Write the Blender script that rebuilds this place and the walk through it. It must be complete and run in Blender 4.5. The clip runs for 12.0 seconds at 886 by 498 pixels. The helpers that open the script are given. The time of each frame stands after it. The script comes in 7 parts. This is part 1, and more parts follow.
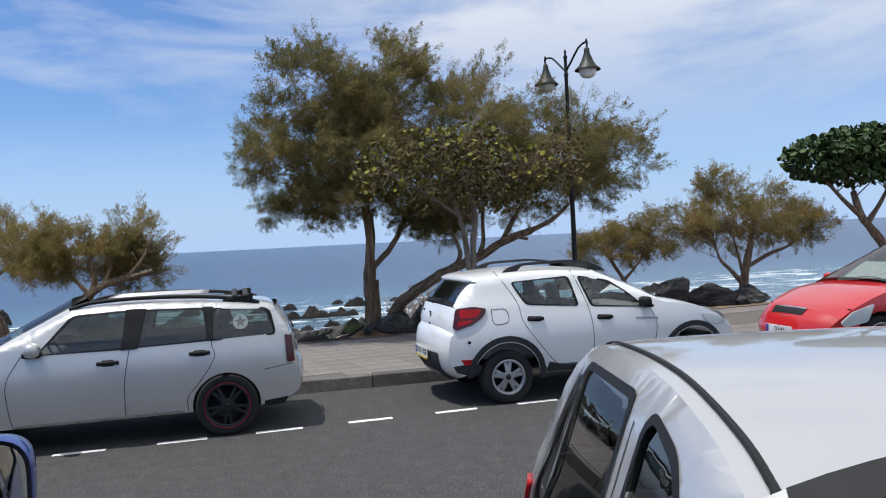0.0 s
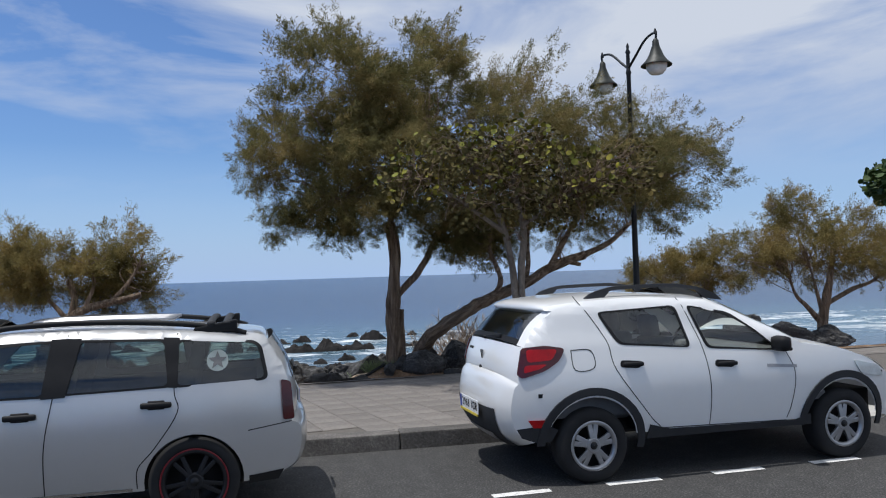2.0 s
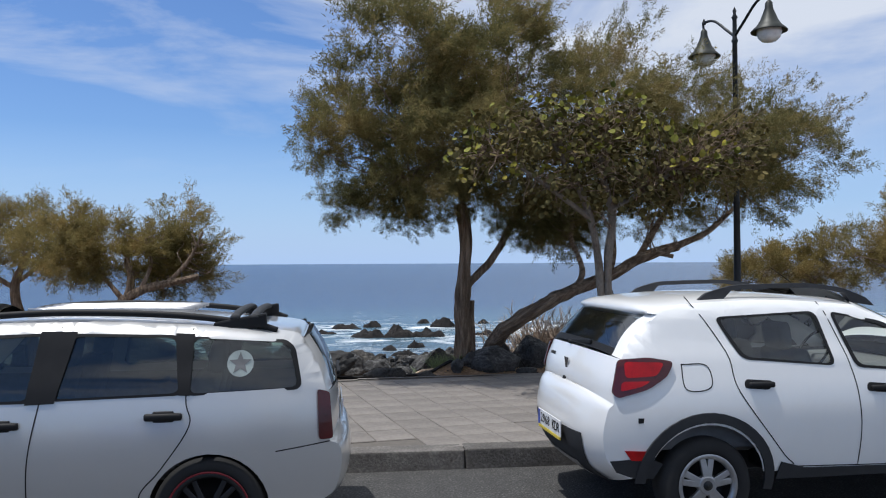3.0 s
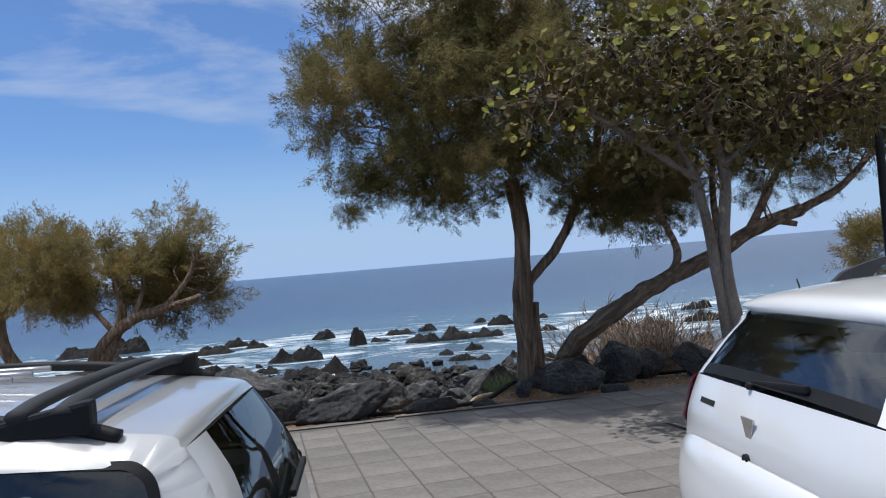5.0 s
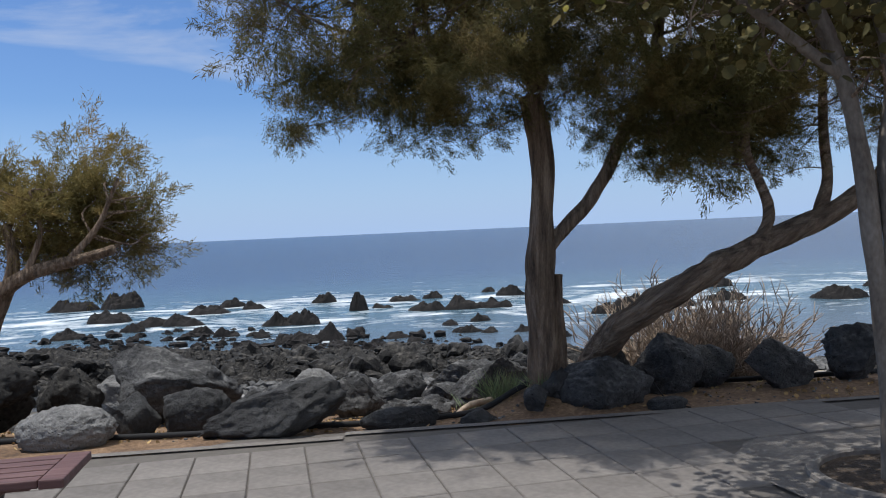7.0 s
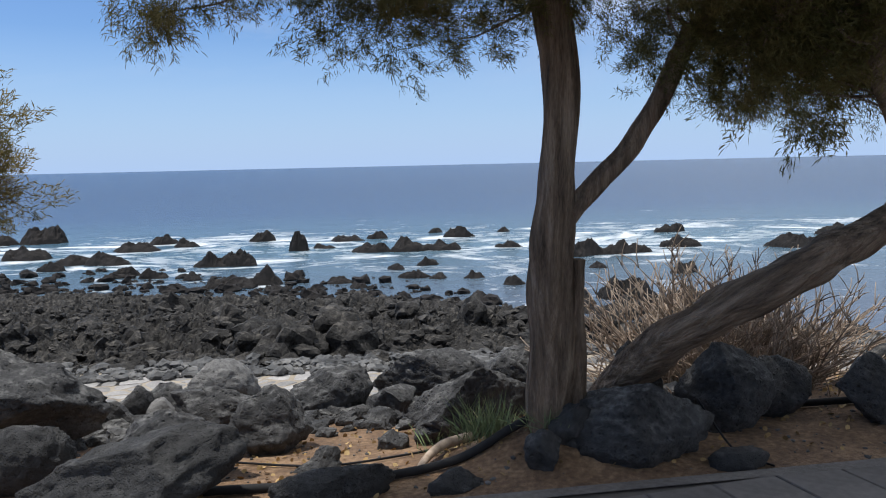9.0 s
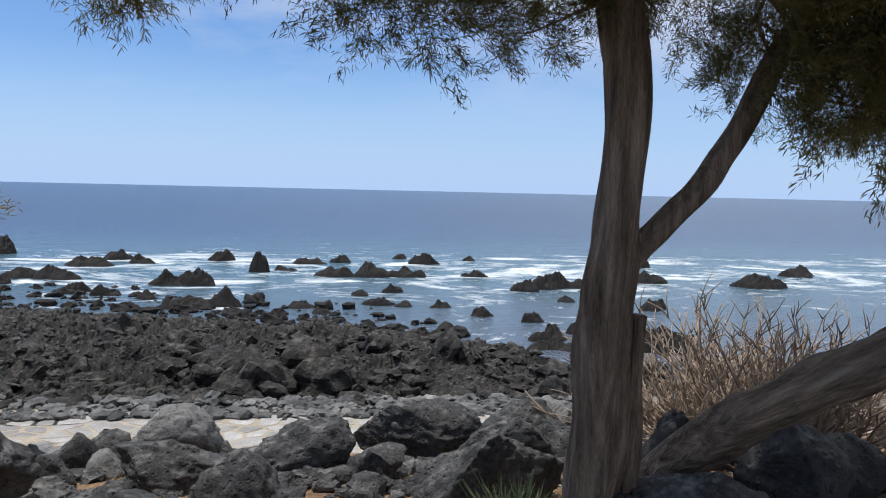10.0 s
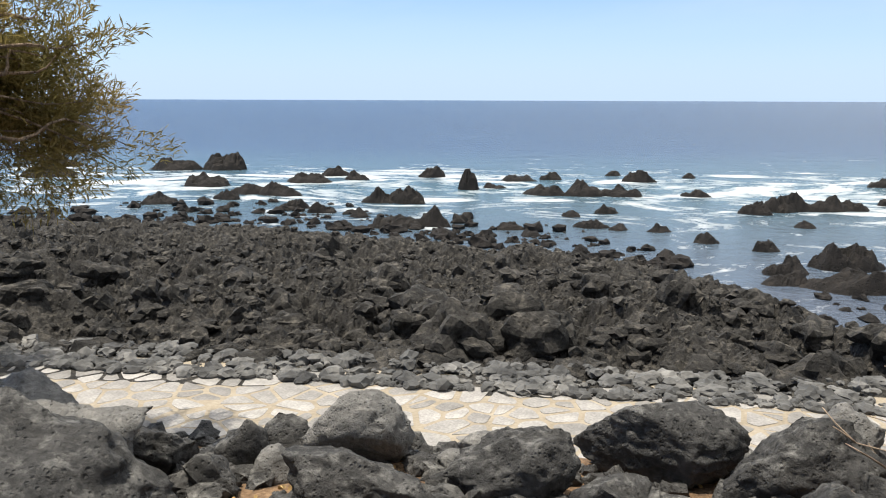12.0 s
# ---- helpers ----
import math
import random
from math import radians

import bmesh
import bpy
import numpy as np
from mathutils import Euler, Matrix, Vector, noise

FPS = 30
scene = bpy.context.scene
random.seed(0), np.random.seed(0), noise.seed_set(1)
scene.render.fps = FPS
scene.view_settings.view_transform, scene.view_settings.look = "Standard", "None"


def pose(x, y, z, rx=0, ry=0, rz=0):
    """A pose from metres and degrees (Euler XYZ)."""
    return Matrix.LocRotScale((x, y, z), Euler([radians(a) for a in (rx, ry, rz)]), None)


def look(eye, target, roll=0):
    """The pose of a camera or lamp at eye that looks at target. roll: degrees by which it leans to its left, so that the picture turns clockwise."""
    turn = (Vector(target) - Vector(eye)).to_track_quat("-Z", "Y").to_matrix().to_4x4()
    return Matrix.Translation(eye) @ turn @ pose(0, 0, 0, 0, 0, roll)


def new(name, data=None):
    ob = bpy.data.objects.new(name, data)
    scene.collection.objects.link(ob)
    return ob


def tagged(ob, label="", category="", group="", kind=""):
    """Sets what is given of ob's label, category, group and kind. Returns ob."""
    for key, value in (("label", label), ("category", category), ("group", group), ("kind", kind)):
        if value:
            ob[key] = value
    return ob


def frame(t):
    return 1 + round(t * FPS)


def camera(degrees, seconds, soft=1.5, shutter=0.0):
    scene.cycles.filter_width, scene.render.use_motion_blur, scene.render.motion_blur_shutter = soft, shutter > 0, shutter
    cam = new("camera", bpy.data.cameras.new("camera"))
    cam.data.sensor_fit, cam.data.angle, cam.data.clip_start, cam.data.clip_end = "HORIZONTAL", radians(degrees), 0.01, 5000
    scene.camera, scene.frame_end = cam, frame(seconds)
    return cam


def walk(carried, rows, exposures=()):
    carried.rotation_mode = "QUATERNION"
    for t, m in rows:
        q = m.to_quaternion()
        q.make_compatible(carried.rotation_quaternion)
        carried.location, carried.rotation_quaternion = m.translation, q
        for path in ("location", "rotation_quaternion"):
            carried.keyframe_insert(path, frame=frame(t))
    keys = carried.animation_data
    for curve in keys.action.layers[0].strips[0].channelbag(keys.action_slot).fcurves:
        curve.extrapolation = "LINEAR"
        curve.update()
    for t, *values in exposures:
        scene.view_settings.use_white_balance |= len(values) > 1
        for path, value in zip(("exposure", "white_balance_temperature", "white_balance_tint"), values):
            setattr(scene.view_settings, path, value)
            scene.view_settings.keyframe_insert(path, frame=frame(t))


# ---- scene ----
cam = camera(57.5, 12.0, soft=1.1)
PATH = [
    (0, (-2.628, -8.436, 1.824), (-2.167, -6.49, 1.799), -2.9),
    (0.5, (-2.605, -7.781, 1.675), (-2.324, -5.801, 1.711), -2.9),
    (1, (-2.597, -7.19, 1.664), (-2.181, -5.24, 1.811), 0.4),
    (1.5, (-2.49, -6.599, 1.667), (-2.035, -4.656, 1.801), -0.4),
    (2, (-2.418, -5.979, 1.652), (-1.993, -4.026, 1.714), -1.8),
    (2.5, (-2.28, -5.421, 1.654), (-1.929, -3.452, 1.644), -2.4),
    (3, (-2.201, -4.804, 1.663), (-1.955, -2.82, 1.697), -0.3),
    (5, (-1.848, -2.113, 1.646), (-1.73, -0.117, 1.679), -4.9),
    (5.5, (-1.807, -1.436, 1.578), (-1.697, 0.56, 1.537), -3.7),
    (6, (-1.643, -0.68, 1.55), (-1.558, 1.318, 1.497), -2.6),
    (6.5, (-1.597, 0.042, 1.521), (-1.536, 2.04, 1.495), -1.3),
    (7, (-1.466, 0.731, 1.494), (-1.383, 2.729, 1.447), -2.6),
    (9, (-1.446, 3.084, 1.613), (-1.232, 5.062, 1.404), -1.3),
    (9.5, (-1.535, 3.547, 1.601), (-1.31, 5.522, 1.379), 0.9),
    (10, (-1.651, 3.987, 1.609), (-1.338, 5.957, 1.465), 1.3),
    (10.5, (-1.703, 4.423, 1.628), (-1.505, 6.412, 1.558), -0.6),
    (11, (-1.722, 4.879, 1.716), (-1.778, 6.867, 1.505), 1.0),
    (11.5, (-1.742, 5.312, 1.737), (-1.836, 7.279, 1.391), 0.4),
    (12, (-1.687, 5.59, 1.73), (-1.882, 7.547, 1.366), 0.2),
]
walk(cam, [(t, look(eye, target, roll)) for t, eye, target, roll in PATH],
     [(0, 0.15, 6150, 10), (0.5, -0.1, 6080, 10), (2.5, -0.04, 6080, 10), (3.0, 0.08, 6080, 10), (5, -0.03, 6000, 10), (9, 0.1, 6150, 10), (9.9, 0.18, 6150, 10), (10.4, -0.05, 6050, 10), (11.0, -0.08, 6150, 10), (11.5, 0.44, 6500, 10), (12, 0.54, 6900, 8)])
# ---- light and sky ----
SUN = Vector((-0.29, 0.0, 0.957)).normalized()
sun = new("sun", bpy.data.lights.new("sun", "SUN"))
sun.data.energy, sun.data.angle, sun.data.color = 3.6, radians(0.53), (1.0, 0.95, 0.87)
sun.matrix_world = look((0, 0, 60), tuple(Vector((0, 0, 60)) - SUN))

world = bpy.data.worlds.new("sky")
scene.world = world
world.use_nodes = True
wn, wl = world.node_tree.nodes, world.node_tree.links
wn.clear()
w_out, w_bg = wn.new("ShaderNodeOutputWorld"), wn.new("ShaderNodeBackground")
w_sky = wn.new("ShaderNodeTexSky")
w_sky.sky_type, w_sky.sun_disc = "NISHITA", False
w_sky.sun_elevation = math.asin(SUN.z)
w_sky.sun_rotation = math.atan2(SUN.x, SUN.y)
w_sky.air_density, w_sky.dust_density, w_sky.ozone_density = 1.0, 0.6, 2.0
w_co, w_map = wn.new("ShaderNodeTexCoord"), wn.new("ShaderNodeMapping")
w_map.inputs["Scale"].default_value = (1.3, 1.3, 5.5)
w_map.inputs["Rotation"].default_value = (0.0, radians(7), 0.0)
w_map.inputs["Location"].default_value = (2.45, 0.4, 0.9)
w_n1 = wn.new("ShaderNodeTexNoise")
w_n1.inputs["Scale"].default_value, w_n1.inputs["Detail"].default_value = 1.9, 9
w_n1.inputs["Roughness"].default_value, w_n1.inputs["Distortion"].default_value = 0.56, 0.45
w_sep, w_ramp = wn.new("ShaderNodeSeparateXYZ"), wn.new("ShaderNodeValToRGB")
w_ramp.color_ramp.elements[0].position, w_ramp.color_ramp.elements[1].position = 0.47, 0.72
w_up, w_side = wn.new("ShaderNodeMapRange"), wn.new("ShaderNodeMapRange")
for k, v in zip(("From Min", "From Max"), (0.07, 0.26)):
    w_up.inputs[k].default_value = v
for k, v in zip(("From Min", "From Max", "To Min", "To Max"), (-0.35, 0.45, -0.06, 0.22)):
    w_side.inputs[k].default_value = v
w_add, w_mul, w_mix = wn.new("ShaderNodeMath"), wn.new("ShaderNodeMath"), wn.new("ShaderNodeMixRGB")
w_add.operation, w_mul.operation = "ADD", "MULTIPLY"
w_mix.inputs[2].default_value = (6.6, 6.9, 7.5, 1)
w_tone = wn.new("ShaderNodeMixRGB")
w_tone.blend_type, w_tone.inputs[0].default_value, w_tone.inputs[2].default_value = "MULTIPLY", 1.0, (0.76, 0.93, 1.2, 1)
w_zen = wn.new("ShaderNodeMapRange")
for k, v in zip(("From Min", "From Max", "To Min", "To Max"), (0.3, 0.65, 1.0, 0.0)):
    w_zen.inputs[k].default_value = v
wl.new(w_sky.outputs[0], w_tone.inputs[1])
wl.new(w_co.outputs["Generated"], w_map.inputs[0])
wl.new(w_map.outputs[0], w_n1.inputs["Vector"])
wl.new(w_co.outputs["Generated"], w_sep.inputs[0])
wl.new(w_sep.outputs["Z"], w_up.inputs["Value"])
wl.new(w_sep.outputs["X"], w_side.inputs["Value"])
wl.new(w_sep.outputs["Z"], w_zen.inputs["Value"])
wl.new(w_zen.outputs[0], w_tone.inputs[0])
wl.new(w_n1.outputs["Fac"], w_add.inputs[0])
wl.new(w_side.outputs[0], w_add.inputs[1])
# extra cloud near the zenith, out of view, added to brighten the ambient light
w_top, w_add2 = wn.new("ShaderNodeMapRange"), wn.new("ShaderNodeMath")
for k, v in zip(("From Min", "From Max", "To Min", "To Max"), (0.42, 0.75, 0.0, 0.26)):
    w_top.inputs[k].default_value = v
w_add2.operation = "ADD"
wl.new(w_sep.outputs["Z"], w_top.inputs["Value"])
wl.new(w_add.outputs[0], w_add2.inputs[0])
wl.new(w_top.outputs[0], w_add2.inputs[1])
wl.new(w_add2.outputs[0], w_ramp.inputs[0])
wl.new(w_ramp.outputs[0], w_mul.inputs[0])
wl.new(w_up.outputs[0], w_mul.inputs[1])
wl.new(w_mul.outputs[0], w_mix.inputs[0])
wl.new(w_tone.outputs[0], w_mix.inputs[1])
w_hz, w_haze = wn.new("ShaderNodeMapRange"), wn.new("ShaderNodeMixRGB")
for k, v in zip(("From Min", "From Max", "To Min", "To Max"), (0.0, 0.16, 0.85, 0.0)):
    w_hz.inputs[k].default_value = v
w_haze.inputs[2].default_value = (4.5, 6.0, 8.6, 1)
wl.new(w_sep.outputs["Z"], w_hz.inputs["Value"])
wl.new(w_hz.outputs[0], w_haze.inputs[0])
wl.new(w_mix.outputs[0], w_haze.inputs[1])
wl.new(w_haze.outputs[0], w_bg.inputs["Color"])
w_bg.inputs["Strength"].default_value = 0.1
wl.new(w_bg.outputs[0], w_out.inputs["Surface"])


# ---- materials ----
def material(name, colors, scale=6.0, rough=0.8, metal=0.0, bump=0.0, bump_scale=60.0, detail=6.0, stretch=(1, 1, 1), fine=0.25, per="", coat=0.0, dist=0.01, spec=0.5, vary=0.28):
    """A node material: two noises mix the given colours, a third gives relief. per: 'object' or 'island' varies the brightness piece by piece."""
    m = bpy.data.materials.new(name)
    m.use_nodes = True
    n, l = m.node_tree.nodes, m.node_tree.links
    b = n["Principled BSDF"]
    co, mp = n.new("ShaderNodeTexCoord"), n.new("ShaderNodeMapping")
    mp.inputs["Scale"].default_value = stretch
    l.new(co.outputs["Object"], mp.inputs[0])
    big, small, ramp = n.new("ShaderNodeTexNoise"), n.new("ShaderNodeTexNoise"), n.new("ShaderNodeValToRGB")
    big.inputs["Scale"].default_value, big.inputs["Detail"].default_value = scale, detail
    small.inputs["Scale"].default_value, small.inputs["Detail"].default_value = scale * 9, 3
    for t in (big, small):
        l.new(mp.outputs[0], t.inputs["Vector"])
    mixf = n.new("ShaderNodeMapRange")
    mixf.inputs["From Min"].default_value, mixf.inputs["From Max"].default_value = 0.3, 0.7
    blend = n.new("ShaderNodeMix")
    blend.inputs["Factor"].default_value = fine
    l.new(big.outputs["Fac"], blend.inputs["A"])
    l.new(small.outputs["Fac"], blend.inputs["B"])
    l.new(blend.outputs["Result"], mixf.inputs["Value"])
    l.new(mixf.outputs[0], ramp.inputs[0])
    e = ramp.color_ramp.elements
    while len(e) < len(colors):
        e.new(0.5)
    for i, c in enumerate(colors):
        e[i].position = i / max(1, len(colors) - 1)
        e[i].color = (*c, 1)
    out = ramp.outputs[0]
    if per:
        info = n.new("ShaderNodeObjectInfo" if per == "object" else "ShaderNodeNewGeometry")
        rng, hsv = n.new("ShaderNodeMapRange"), n.new("ShaderNodeHueSaturation")
        rng.inputs["To Min"].default_value, rng.inputs["To Max"].default_value = 1 - vary, 1 + vary
        l.new(info.outputs["Random" if per == "object" else "Random Per Island"], rng.inputs["Value"])
        l.new(rng.outputs[0], hsv.inputs["Value"])
        l.new(out, hsv.inputs["Color"])
        out = hsv.outputs[0]
    l.new(out, b.inputs["Base Color"])
    b.inputs["Roughness"].default_value, b.inputs["Metallic"].default_value = rough, metal
    b.inputs["Coat Weight"].default_value, b.inputs["Coat Roughness"].default_value = coat, 0.04
    b.inputs["Specular IOR Level"].default_value = spec
    if bump:
        t, bp = n.new("ShaderNodeTexNoise"), n.new("ShaderNodeBump")
        t.inputs["Scale"].default_value, t.inputs["Detail"].default_value = bump_scale, 5
        l.new(mp.outputs[0], t.inputs["Vector"])
        l.new(t.outputs["Fac"], bp.inputs["Height"])
        bp.inputs["Strength"].default_value, bp.inputs["Distance"].default_value = bump, dist
        l.new(bp.outputs[0], b.inputs["Normal"])
    return m


def lava_material(name, dark, light, tan, top=0.35, pores=28.0):
    """Basalt: dark grey, pores, and pale weathering and lichen painting upturned faces as sunlit."""
    m = material(name, (dark, tuple(0.6 * a + 0.4 * b for a, b in zip(dark, light)), light), 3.0, 0.86, bump=0.0, fine=0.45, spec=0.3)
    n, l = m.node_tree.nodes, m.node_tree.links
    b = n["Principled BSDF"]
    src = b.inputs["Base Color"].links[0].from_socket
    geo, sep = n.new("ShaderNodeNewGeometry"), n.new("ShaderNodeSeparateXYZ")
    l.new(geo.outputs["Normal"], sep.inputs[0])
    co = n.new("ShaderNodeTexCoord")
    sp, vo, fn = n.new("ShaderNodeTexNoise"), n.new("ShaderNodeTexVoronoi"), n.new("ShaderNodeTexNoise")
    sp.inputs["Scale"].default_value, sp.inputs["Detail"].default_value, sp.inputs["Roughness"].default_value = 7, 8, 0.7
    vo.inputs["Scale"].default_value = pores
    fn.inputs["Scale"].default_value, fn.inputs["Detail"].default_value, fn.inputs["Roughness"].default_value = 9, 10, 0.72
    for t in (sp, vo, fn):
        l.new(co.outputs["Object"], t.inputs["Vector"])
    # faces turned up mix towards tan: sunlit tops put into the colour, broken by noise
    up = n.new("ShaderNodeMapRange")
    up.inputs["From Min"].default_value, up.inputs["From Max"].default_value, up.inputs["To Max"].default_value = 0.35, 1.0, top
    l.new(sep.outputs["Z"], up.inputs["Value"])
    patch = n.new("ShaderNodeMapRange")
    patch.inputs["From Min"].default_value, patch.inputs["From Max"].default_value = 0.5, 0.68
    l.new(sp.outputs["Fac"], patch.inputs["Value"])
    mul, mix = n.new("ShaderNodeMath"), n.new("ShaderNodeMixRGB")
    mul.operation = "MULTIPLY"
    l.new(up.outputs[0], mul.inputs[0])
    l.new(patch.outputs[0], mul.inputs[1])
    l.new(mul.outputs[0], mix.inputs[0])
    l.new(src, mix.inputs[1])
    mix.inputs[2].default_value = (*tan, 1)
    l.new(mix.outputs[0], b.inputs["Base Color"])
    pit = n.new("ShaderNodeMapRange")
    pit.inputs["From Max"].default_value = 0.32
    l.new(vo.outputs["Distance"], pit.inputs["Value"])
    hsum = n.new("ShaderNodeMath")
    hsum.operation = "MULTIPLY_ADD"
    hsum.inputs[1].default_value = 0.45
    l.new(pit.outputs[0], hsum.inputs[0])
    l.new(fn.outputs["Fac"], hsum.inputs[2])
    bp = n.new("ShaderNodeBump")
    bp.inputs["Strength"].default_value, bp.inputs["Distance"].default_value = 1.0, 0.055
    l.new(hsum.outputs[0], bp.inputs["Height"])
    l.new(bp.outputs[0], b.inputs["Normal"])
    return m


def glass_material(name, tint, ior=1.9):
    m = bpy.data.materials.new(name)
    m.use_nodes = True
    n, l = m.node_tree.nodes, m.node_tree.links
    n.remove(n["Principled BSDF"])
    tr, gl, fr, mx = n.new("ShaderNodeBsdfTransparent"), n.new("ShaderNodeBsdfGlossy"), n.new("ShaderNodeFresnel"), n.new("ShaderNodeMixShader")
    tr.inputs[0].default_value, gl.inputs["Roughness"].default_value, fr.inputs[0].default_value = (*tint, 1), 0.01, ior
    for i, s in enumerate((fr.outputs[0], tr.outputs[0], gl.outputs[0])):
        l.new(s, mx.inputs[i])
    l.new(mx.outputs[0], n["Material Output"].inputs["Surface"])
    return m


def paint(name, color, metal=0.0, rough=0.35):
    return material(name, (tuple(c * 0.95 for c in color), color), 1.5, rough, metal, coat=0.9, bump=0.015, bump_scale=300, dist=0.002)


def plain(name, color, rough=0.6, metal=0.0, spec=0.5):
    return material(name, (tuple(c * 0.8 for c in color), tuple(min(1, c * 1.15) for c in color)), 14, rough, metal, bump=0.06, bump_scale=180, dist=0.003, spec=spec)


ASPHALT = material("asphalt", ((0.014, 0.0135, 0.0135), (0.033, 0.032, 0.031), (0.06, 0.058, 0.056), (0.17, 0.165, 0.155)), 7, 0.9, bump=0.8, bump_scale=110, fine=0.82, detail=9, dist=0.006)
MARKING = material("road_paint", ((0.35, 0.34, 0.33), (0.74, 0.73, 0.7), (0.8, 0.79, 0.77)), 22, 0.8, bump=0.3, bump_scale=150, fine=0.5)
TILE = material("paving_tile", ((0.115, 0.102, 0.09), (0.175, 0.156, 0.139), (0.23, 0.208, 0.185)), 2.5, 0.85, vary=0.1, bump=0.25, bump_scale=120, per="object", fine=0.4, dist=0.004)
TILE_REST = material("paving_tile_far", ((0.115, 0.102, 0.09), (0.175, 0.156, 0.139), (0.23, 0.208, 0.185)), 2.5, 0.85, vary=0.1, bump=0.25, bump_scale=120, per="island", fine=0.4, dist=0.004)
JOINT = plain("joint_sand", (0.12, 0.106, 0.092), 0.95)
CONCRETE = material("concrete", ((0.11, 0.098, 0.086), (0.17, 0.152, 0.135), (0.23, 0.21, 0.185)), 3.5, 0.92, bump=0.5, bump_scale=90, fine=0.55)
KERB = material("kerb_stone", ((0.055, 0.049, 0.044), (0.105, 0.096, 0.087), (0.18, 0.167, 0.15)), 5, 0.9, bump=0.5, bump_scale=55, per="object", fine=0.5)
SOIL = material("soil", ((0.07, 0.044, 0.028), (0.19, 0.115, 0.063), (0.38, 0.25, 0.145)), 3.2, 0.95, bump=0.9, bump_scale=55, fine=0.5, dist=0.02)
LAND = material("dry_land", ((0.16, 0.13, 0.10), (0.26, 0.22, 0.17)), 0.4, 0.95, bump=0.4, bump_scale=6)
MORTAR = material("path_mortar", ((0.24, 0.2, 0.145), (0.34, 0.287, 0.215), (0.43, 0.37, 0.29)), 4, 0.9, bump=0.4, bump_scale=40, fine=0.4)
FLAG = material("flagstone", ((0.20, 0.19, 0.18), (0.31, 0.295, 0.28), (0.43, 0.405, 0.38)), 5, 0.85, bump=0.5, bump_scale=40, per="object", fine=0.5)
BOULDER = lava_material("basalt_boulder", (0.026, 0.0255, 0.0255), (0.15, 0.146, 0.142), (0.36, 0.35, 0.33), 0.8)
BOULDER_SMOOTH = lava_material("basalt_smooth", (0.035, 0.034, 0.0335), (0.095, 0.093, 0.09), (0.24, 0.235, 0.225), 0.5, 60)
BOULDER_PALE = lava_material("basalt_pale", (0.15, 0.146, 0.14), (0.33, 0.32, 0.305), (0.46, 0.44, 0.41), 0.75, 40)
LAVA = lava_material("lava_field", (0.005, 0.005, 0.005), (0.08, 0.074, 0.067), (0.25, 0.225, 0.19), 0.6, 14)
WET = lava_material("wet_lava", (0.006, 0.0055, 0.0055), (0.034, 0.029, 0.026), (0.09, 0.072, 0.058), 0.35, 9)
COBBLE = material("beach_cobble", ((0.035, 0.035, 0.036), (0.095, 0.094, 0.092), (0.24, 0.232, 0.218)), 2.5, 0.85, bump=0.4, bump_scale=60, per="island")
BARK = material("tamarisk_bark", ((0.045, 0.029, 0.018), (0.215, 0.15, 0.1), (0.44, 0.33, 0.235)), 22, 0.95, bump=1.0, bump_scale=40, stretch=(1, 1, 0.11), fine=0.3, dist=0.07)
BARK_LEAN = material("leaning_bark", ((0.045, 0.029, 0.018), (0.215, 0.15, 0.1), (0.44, 0.33, 0.235)), 22, 0.95, bump=1.0, bump_scale=40, stretch=(1, 1, 9), fine=0.3, dist=0.07)
lean_map = BARK_LEAN.node_tree.nodes["Mapping"]
lean_map.vector_type, lean_map.inputs["Rotation"].default_value = "TEXTURE", (0.0, radians(56), radians(-25))
EARTH = material("pit_earth", ((0.025, 0.018, 0.013), (0.06, 0.043, 0.03), (0.12, 0.085, 0.055)), 6, 0.95, bump=0.9, bump_scale=55, fine=0.5, dist=0.02)
BARK_PALE = material("sea_grape_bark", ((0.085, 0.066, 0.05), (0.17, 0.14, 0.11), (0.26, 0.22, 0.18)), 6, 0.9, bump=0.6, bump_scale=22, stretch=(1, 1, 0.5), fine=0.4, dist=0.02)
TWIG = material("dry_twig", ((0.20, 0.145, 0.10), (0.34, 0.26, 0.19), (0.44, 0.35, 0.27)), 20, 0.9, per="island")
SPRIG = material("tamarisk_sprig", ((0.085, 0.092, 0.036), (0.20, 0.176, 0.07), (0.36, 0.26, 0.11)), 1.6, 0.7, per="island", fine=0.3, spec=0.2)
SPRIG_GREEN = material("tamarisk_green", ((0.14, 0.13, 0.05), (0.25, 0.20, 0.075), (0.36, 0.25, 0.10)), 1.6, 0.7, per="island", fine=0.3, spec=0.2)


def let_light_through(m, share):
    """Thin leaves pass a part of the light to their other side."""
    n, l = m.node_tree.nodes, m.node_tree.links
    b, out = n["Principled BSDF"], n["Material Output"]
    tr, mx = n.new("ShaderNodeBsdfTranslucent"), n.new("ShaderNodeMixShader")
    mx.inputs[0].default_value = share
    l.new(b.inputs["Base Color"].links[0].from_socket, tr.inputs["Color"])
    l.new(b.outputs[0], mx.inputs[1])
    l.new(tr.outputs[0], mx.inputs[2])
    l.new(mx.outputs[0], out.inputs["Surface"])


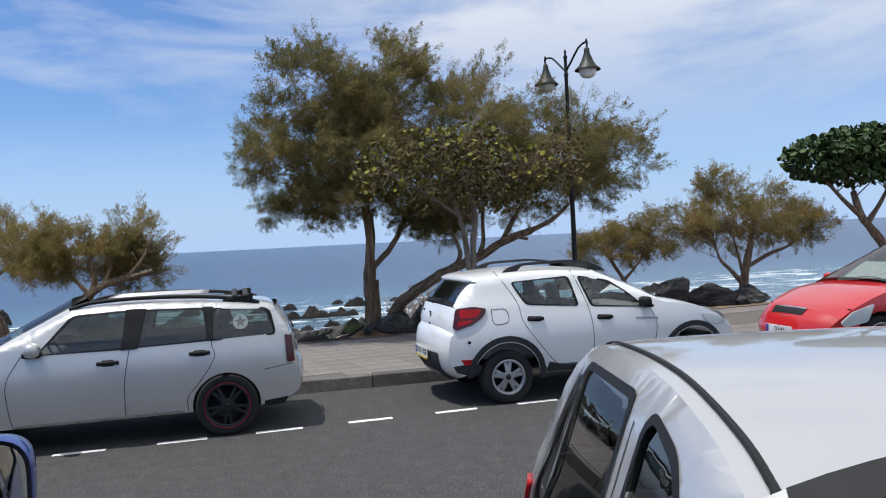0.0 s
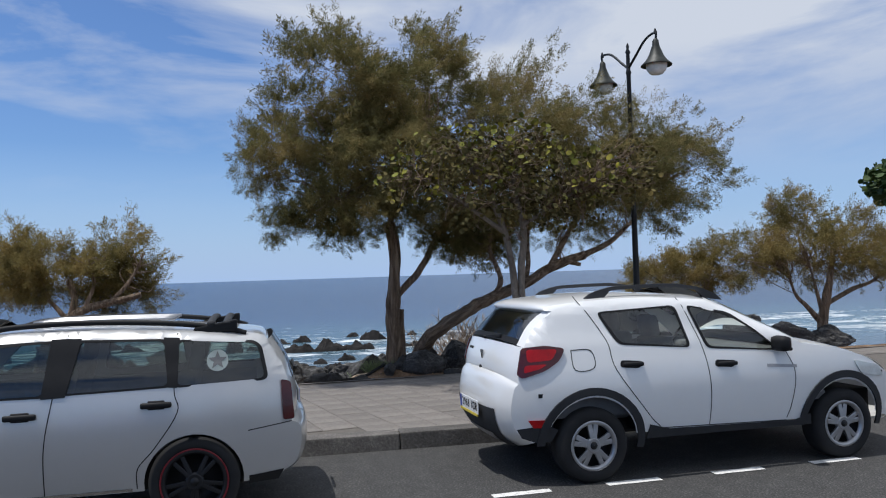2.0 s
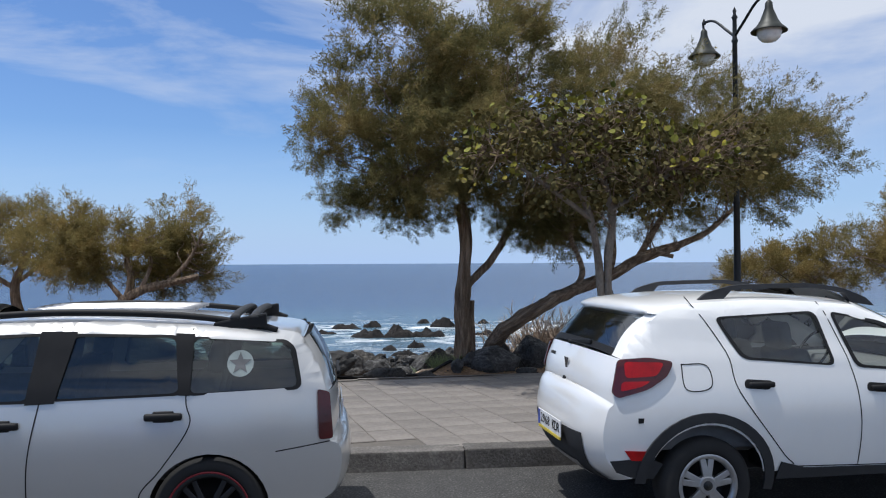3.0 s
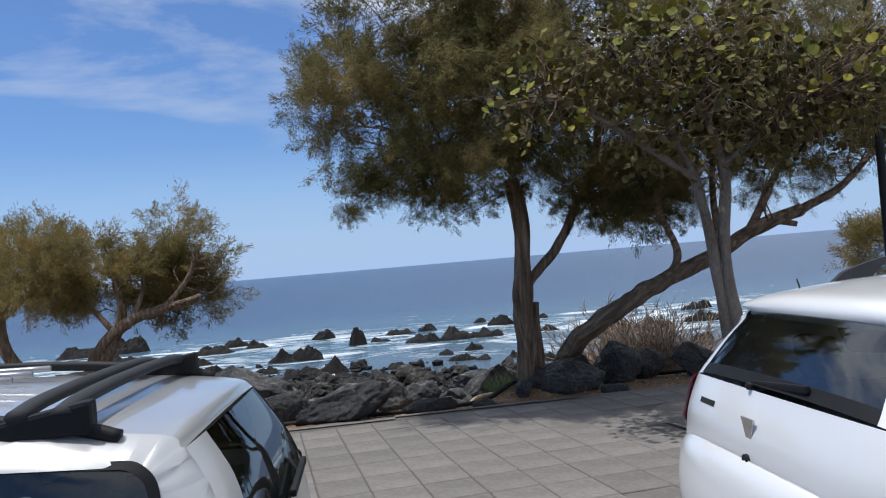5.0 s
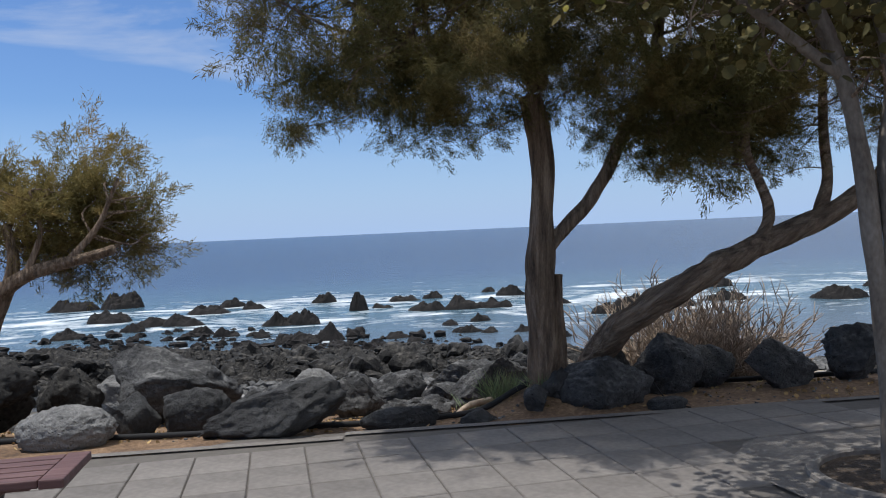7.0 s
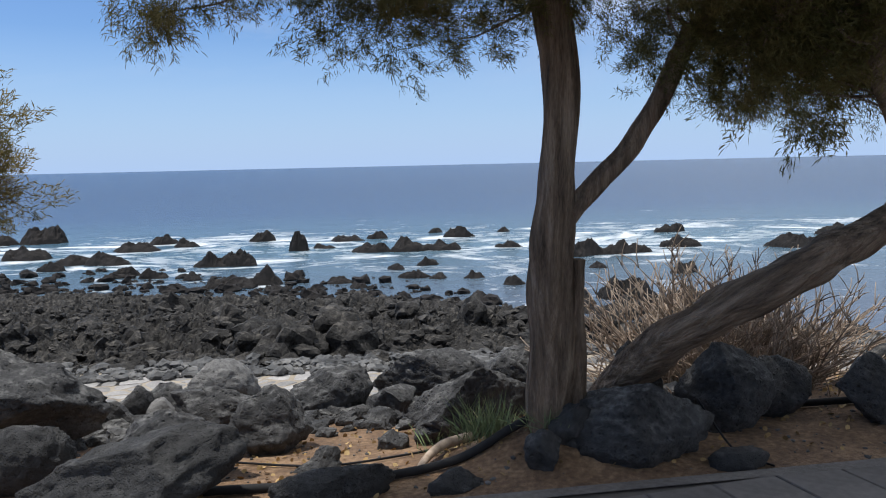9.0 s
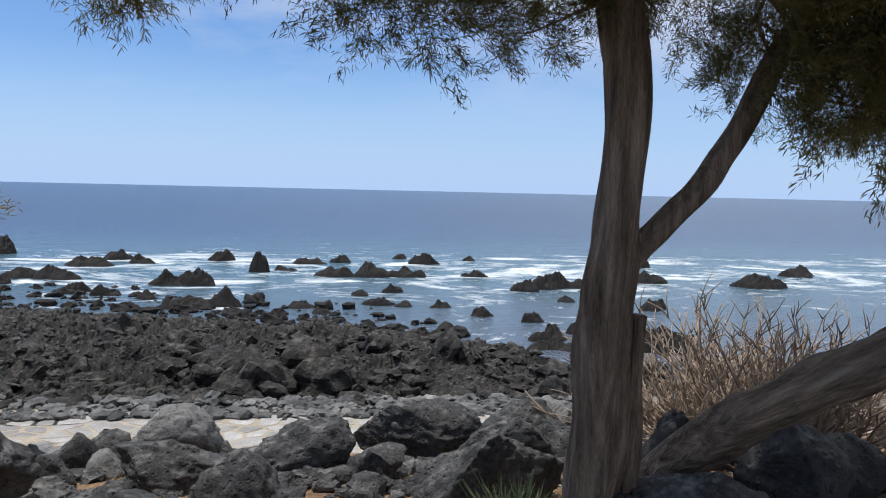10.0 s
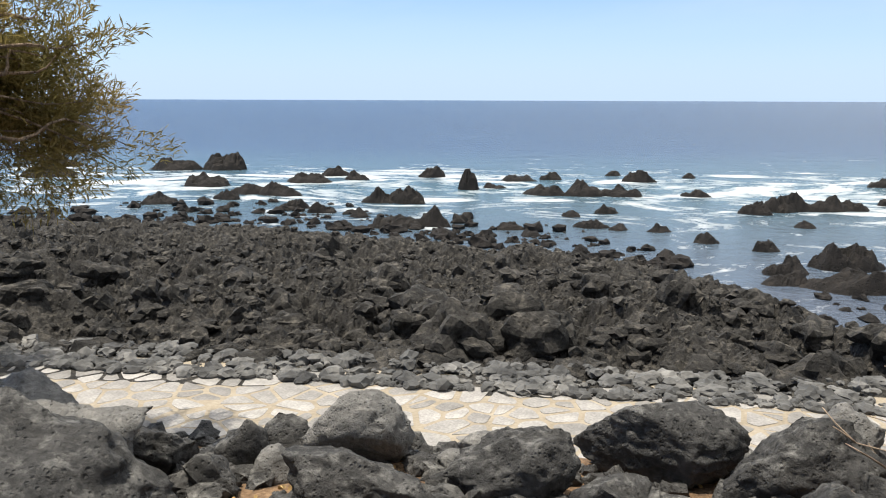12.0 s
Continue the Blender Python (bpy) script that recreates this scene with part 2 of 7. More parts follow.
let_light_through(SPRIG, 0.48)
let_light_through(SPRIG_GREEN, 0.5)
LEAF_DULL = material("sea_grape_dull", ((0.05, 0.045, 0.02), (0.1, 0.085, 0.032), (0.16, 0.12, 0.04)), 2.2, 0.8, per="island", fine=0.2, spec=0.15)
LEAF = material("sea_grape_leaf", ((0.07, 0.085, 0.018), (0.16, 0.16, 0.025), (0.36, 0.28, 0.035)), 2.2, 0.7, per="island", fine=0.2, spec=0.2)
LEAF_DEEP = material("sea_grape_deep", ((0.018, 0.036, 0.01), (0.036, 0.066, 0.016), (0.07, 0.105, 0.024)), 2.2, 0.6, per="island", spec=0.3)
DRY_LEAF = material("dry_leaf", ((0.18, 0.09, 0.03), (0.42, 0.27, 0.11), (0.6, 0.45, 0.22)), 3, 0.9, per="island")
GRASS = material("grass_blade", ((0.07, 0.11, 0.04), (0.16, 0.21, 0.09), (0.33, 0.32, 0.17)), 3, 0.8, per="island")
IRON = plain("lamp_iron", (0.02, 0.022, 0.024), 0.5, 0.4)
COPPER = material("lamp_bell", ((0.012, 0.014, 0.012), (0.03, 0.034, 0.027)), 8, 0.5, 0.2)
FROST = plain("lamp_globe", (0.8, 0.8, 0.78), 0.25)
BENCH_WOOD = material("bench_wood", ((0.07, 0.032, 0.03), (0.13, 0.065, 0.06), (0.19, 0.11, 0.10)), 4, 0.6, bump=0.4, bump_scale=40, stretch=(0.12, 1, 1), fine=0.4)
RUBBER = plain("rubber", (0.012, 0.012, 0.013), 0.85)
BLACK = plain("black_plastic", (0.012, 0.012, 0.013), 0.6, spec=0.25)
CHARCOAL = plain("charcoal_cladding", (0.022, 0.023, 0.026), 0.75)
CABIN = plain("cabin_fabric", (0.15, 0.15, 0.152), 0.9)
SEAM = plain("panel_gap", (0.012, 0.012, 0.013), 0.9)
ALLOY = plain("alloy", (0.42, 0.42, 0.43), 0.38, 0.85)
DARK_ALLOY = plain("dark_alloy", (0.025, 0.025, 0.027), 0.4, 0.5)
CHROME = plain("chrome", (0.7, 0.7, 0.72), 0.15, 1.0)
RED_RING = plain("red_ring", (0.2, 0.008, 0.014), 0.5)
RED_LENS = material("red_lens", ((0.24, 0.002, 0.004), (0.5, 0.006, 0.009)), 9, 0.3, coat=0.15, spec=0.3)
DARK_LENS = material("dark_lens", ((0.04, 0.003, 0.004), (0.085, 0.005, 0.006)), 6, 0.25, coat=0.25)
CLEAR_LENS = material("clear_lens", ((0.5, 0.52, 0.5), (0.75, 0.77, 0.75)), 9, 0.1, coat=1.0)
AMBER = material("amber_lens", ((0.6, 0.2, 0.01), (0.75, 0.3, 0.02)), 6, 0.2, coat=1.0)
PLATE_WHITE = plain("plate_white", (0.78, 0.78, 0.78), 0.4)
PLATE_BLUE = plain("plate_blue", (0.02, 0.06, 0.35), 0.4)
PLATE_YELLOW = plain("frame_yellow", (0.65, 0.5, 0.05), 0.5)
STICKER = plain("sticker_white", (0.30, 0.345, 0.33), 0.6)
GREY_TEXT = plain("grey_lettering", (0.35, 0.35, 0.36), 0.5)
MIRROR = material("mirror_glass", ((0.72, 0.76, 0.75), (0.78, 0.81, 0.8)), 3, 0.02, 1.0)
PAINT_WHITE = paint("white_paint", (0.80, 0.795, 0.78), 0.0, 0.3)
PAINT_SILVER = paint("silver_paint", (0.58, 0.575, 0.565), 0.45, 0.34)
PAINT_SILVER_NEAR = paint("pale_silver_paint", (0.54, 0.53, 0.52), 0.5, 0.38)
PAINT_RED = paint("red_paint", (0.50, 0.012, 0.016), 0.0, 0.3)
PAINT_BLUE = paint("blue_paint", (0.012, 0.05, 0.26), 0.3, 0.3)
GLASS = glass_material("car_glass", (0.74, 0.82, 0.79))
# rear panes: a higher index, so they reflect more than the other glass
GLASS_REAR = glass_material("reflective_rear_glass", (0.6, 0.66, 0.63), 2.6)
GLASS_ESTATE = glass_material("green_tinted_glass", (0.42, 0.5, 0.46))
GLASS_DARK = glass_material("tinted_glass", (0.28, 0.33, 0.32))


def sea_material():
    m = bpy.data.materials.new("sea_water")
    m.use_nodes = True
    n, l = m.node_tree.nodes, m.node_tree.links
    b = n["Principled BSDF"]
    co = n.new("ShaderNodeTexCoord")
    sep = n.new("ShaderNodeSeparateXYZ")
    l.new(co.outputs["Object"], sep.inputs[0])
    shallow = n.new("ShaderNodeMapRange")
    shallow.inputs["From Min"].default_value, shallow.inputs["From Max"].default_value = 26, 150
    l.new(sep.outputs["Y"], shallow.inputs["Value"])
    col = n.new("ShaderNodeValToRGB")
    e = col.color_ramp.elements
    # the nearest shallow tone is lightened to paint in the sky's reflection
    e[0].color, e[1].color = (0.085, 0.108, 0.15, 1), (0.016, 0.032, 0.078, 1)
    mid = e.new(0.2)
    mid.color = (0.075, 0.14, 0.18, 1)
    far = e.new(0.5)
    far.color = (0.026, 0.052, 0.11, 1)
    l.new(shallow.outputs[0], col.inputs[0])
    # foam: streaks that lie along the breakers, thick near the reef
    mp = n.new("ShaderNodeMapping")
    mp.inputs["Scale"].default_value = (0.6, 0.85, 1)
    l.new(co.outputs["Object"], mp.inputs[0])
    f1, f2 = n.new("ShaderNodeTexNoise"), n.new("ShaderNodeTexNoise")
    f1.inputs["Scale"].default_value, f1.inputs["Detail"].default_value, f1.inputs["Roughness"].default_value, f1.inputs["Distortion"].default_value = 0.24, 10, 0.7, 1.6
    f2.inputs["Scale"].default_value, f2.inputs["Detail"].default_value, f2.inputs["Roughness"].default_value = 2.6, 6, 0.7
    for t in (f1, f2):
        l.new(mp.outputs[0], t.inputs["Vector"])
    band = n.new("ShaderNodeValToRGB")
    r = band.color_ramp.elements
    r[0].color, r[1].color = (0.42, 0.42, 0.42, 1), (0.0, 0.0, 0.0, 1)
    for p, v in ((0.06, 0.36), (0.11, 0.5), (0.16, 0.72), (0.22, 0.8), (0.28, 0.68), (0.33, 0.3), (0.5, 0.14)):
        q = r.new(p)
        q.color = (v, v, v, 1)
    l.new(shallow.outputs[0], band.inputs[0])
    # the mask is high where noise + band pass a threshold
    a1 = n.new("ShaderNodeMath")
    a1.operation = "MULTIPLY_ADD"
    a1.inputs[1].default_value = 0.32
    l.new(band.outputs[0], a1.inputs[0])
    l.new(f1.outputs["Fac"], a1.inputs[2])
    a2 = n.new("ShaderNodeMath")
    a2.operation = "MULTIPLY_ADD"
    a2.inputs[1].default_value = 0.24
    l.new(f2.outputs["Fac"], a2.inputs[0])
    l.new(a1.outputs[0], a2.inputs[2])
    mask = n.new("ShaderNodeMapRange")
    mask.inputs["From Min"].default_value, mask.inputs["From Max"].default_value = 0.84, 1.0
    l.new(a2.outputs[0], mask.inputs["Value"])
    mix = n.new("ShaderNodeMixRGB")
    mix.inputs[2].default_value = (0.82, 0.85, 0.87, 1)
    l.new(mask.outputs[0], mix.inputs[0])
    l.new(col.outputs[0], mix.inputs[1])
    l.new(mix.outputs[0], b.inputs["Base Color"])
    rg = n.new("ShaderNodeMapRange")
    rg.inputs["To Min"].default_value, rg.inputs["To Max"].default_value = 0.22, 0.8
    l.new(mask.outputs[0], rg.inputs["Value"])
    l.new(rg.outputs[0], b.inputs["Roughness"])
    w1, bp = n.new("ShaderNodeTexNoise"), n.new("ShaderNodeBump")
    w1.inputs["Scale"].default_value, w1.inputs["Detail"].default_value, w1.inputs["Roughness"].default_value = 0.55, 10, 0.6
    l.new(mp.outputs[0], w1.inputs["Vector"])
    l.new(w1.outputs["Fac"], bp.inputs["Height"])
    bp.inputs["Strength"].default_value, bp.inputs["Distance"].default_value = 1.0, 0.55
    l.new(bp.outputs[0], b.inputs["Normal"])
    b.inputs["IOR"].default_value = 1.33
    return m


SEA = sea_material()
LEVEL = -3.2  # the sea's height


# ---- mesh helpers ----
def mesh_object(name, verts, faces, mat, parent=None, label="", smooth=False):
    me = bpy.data.meshes.new(name)
    me.from_pydata([tuple(v) for v in verts], [], [tuple(f) for f in faces])
    me.materials.append(mat)
    if smooth:
        me.polygons.foreach_set("use_smooth", [True] * len(me.polygons))
    me.update()
    ob = new(name, me)
    if parent:
        ob.parent = parent
    if label:
        ob["label"] = label
    return ob


def part(name, bm, mat, parent=None, label="", smooth=False):
    """Links a bmesh as one mesh object under a thing or part."""
    me = bpy.data.meshes.new(name)
    bmesh.ops.recalc_face_normals(bm, faces=bm.faces)
    bm.to_mesh(me)
    bm.free()
    me.materials.append(mat)
    if smooth:
        me.polygons.foreach_set("use_smooth", [True] * len(me.polygons))
    ob = new(name, me)
    if parent:
        ob.parent = parent
    if label:
        ob["label"] = label
    return ob


def box(bm, size, m=None, bevel=0.0):
    r = bmesh.ops.create_cube(bm, size=1, matrix=(m or Matrix()) @ Matrix.Diagonal((*size, 1)))
    if bevel:
        es = list({e for v in r["verts"] for e in v.link_edges})
        bmesh.ops.bevel(bm, geom=es, offset=bevel, segments=2, affect="EDGES", profile=0.6)
    return bm


def lathe(bm, rings, sides=24, m=None):
    """Turns (radius, height) rings round the z axis."""
    m = m or Matrix()
    rows = [[bm.verts.new(m @ Vector((r * math.cos(a), r * math.sin(a), h))) for a in (2 * math.pi * k / sides for k in range(sides))] for r, h in rings]
    for a, b in zip(rows, rows[1:]):
        for k in range(sides):
            bm.faces.new((a[k], a[(k + 1) % sides], b[(k + 1) % sides], b[k]))
    return bm


def curve_points(pts, step=6):
    """A smooth line through the given points."""
    p = [Vector(q) for q in pts]
    p = [p[0] * 2 - p[1]] + p + [p[-1] * 2 - p[-2]]
    out = []
    for i in range(1, len(p) - 2):
        for k in range(step):
            t = k / step
            out.append(0.5 * (2 * p[i] + (p[i + 1] - p[i - 1]) * t + (2 * p[i - 1] - 5 * p[i] + 4 * p[i + 1] - p[i + 2]) * t * t + (3 * p[i] - p[i - 1] - 3 * p[i + 1] + p[i + 2]) * t ** 3))
    return out + [p[-2]]


def tube(bm, pts, r0, r1, sides=8, rough=0.0, seed=0, step=6):
    """A tapering limb along a smooth line."""
    line = curve_points(pts, step) if len(pts) > 2 and step > 1 else [Vector(q) for q in pts]
    rows, side = [], Vector((1.0, 0.13, 0.07))
    for i, p in enumerate(line):
        d = (line[min(i + 1, len(line) - 1)] - line[max(i - 1, 0)]).normalized()
        a = side - d * side.dot(d)
        if a.length < 0.05:
            a = d.cross(Vector((0.2, 1, 0.1)))
        a.normalize()
        side, b = a, d.cross(a).normalized()
        r = r0 + (r1 - r0) * i / (len(line) - 1)
        row = []
        for k in range(sides):
            w = 2 * math.pi * k / sides
            o = a * math.cos(w) + b * math.sin(w)
            q = 1.0
            if rough:
                q += rough * noise.noise(Vector((math.cos(w) * 2.2 + seed, math.sin(w) * 2.2, i * 0.11))) + rough * 0.5 * noise.noise(Vector((math.cos(w) * 5 + seed, math.sin(w) * 5, i * 0.16 + 9)))
            row.append(bm.verts.new(p + o * r * q))
        rows.append(row)
    for a, b in zip(rows, rows[1:]):
        for k in range(sides):
            bm.faces.new((a[k], a[(k + 1) % sides], b[(k + 1) % sides], b[k]))
    for row in (rows[0], rows[-1]):
        bm.faces.new(row)
    return bm


def smoothstep(a, b, x):
    t = np.clip((x - a) / (b - a), 0, 1)
    return t * t * (3 - 2 * t)


def fractal(x, y, s, octaves=5, ridged=False, h=0.55):
    """Fractal noise at one place."""
    v, a, f = 0.0, 1.0, s
    for k in range(octaves):
        q = noise.noise(Vector((x * f, y * f, 3.7 * k)))
        v += a * ((0.5 - abs(q)) if ridged else q)
        a, f = a * h, f * 2.05
    return v


# ---- ground ----
def road_z(y):
    return 0.13 * float(smoothstep(-4.8, -8.0, y)) if y < -4.8 else 0.0


def pave_z(y):
    return 0.152 - 0.112 * (y - 1.7) / 4.8


def edge_y(x):
    """The seaward edge of the pavement."""
    return 6.74 + 0.065 * (x + 1.2) - (0.14 if x < -2.9 else 0.0)


def soil_z(x, y):
    begin = 6.95 + 1.15 * float(smoothstep(-1.0, 0.2, x))
    z = 0.02 - 0.68 * float(smoothstep(begin - 0.8, 11.6, y)) * (1.0 if y < 10.75 else 1.15) if y > begin - 0.8 else 0.02
    d = math.hypot((x + 0.38) / 0.5, (y - 7.48) / 0.42)
    z += 0.23 * math.exp(-d * d * 1.2)
    return z + 0.03 * fractal(x, y, 1.3, 4)


def sheet(name, mat, x0, x1, nx, y0, y1, ny, height, parent=None):
    xs, ys = np.linspace(x0, x1, nx), np.linspace(y0, y1, ny)
    verts = [(x, y, height(x, y)) for y in ys for x in xs]
    faces = [(j * nx + i, j * nx + i + 1, (j + 1) * nx + i + 1, (j + 1) * nx + i) for j in range(ny - 1) for i in range(nx - 1)]
    return mesh_object(name, verts, faces, mat, parent, smooth=True)


land = sheet("ground", LAND, -900, 900, 3, -900, -13.9, 3, lambda x, y: 0.12)
tagged(land, "dry bare ground behind the parked cars", "ground", kind="structure")
road = sheet("road", ASPHALT, -60, 60, 3, -14, 1.7, 60, lambda x, y: road_z(y))
tagged(road, "grey worn asphalt road with parking bays", "road", kind="structure")
for k in range(-4, 14):
    x = -5.44 + 0.92 * (k + 1)
    y = -0.345 + 0.042 * (x + 5)
    bm = bmesh.new()
    n = 7
    top = [bm.verts.new((x + 0.46 * i / n, y + 0.042 * 0.46 * i / n + 0.045 + random.uniform(-0.004, 0.004), 0.004)) for i in range(n + 1)]
    low = [bm.verts.new((x + 0.46 * i / n, y + 0.042 * 0.46 * i / n - 0.045 + random.uniform(-0.004, 0.004), 0.004)) for i in range(n + 1)]
    for i in range(n):
        bm.faces.new((low[i], low[i + 1], top[i + 1], top[i]))
    part("dash", bm, MARKING, road)



def strip(name, mat, x0, x1, nx, ny, low, high, height):
    """A sheet between two lines that run along x."""
    verts = []
    for j in range(ny):
        for i in range(nx):
            x = x0 + (x1 - x0) * i / (nx - 1)
            y = low(x) + (high(x) - low(x)) * j / (ny - 1)
            verts.append((x, y, height(x, y)))
    faces = [(j * nx + i, j * nx + i + 1, (j + 1) * nx + i + 1, (j + 1) * nx + i) for j in range(ny - 1) for i in range(nx - 1)]
    return mesh_object(name, verts, faces, mat, smooth=True)


pavement = strip("pavement", JOINT, -60, 60, 601, 12, lambda x: 1.72, lambda x: edge_y(x) + 0.03, lambda x, y: pave_z(y) - 0.012)
tagged(pavement, "pavement of pale worn rectangular tiles by the sea", "pavement", kind="structure")
soil = strip("soil", SOIL, -30, 30, 301, 60, lambda x: edge_y(x) - 0.25, lambda x: 11.1, lambda x, y: soil_z(x, y) - (0.08 if y < edge_y(x) - 0.1 else 0))
tagged(soil, "strip of brown soil strewn with dry leaves", "soil", kind="structure")

SHORE_X = (-40, -18, -12, -8, -4.5, -2.0, 0.9, 2.4, 3.1, 3.7, 4.4, 5.4, 6.2, 9.0, 14.0, 40)
SHORE_Y = (36, 36.5, 37, 35.5, 34.5, 32.5, 31.6, 29.5, 26.5, 21.5, 19.4, 19.6, 22.5, 22.0, 20.0, 18)
PATH_Z = -0.7


def path_far(x):
    return 12.08 - 0.05 * x


def lava_z(x, y):
    ys = float(np.interp(x, SHORE_X, SHORE_Y)) + 1.4 * noise.noise(Vector((x * 0.45, 7.7, 0)))
    s = (y - 12.4 + 0.05 * x) / (ys - 12.4)
    base = PATH_Z + (LEVEL - 0.3 - PATH_Z) * (s ** 0.72 if s > 0 else 0) if s < 1 else LEVEL - 0.3 - 0.9 * (s - 1) * 8
    amp = 0.58 * float(smoothstep(0.0, 0.12, s)) * (1 - 0.55 * float(smoothstep(0.72, 1.0, s)))
    if s > 1.02:
        amp *= 0.8
    r = fractal(x, y, 0.5, 7, True, 0.64) * 1.25 - 0.4
    left = 0.5 * float(smoothstep(-6, -11, x)) * math.exp(-((y - 14) / 3.0) ** 2)
    wide = 0.34 * noise.noise(Vector((x * 0.33, y * 0.33, 2.2))) * float(smoothstep(0.03, 0.2, s)) * (1 - float(smoothstep(0.7, 1.0, s)))
    return max(base + amp * r + left + wide, LEVEL - 1.5)


LN, LM = 620, 400
lava_verts = []
for j in range(LM):
    v = j / (LM - 1)
    y = 12.0 + 26.0 * (0.45 * v + 0.55 * v * v)
    for i in range(LN):
        x = -1.5 + (i / (LN - 1) - 0.52) * (14 + 1.25 * (y - 12.0))
        lava_verts.append((x, y, lava_z(x, y)))
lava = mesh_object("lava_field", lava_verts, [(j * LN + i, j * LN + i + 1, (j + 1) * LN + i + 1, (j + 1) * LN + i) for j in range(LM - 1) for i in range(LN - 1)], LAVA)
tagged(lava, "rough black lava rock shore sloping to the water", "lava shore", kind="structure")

sea = sheet("sea", SEA, -5000, 5000, 3, 8, 5000, 3, lambda x, y: LEVEL)
tagged(sea, "blue sea with white surf over the reef", "sea", kind="structure")


# ---- boulders and rocks ----
def rock_mesh(name, seed, size, mat, sub=4, cuts=5, rough=0.22, tilt=(0, 0, 0), fine=0.05):
    """One rock: a ball cut by random planes, roughened at two scales, its base at z 0."""
    rnd = random.Random(seed)
    bm = bmesh.new()
    bmesh.ops.create_icosphere(bm, subdivisions=sub, radius=0.5)
    planes = []
    for k in range(cuts):
        n = Vector((rnd.uniform(-1, 1), rnd.uniform(-1, 1), rnd.uniform(-0.5, 1))).normalized()
        planes.append((n, rnd.uniform(0.2, 0.4)))
    off = Vector((rnd.uniform(-50, 50), rnd.uniform(-50, 50), rnd.uniform(-50, 50)))
    turn = Euler([radians(a) for a in tilt]).to_matrix()
    for v in bm.verts:
        p = v.co.copy()
        for n, d in planes:
            e = p.dot(n) - d
            if e > 0:
                p -= n * e * 0.95
        q = p.normalized()
        p += q * rough * 0.5 * (noise.noise(p * 2.1 + off) + 0.4 * noise.noise(p * 5.3 + off))
        p += q * fine * (noise.noise(p * 13 + off) + 0.6 * noise.noise(p * 29 + off))
        p = Vector((p.x * size[0], p.y * size[1], p.z * size[2]))
        v.co = turn @ p
    lo = [min(v.co[i] for v in bm.verts) for i in range(3)]
    hi = [max(v.co[i] for v in bm.verts) for i in range(3)]
    for v in bm.verts:
        for i in range(2):
            v.co[i] = ((v.co[i] - lo[i]) / (hi[i] - lo[i]) - 0.5) * size[i]
        v.co.z = (v.co.z - lo[2]) / (hi[2] - lo[2]) * size[2]
    me = bpy.data.meshes.new(name)
    bm.to_mesh(me)
    bm.free()
    me.materials.append(mat)
    me.polygons.foreach_set("use_smooth", [True] * len(me.polygons))
    return me


def boulder(x, y, w, d, h, seed, mat=None, yaw=0, tilt=(0, 0, 0), label="dark basalt boulder on the soil", cuts=10, sink=0.07, rough=0.2, z=None):
    k = 1.06
    ob = new("boulder", rock_mesh("boulder", seed, (w * k, d * k, h + sink), mat or BOULDER, 5 if w > 0.45 else 4, cuts, rough, tilt, 0.035))
    ob.matrix_world = pose(x, y, (soil_z(x, y) if z is None else z) - sink, 0, 0, yaw)
    return tagged(ob, label, "boulder", "boulders along the shore")


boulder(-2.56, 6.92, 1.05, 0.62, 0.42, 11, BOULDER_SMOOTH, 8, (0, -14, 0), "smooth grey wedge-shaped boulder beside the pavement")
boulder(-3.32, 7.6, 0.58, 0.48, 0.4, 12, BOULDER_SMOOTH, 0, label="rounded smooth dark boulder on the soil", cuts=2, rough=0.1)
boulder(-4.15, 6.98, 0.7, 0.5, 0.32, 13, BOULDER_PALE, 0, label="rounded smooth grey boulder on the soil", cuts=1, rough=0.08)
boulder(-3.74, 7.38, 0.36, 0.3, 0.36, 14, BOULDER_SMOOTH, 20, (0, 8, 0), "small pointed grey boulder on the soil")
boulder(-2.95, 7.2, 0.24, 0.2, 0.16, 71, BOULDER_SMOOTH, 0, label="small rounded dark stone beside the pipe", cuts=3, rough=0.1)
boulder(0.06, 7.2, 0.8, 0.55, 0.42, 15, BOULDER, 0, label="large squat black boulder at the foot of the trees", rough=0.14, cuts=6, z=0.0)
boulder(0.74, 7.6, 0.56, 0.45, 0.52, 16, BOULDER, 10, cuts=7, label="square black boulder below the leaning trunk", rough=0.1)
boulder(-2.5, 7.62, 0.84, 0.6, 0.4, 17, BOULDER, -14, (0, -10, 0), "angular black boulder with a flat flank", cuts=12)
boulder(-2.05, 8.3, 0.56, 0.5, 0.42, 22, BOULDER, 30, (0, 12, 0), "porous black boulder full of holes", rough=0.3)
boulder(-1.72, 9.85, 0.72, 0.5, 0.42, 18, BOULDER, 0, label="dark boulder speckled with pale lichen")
boulder(-0.78, 10.4, 1.02, 0.66, 0.52, 19, BOULDER, 4, label="large block of basalt with a pale top", rough=0.1, cuts=7)
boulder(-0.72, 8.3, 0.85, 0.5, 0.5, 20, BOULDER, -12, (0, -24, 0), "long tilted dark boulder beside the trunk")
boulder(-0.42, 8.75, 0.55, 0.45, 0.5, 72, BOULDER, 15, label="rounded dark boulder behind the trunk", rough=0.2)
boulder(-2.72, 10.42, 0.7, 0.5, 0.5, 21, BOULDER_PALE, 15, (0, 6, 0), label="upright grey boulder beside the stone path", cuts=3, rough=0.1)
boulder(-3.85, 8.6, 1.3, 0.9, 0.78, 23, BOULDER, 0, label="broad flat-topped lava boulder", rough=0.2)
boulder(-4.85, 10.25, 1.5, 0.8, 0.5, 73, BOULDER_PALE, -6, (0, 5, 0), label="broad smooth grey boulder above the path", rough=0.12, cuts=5)
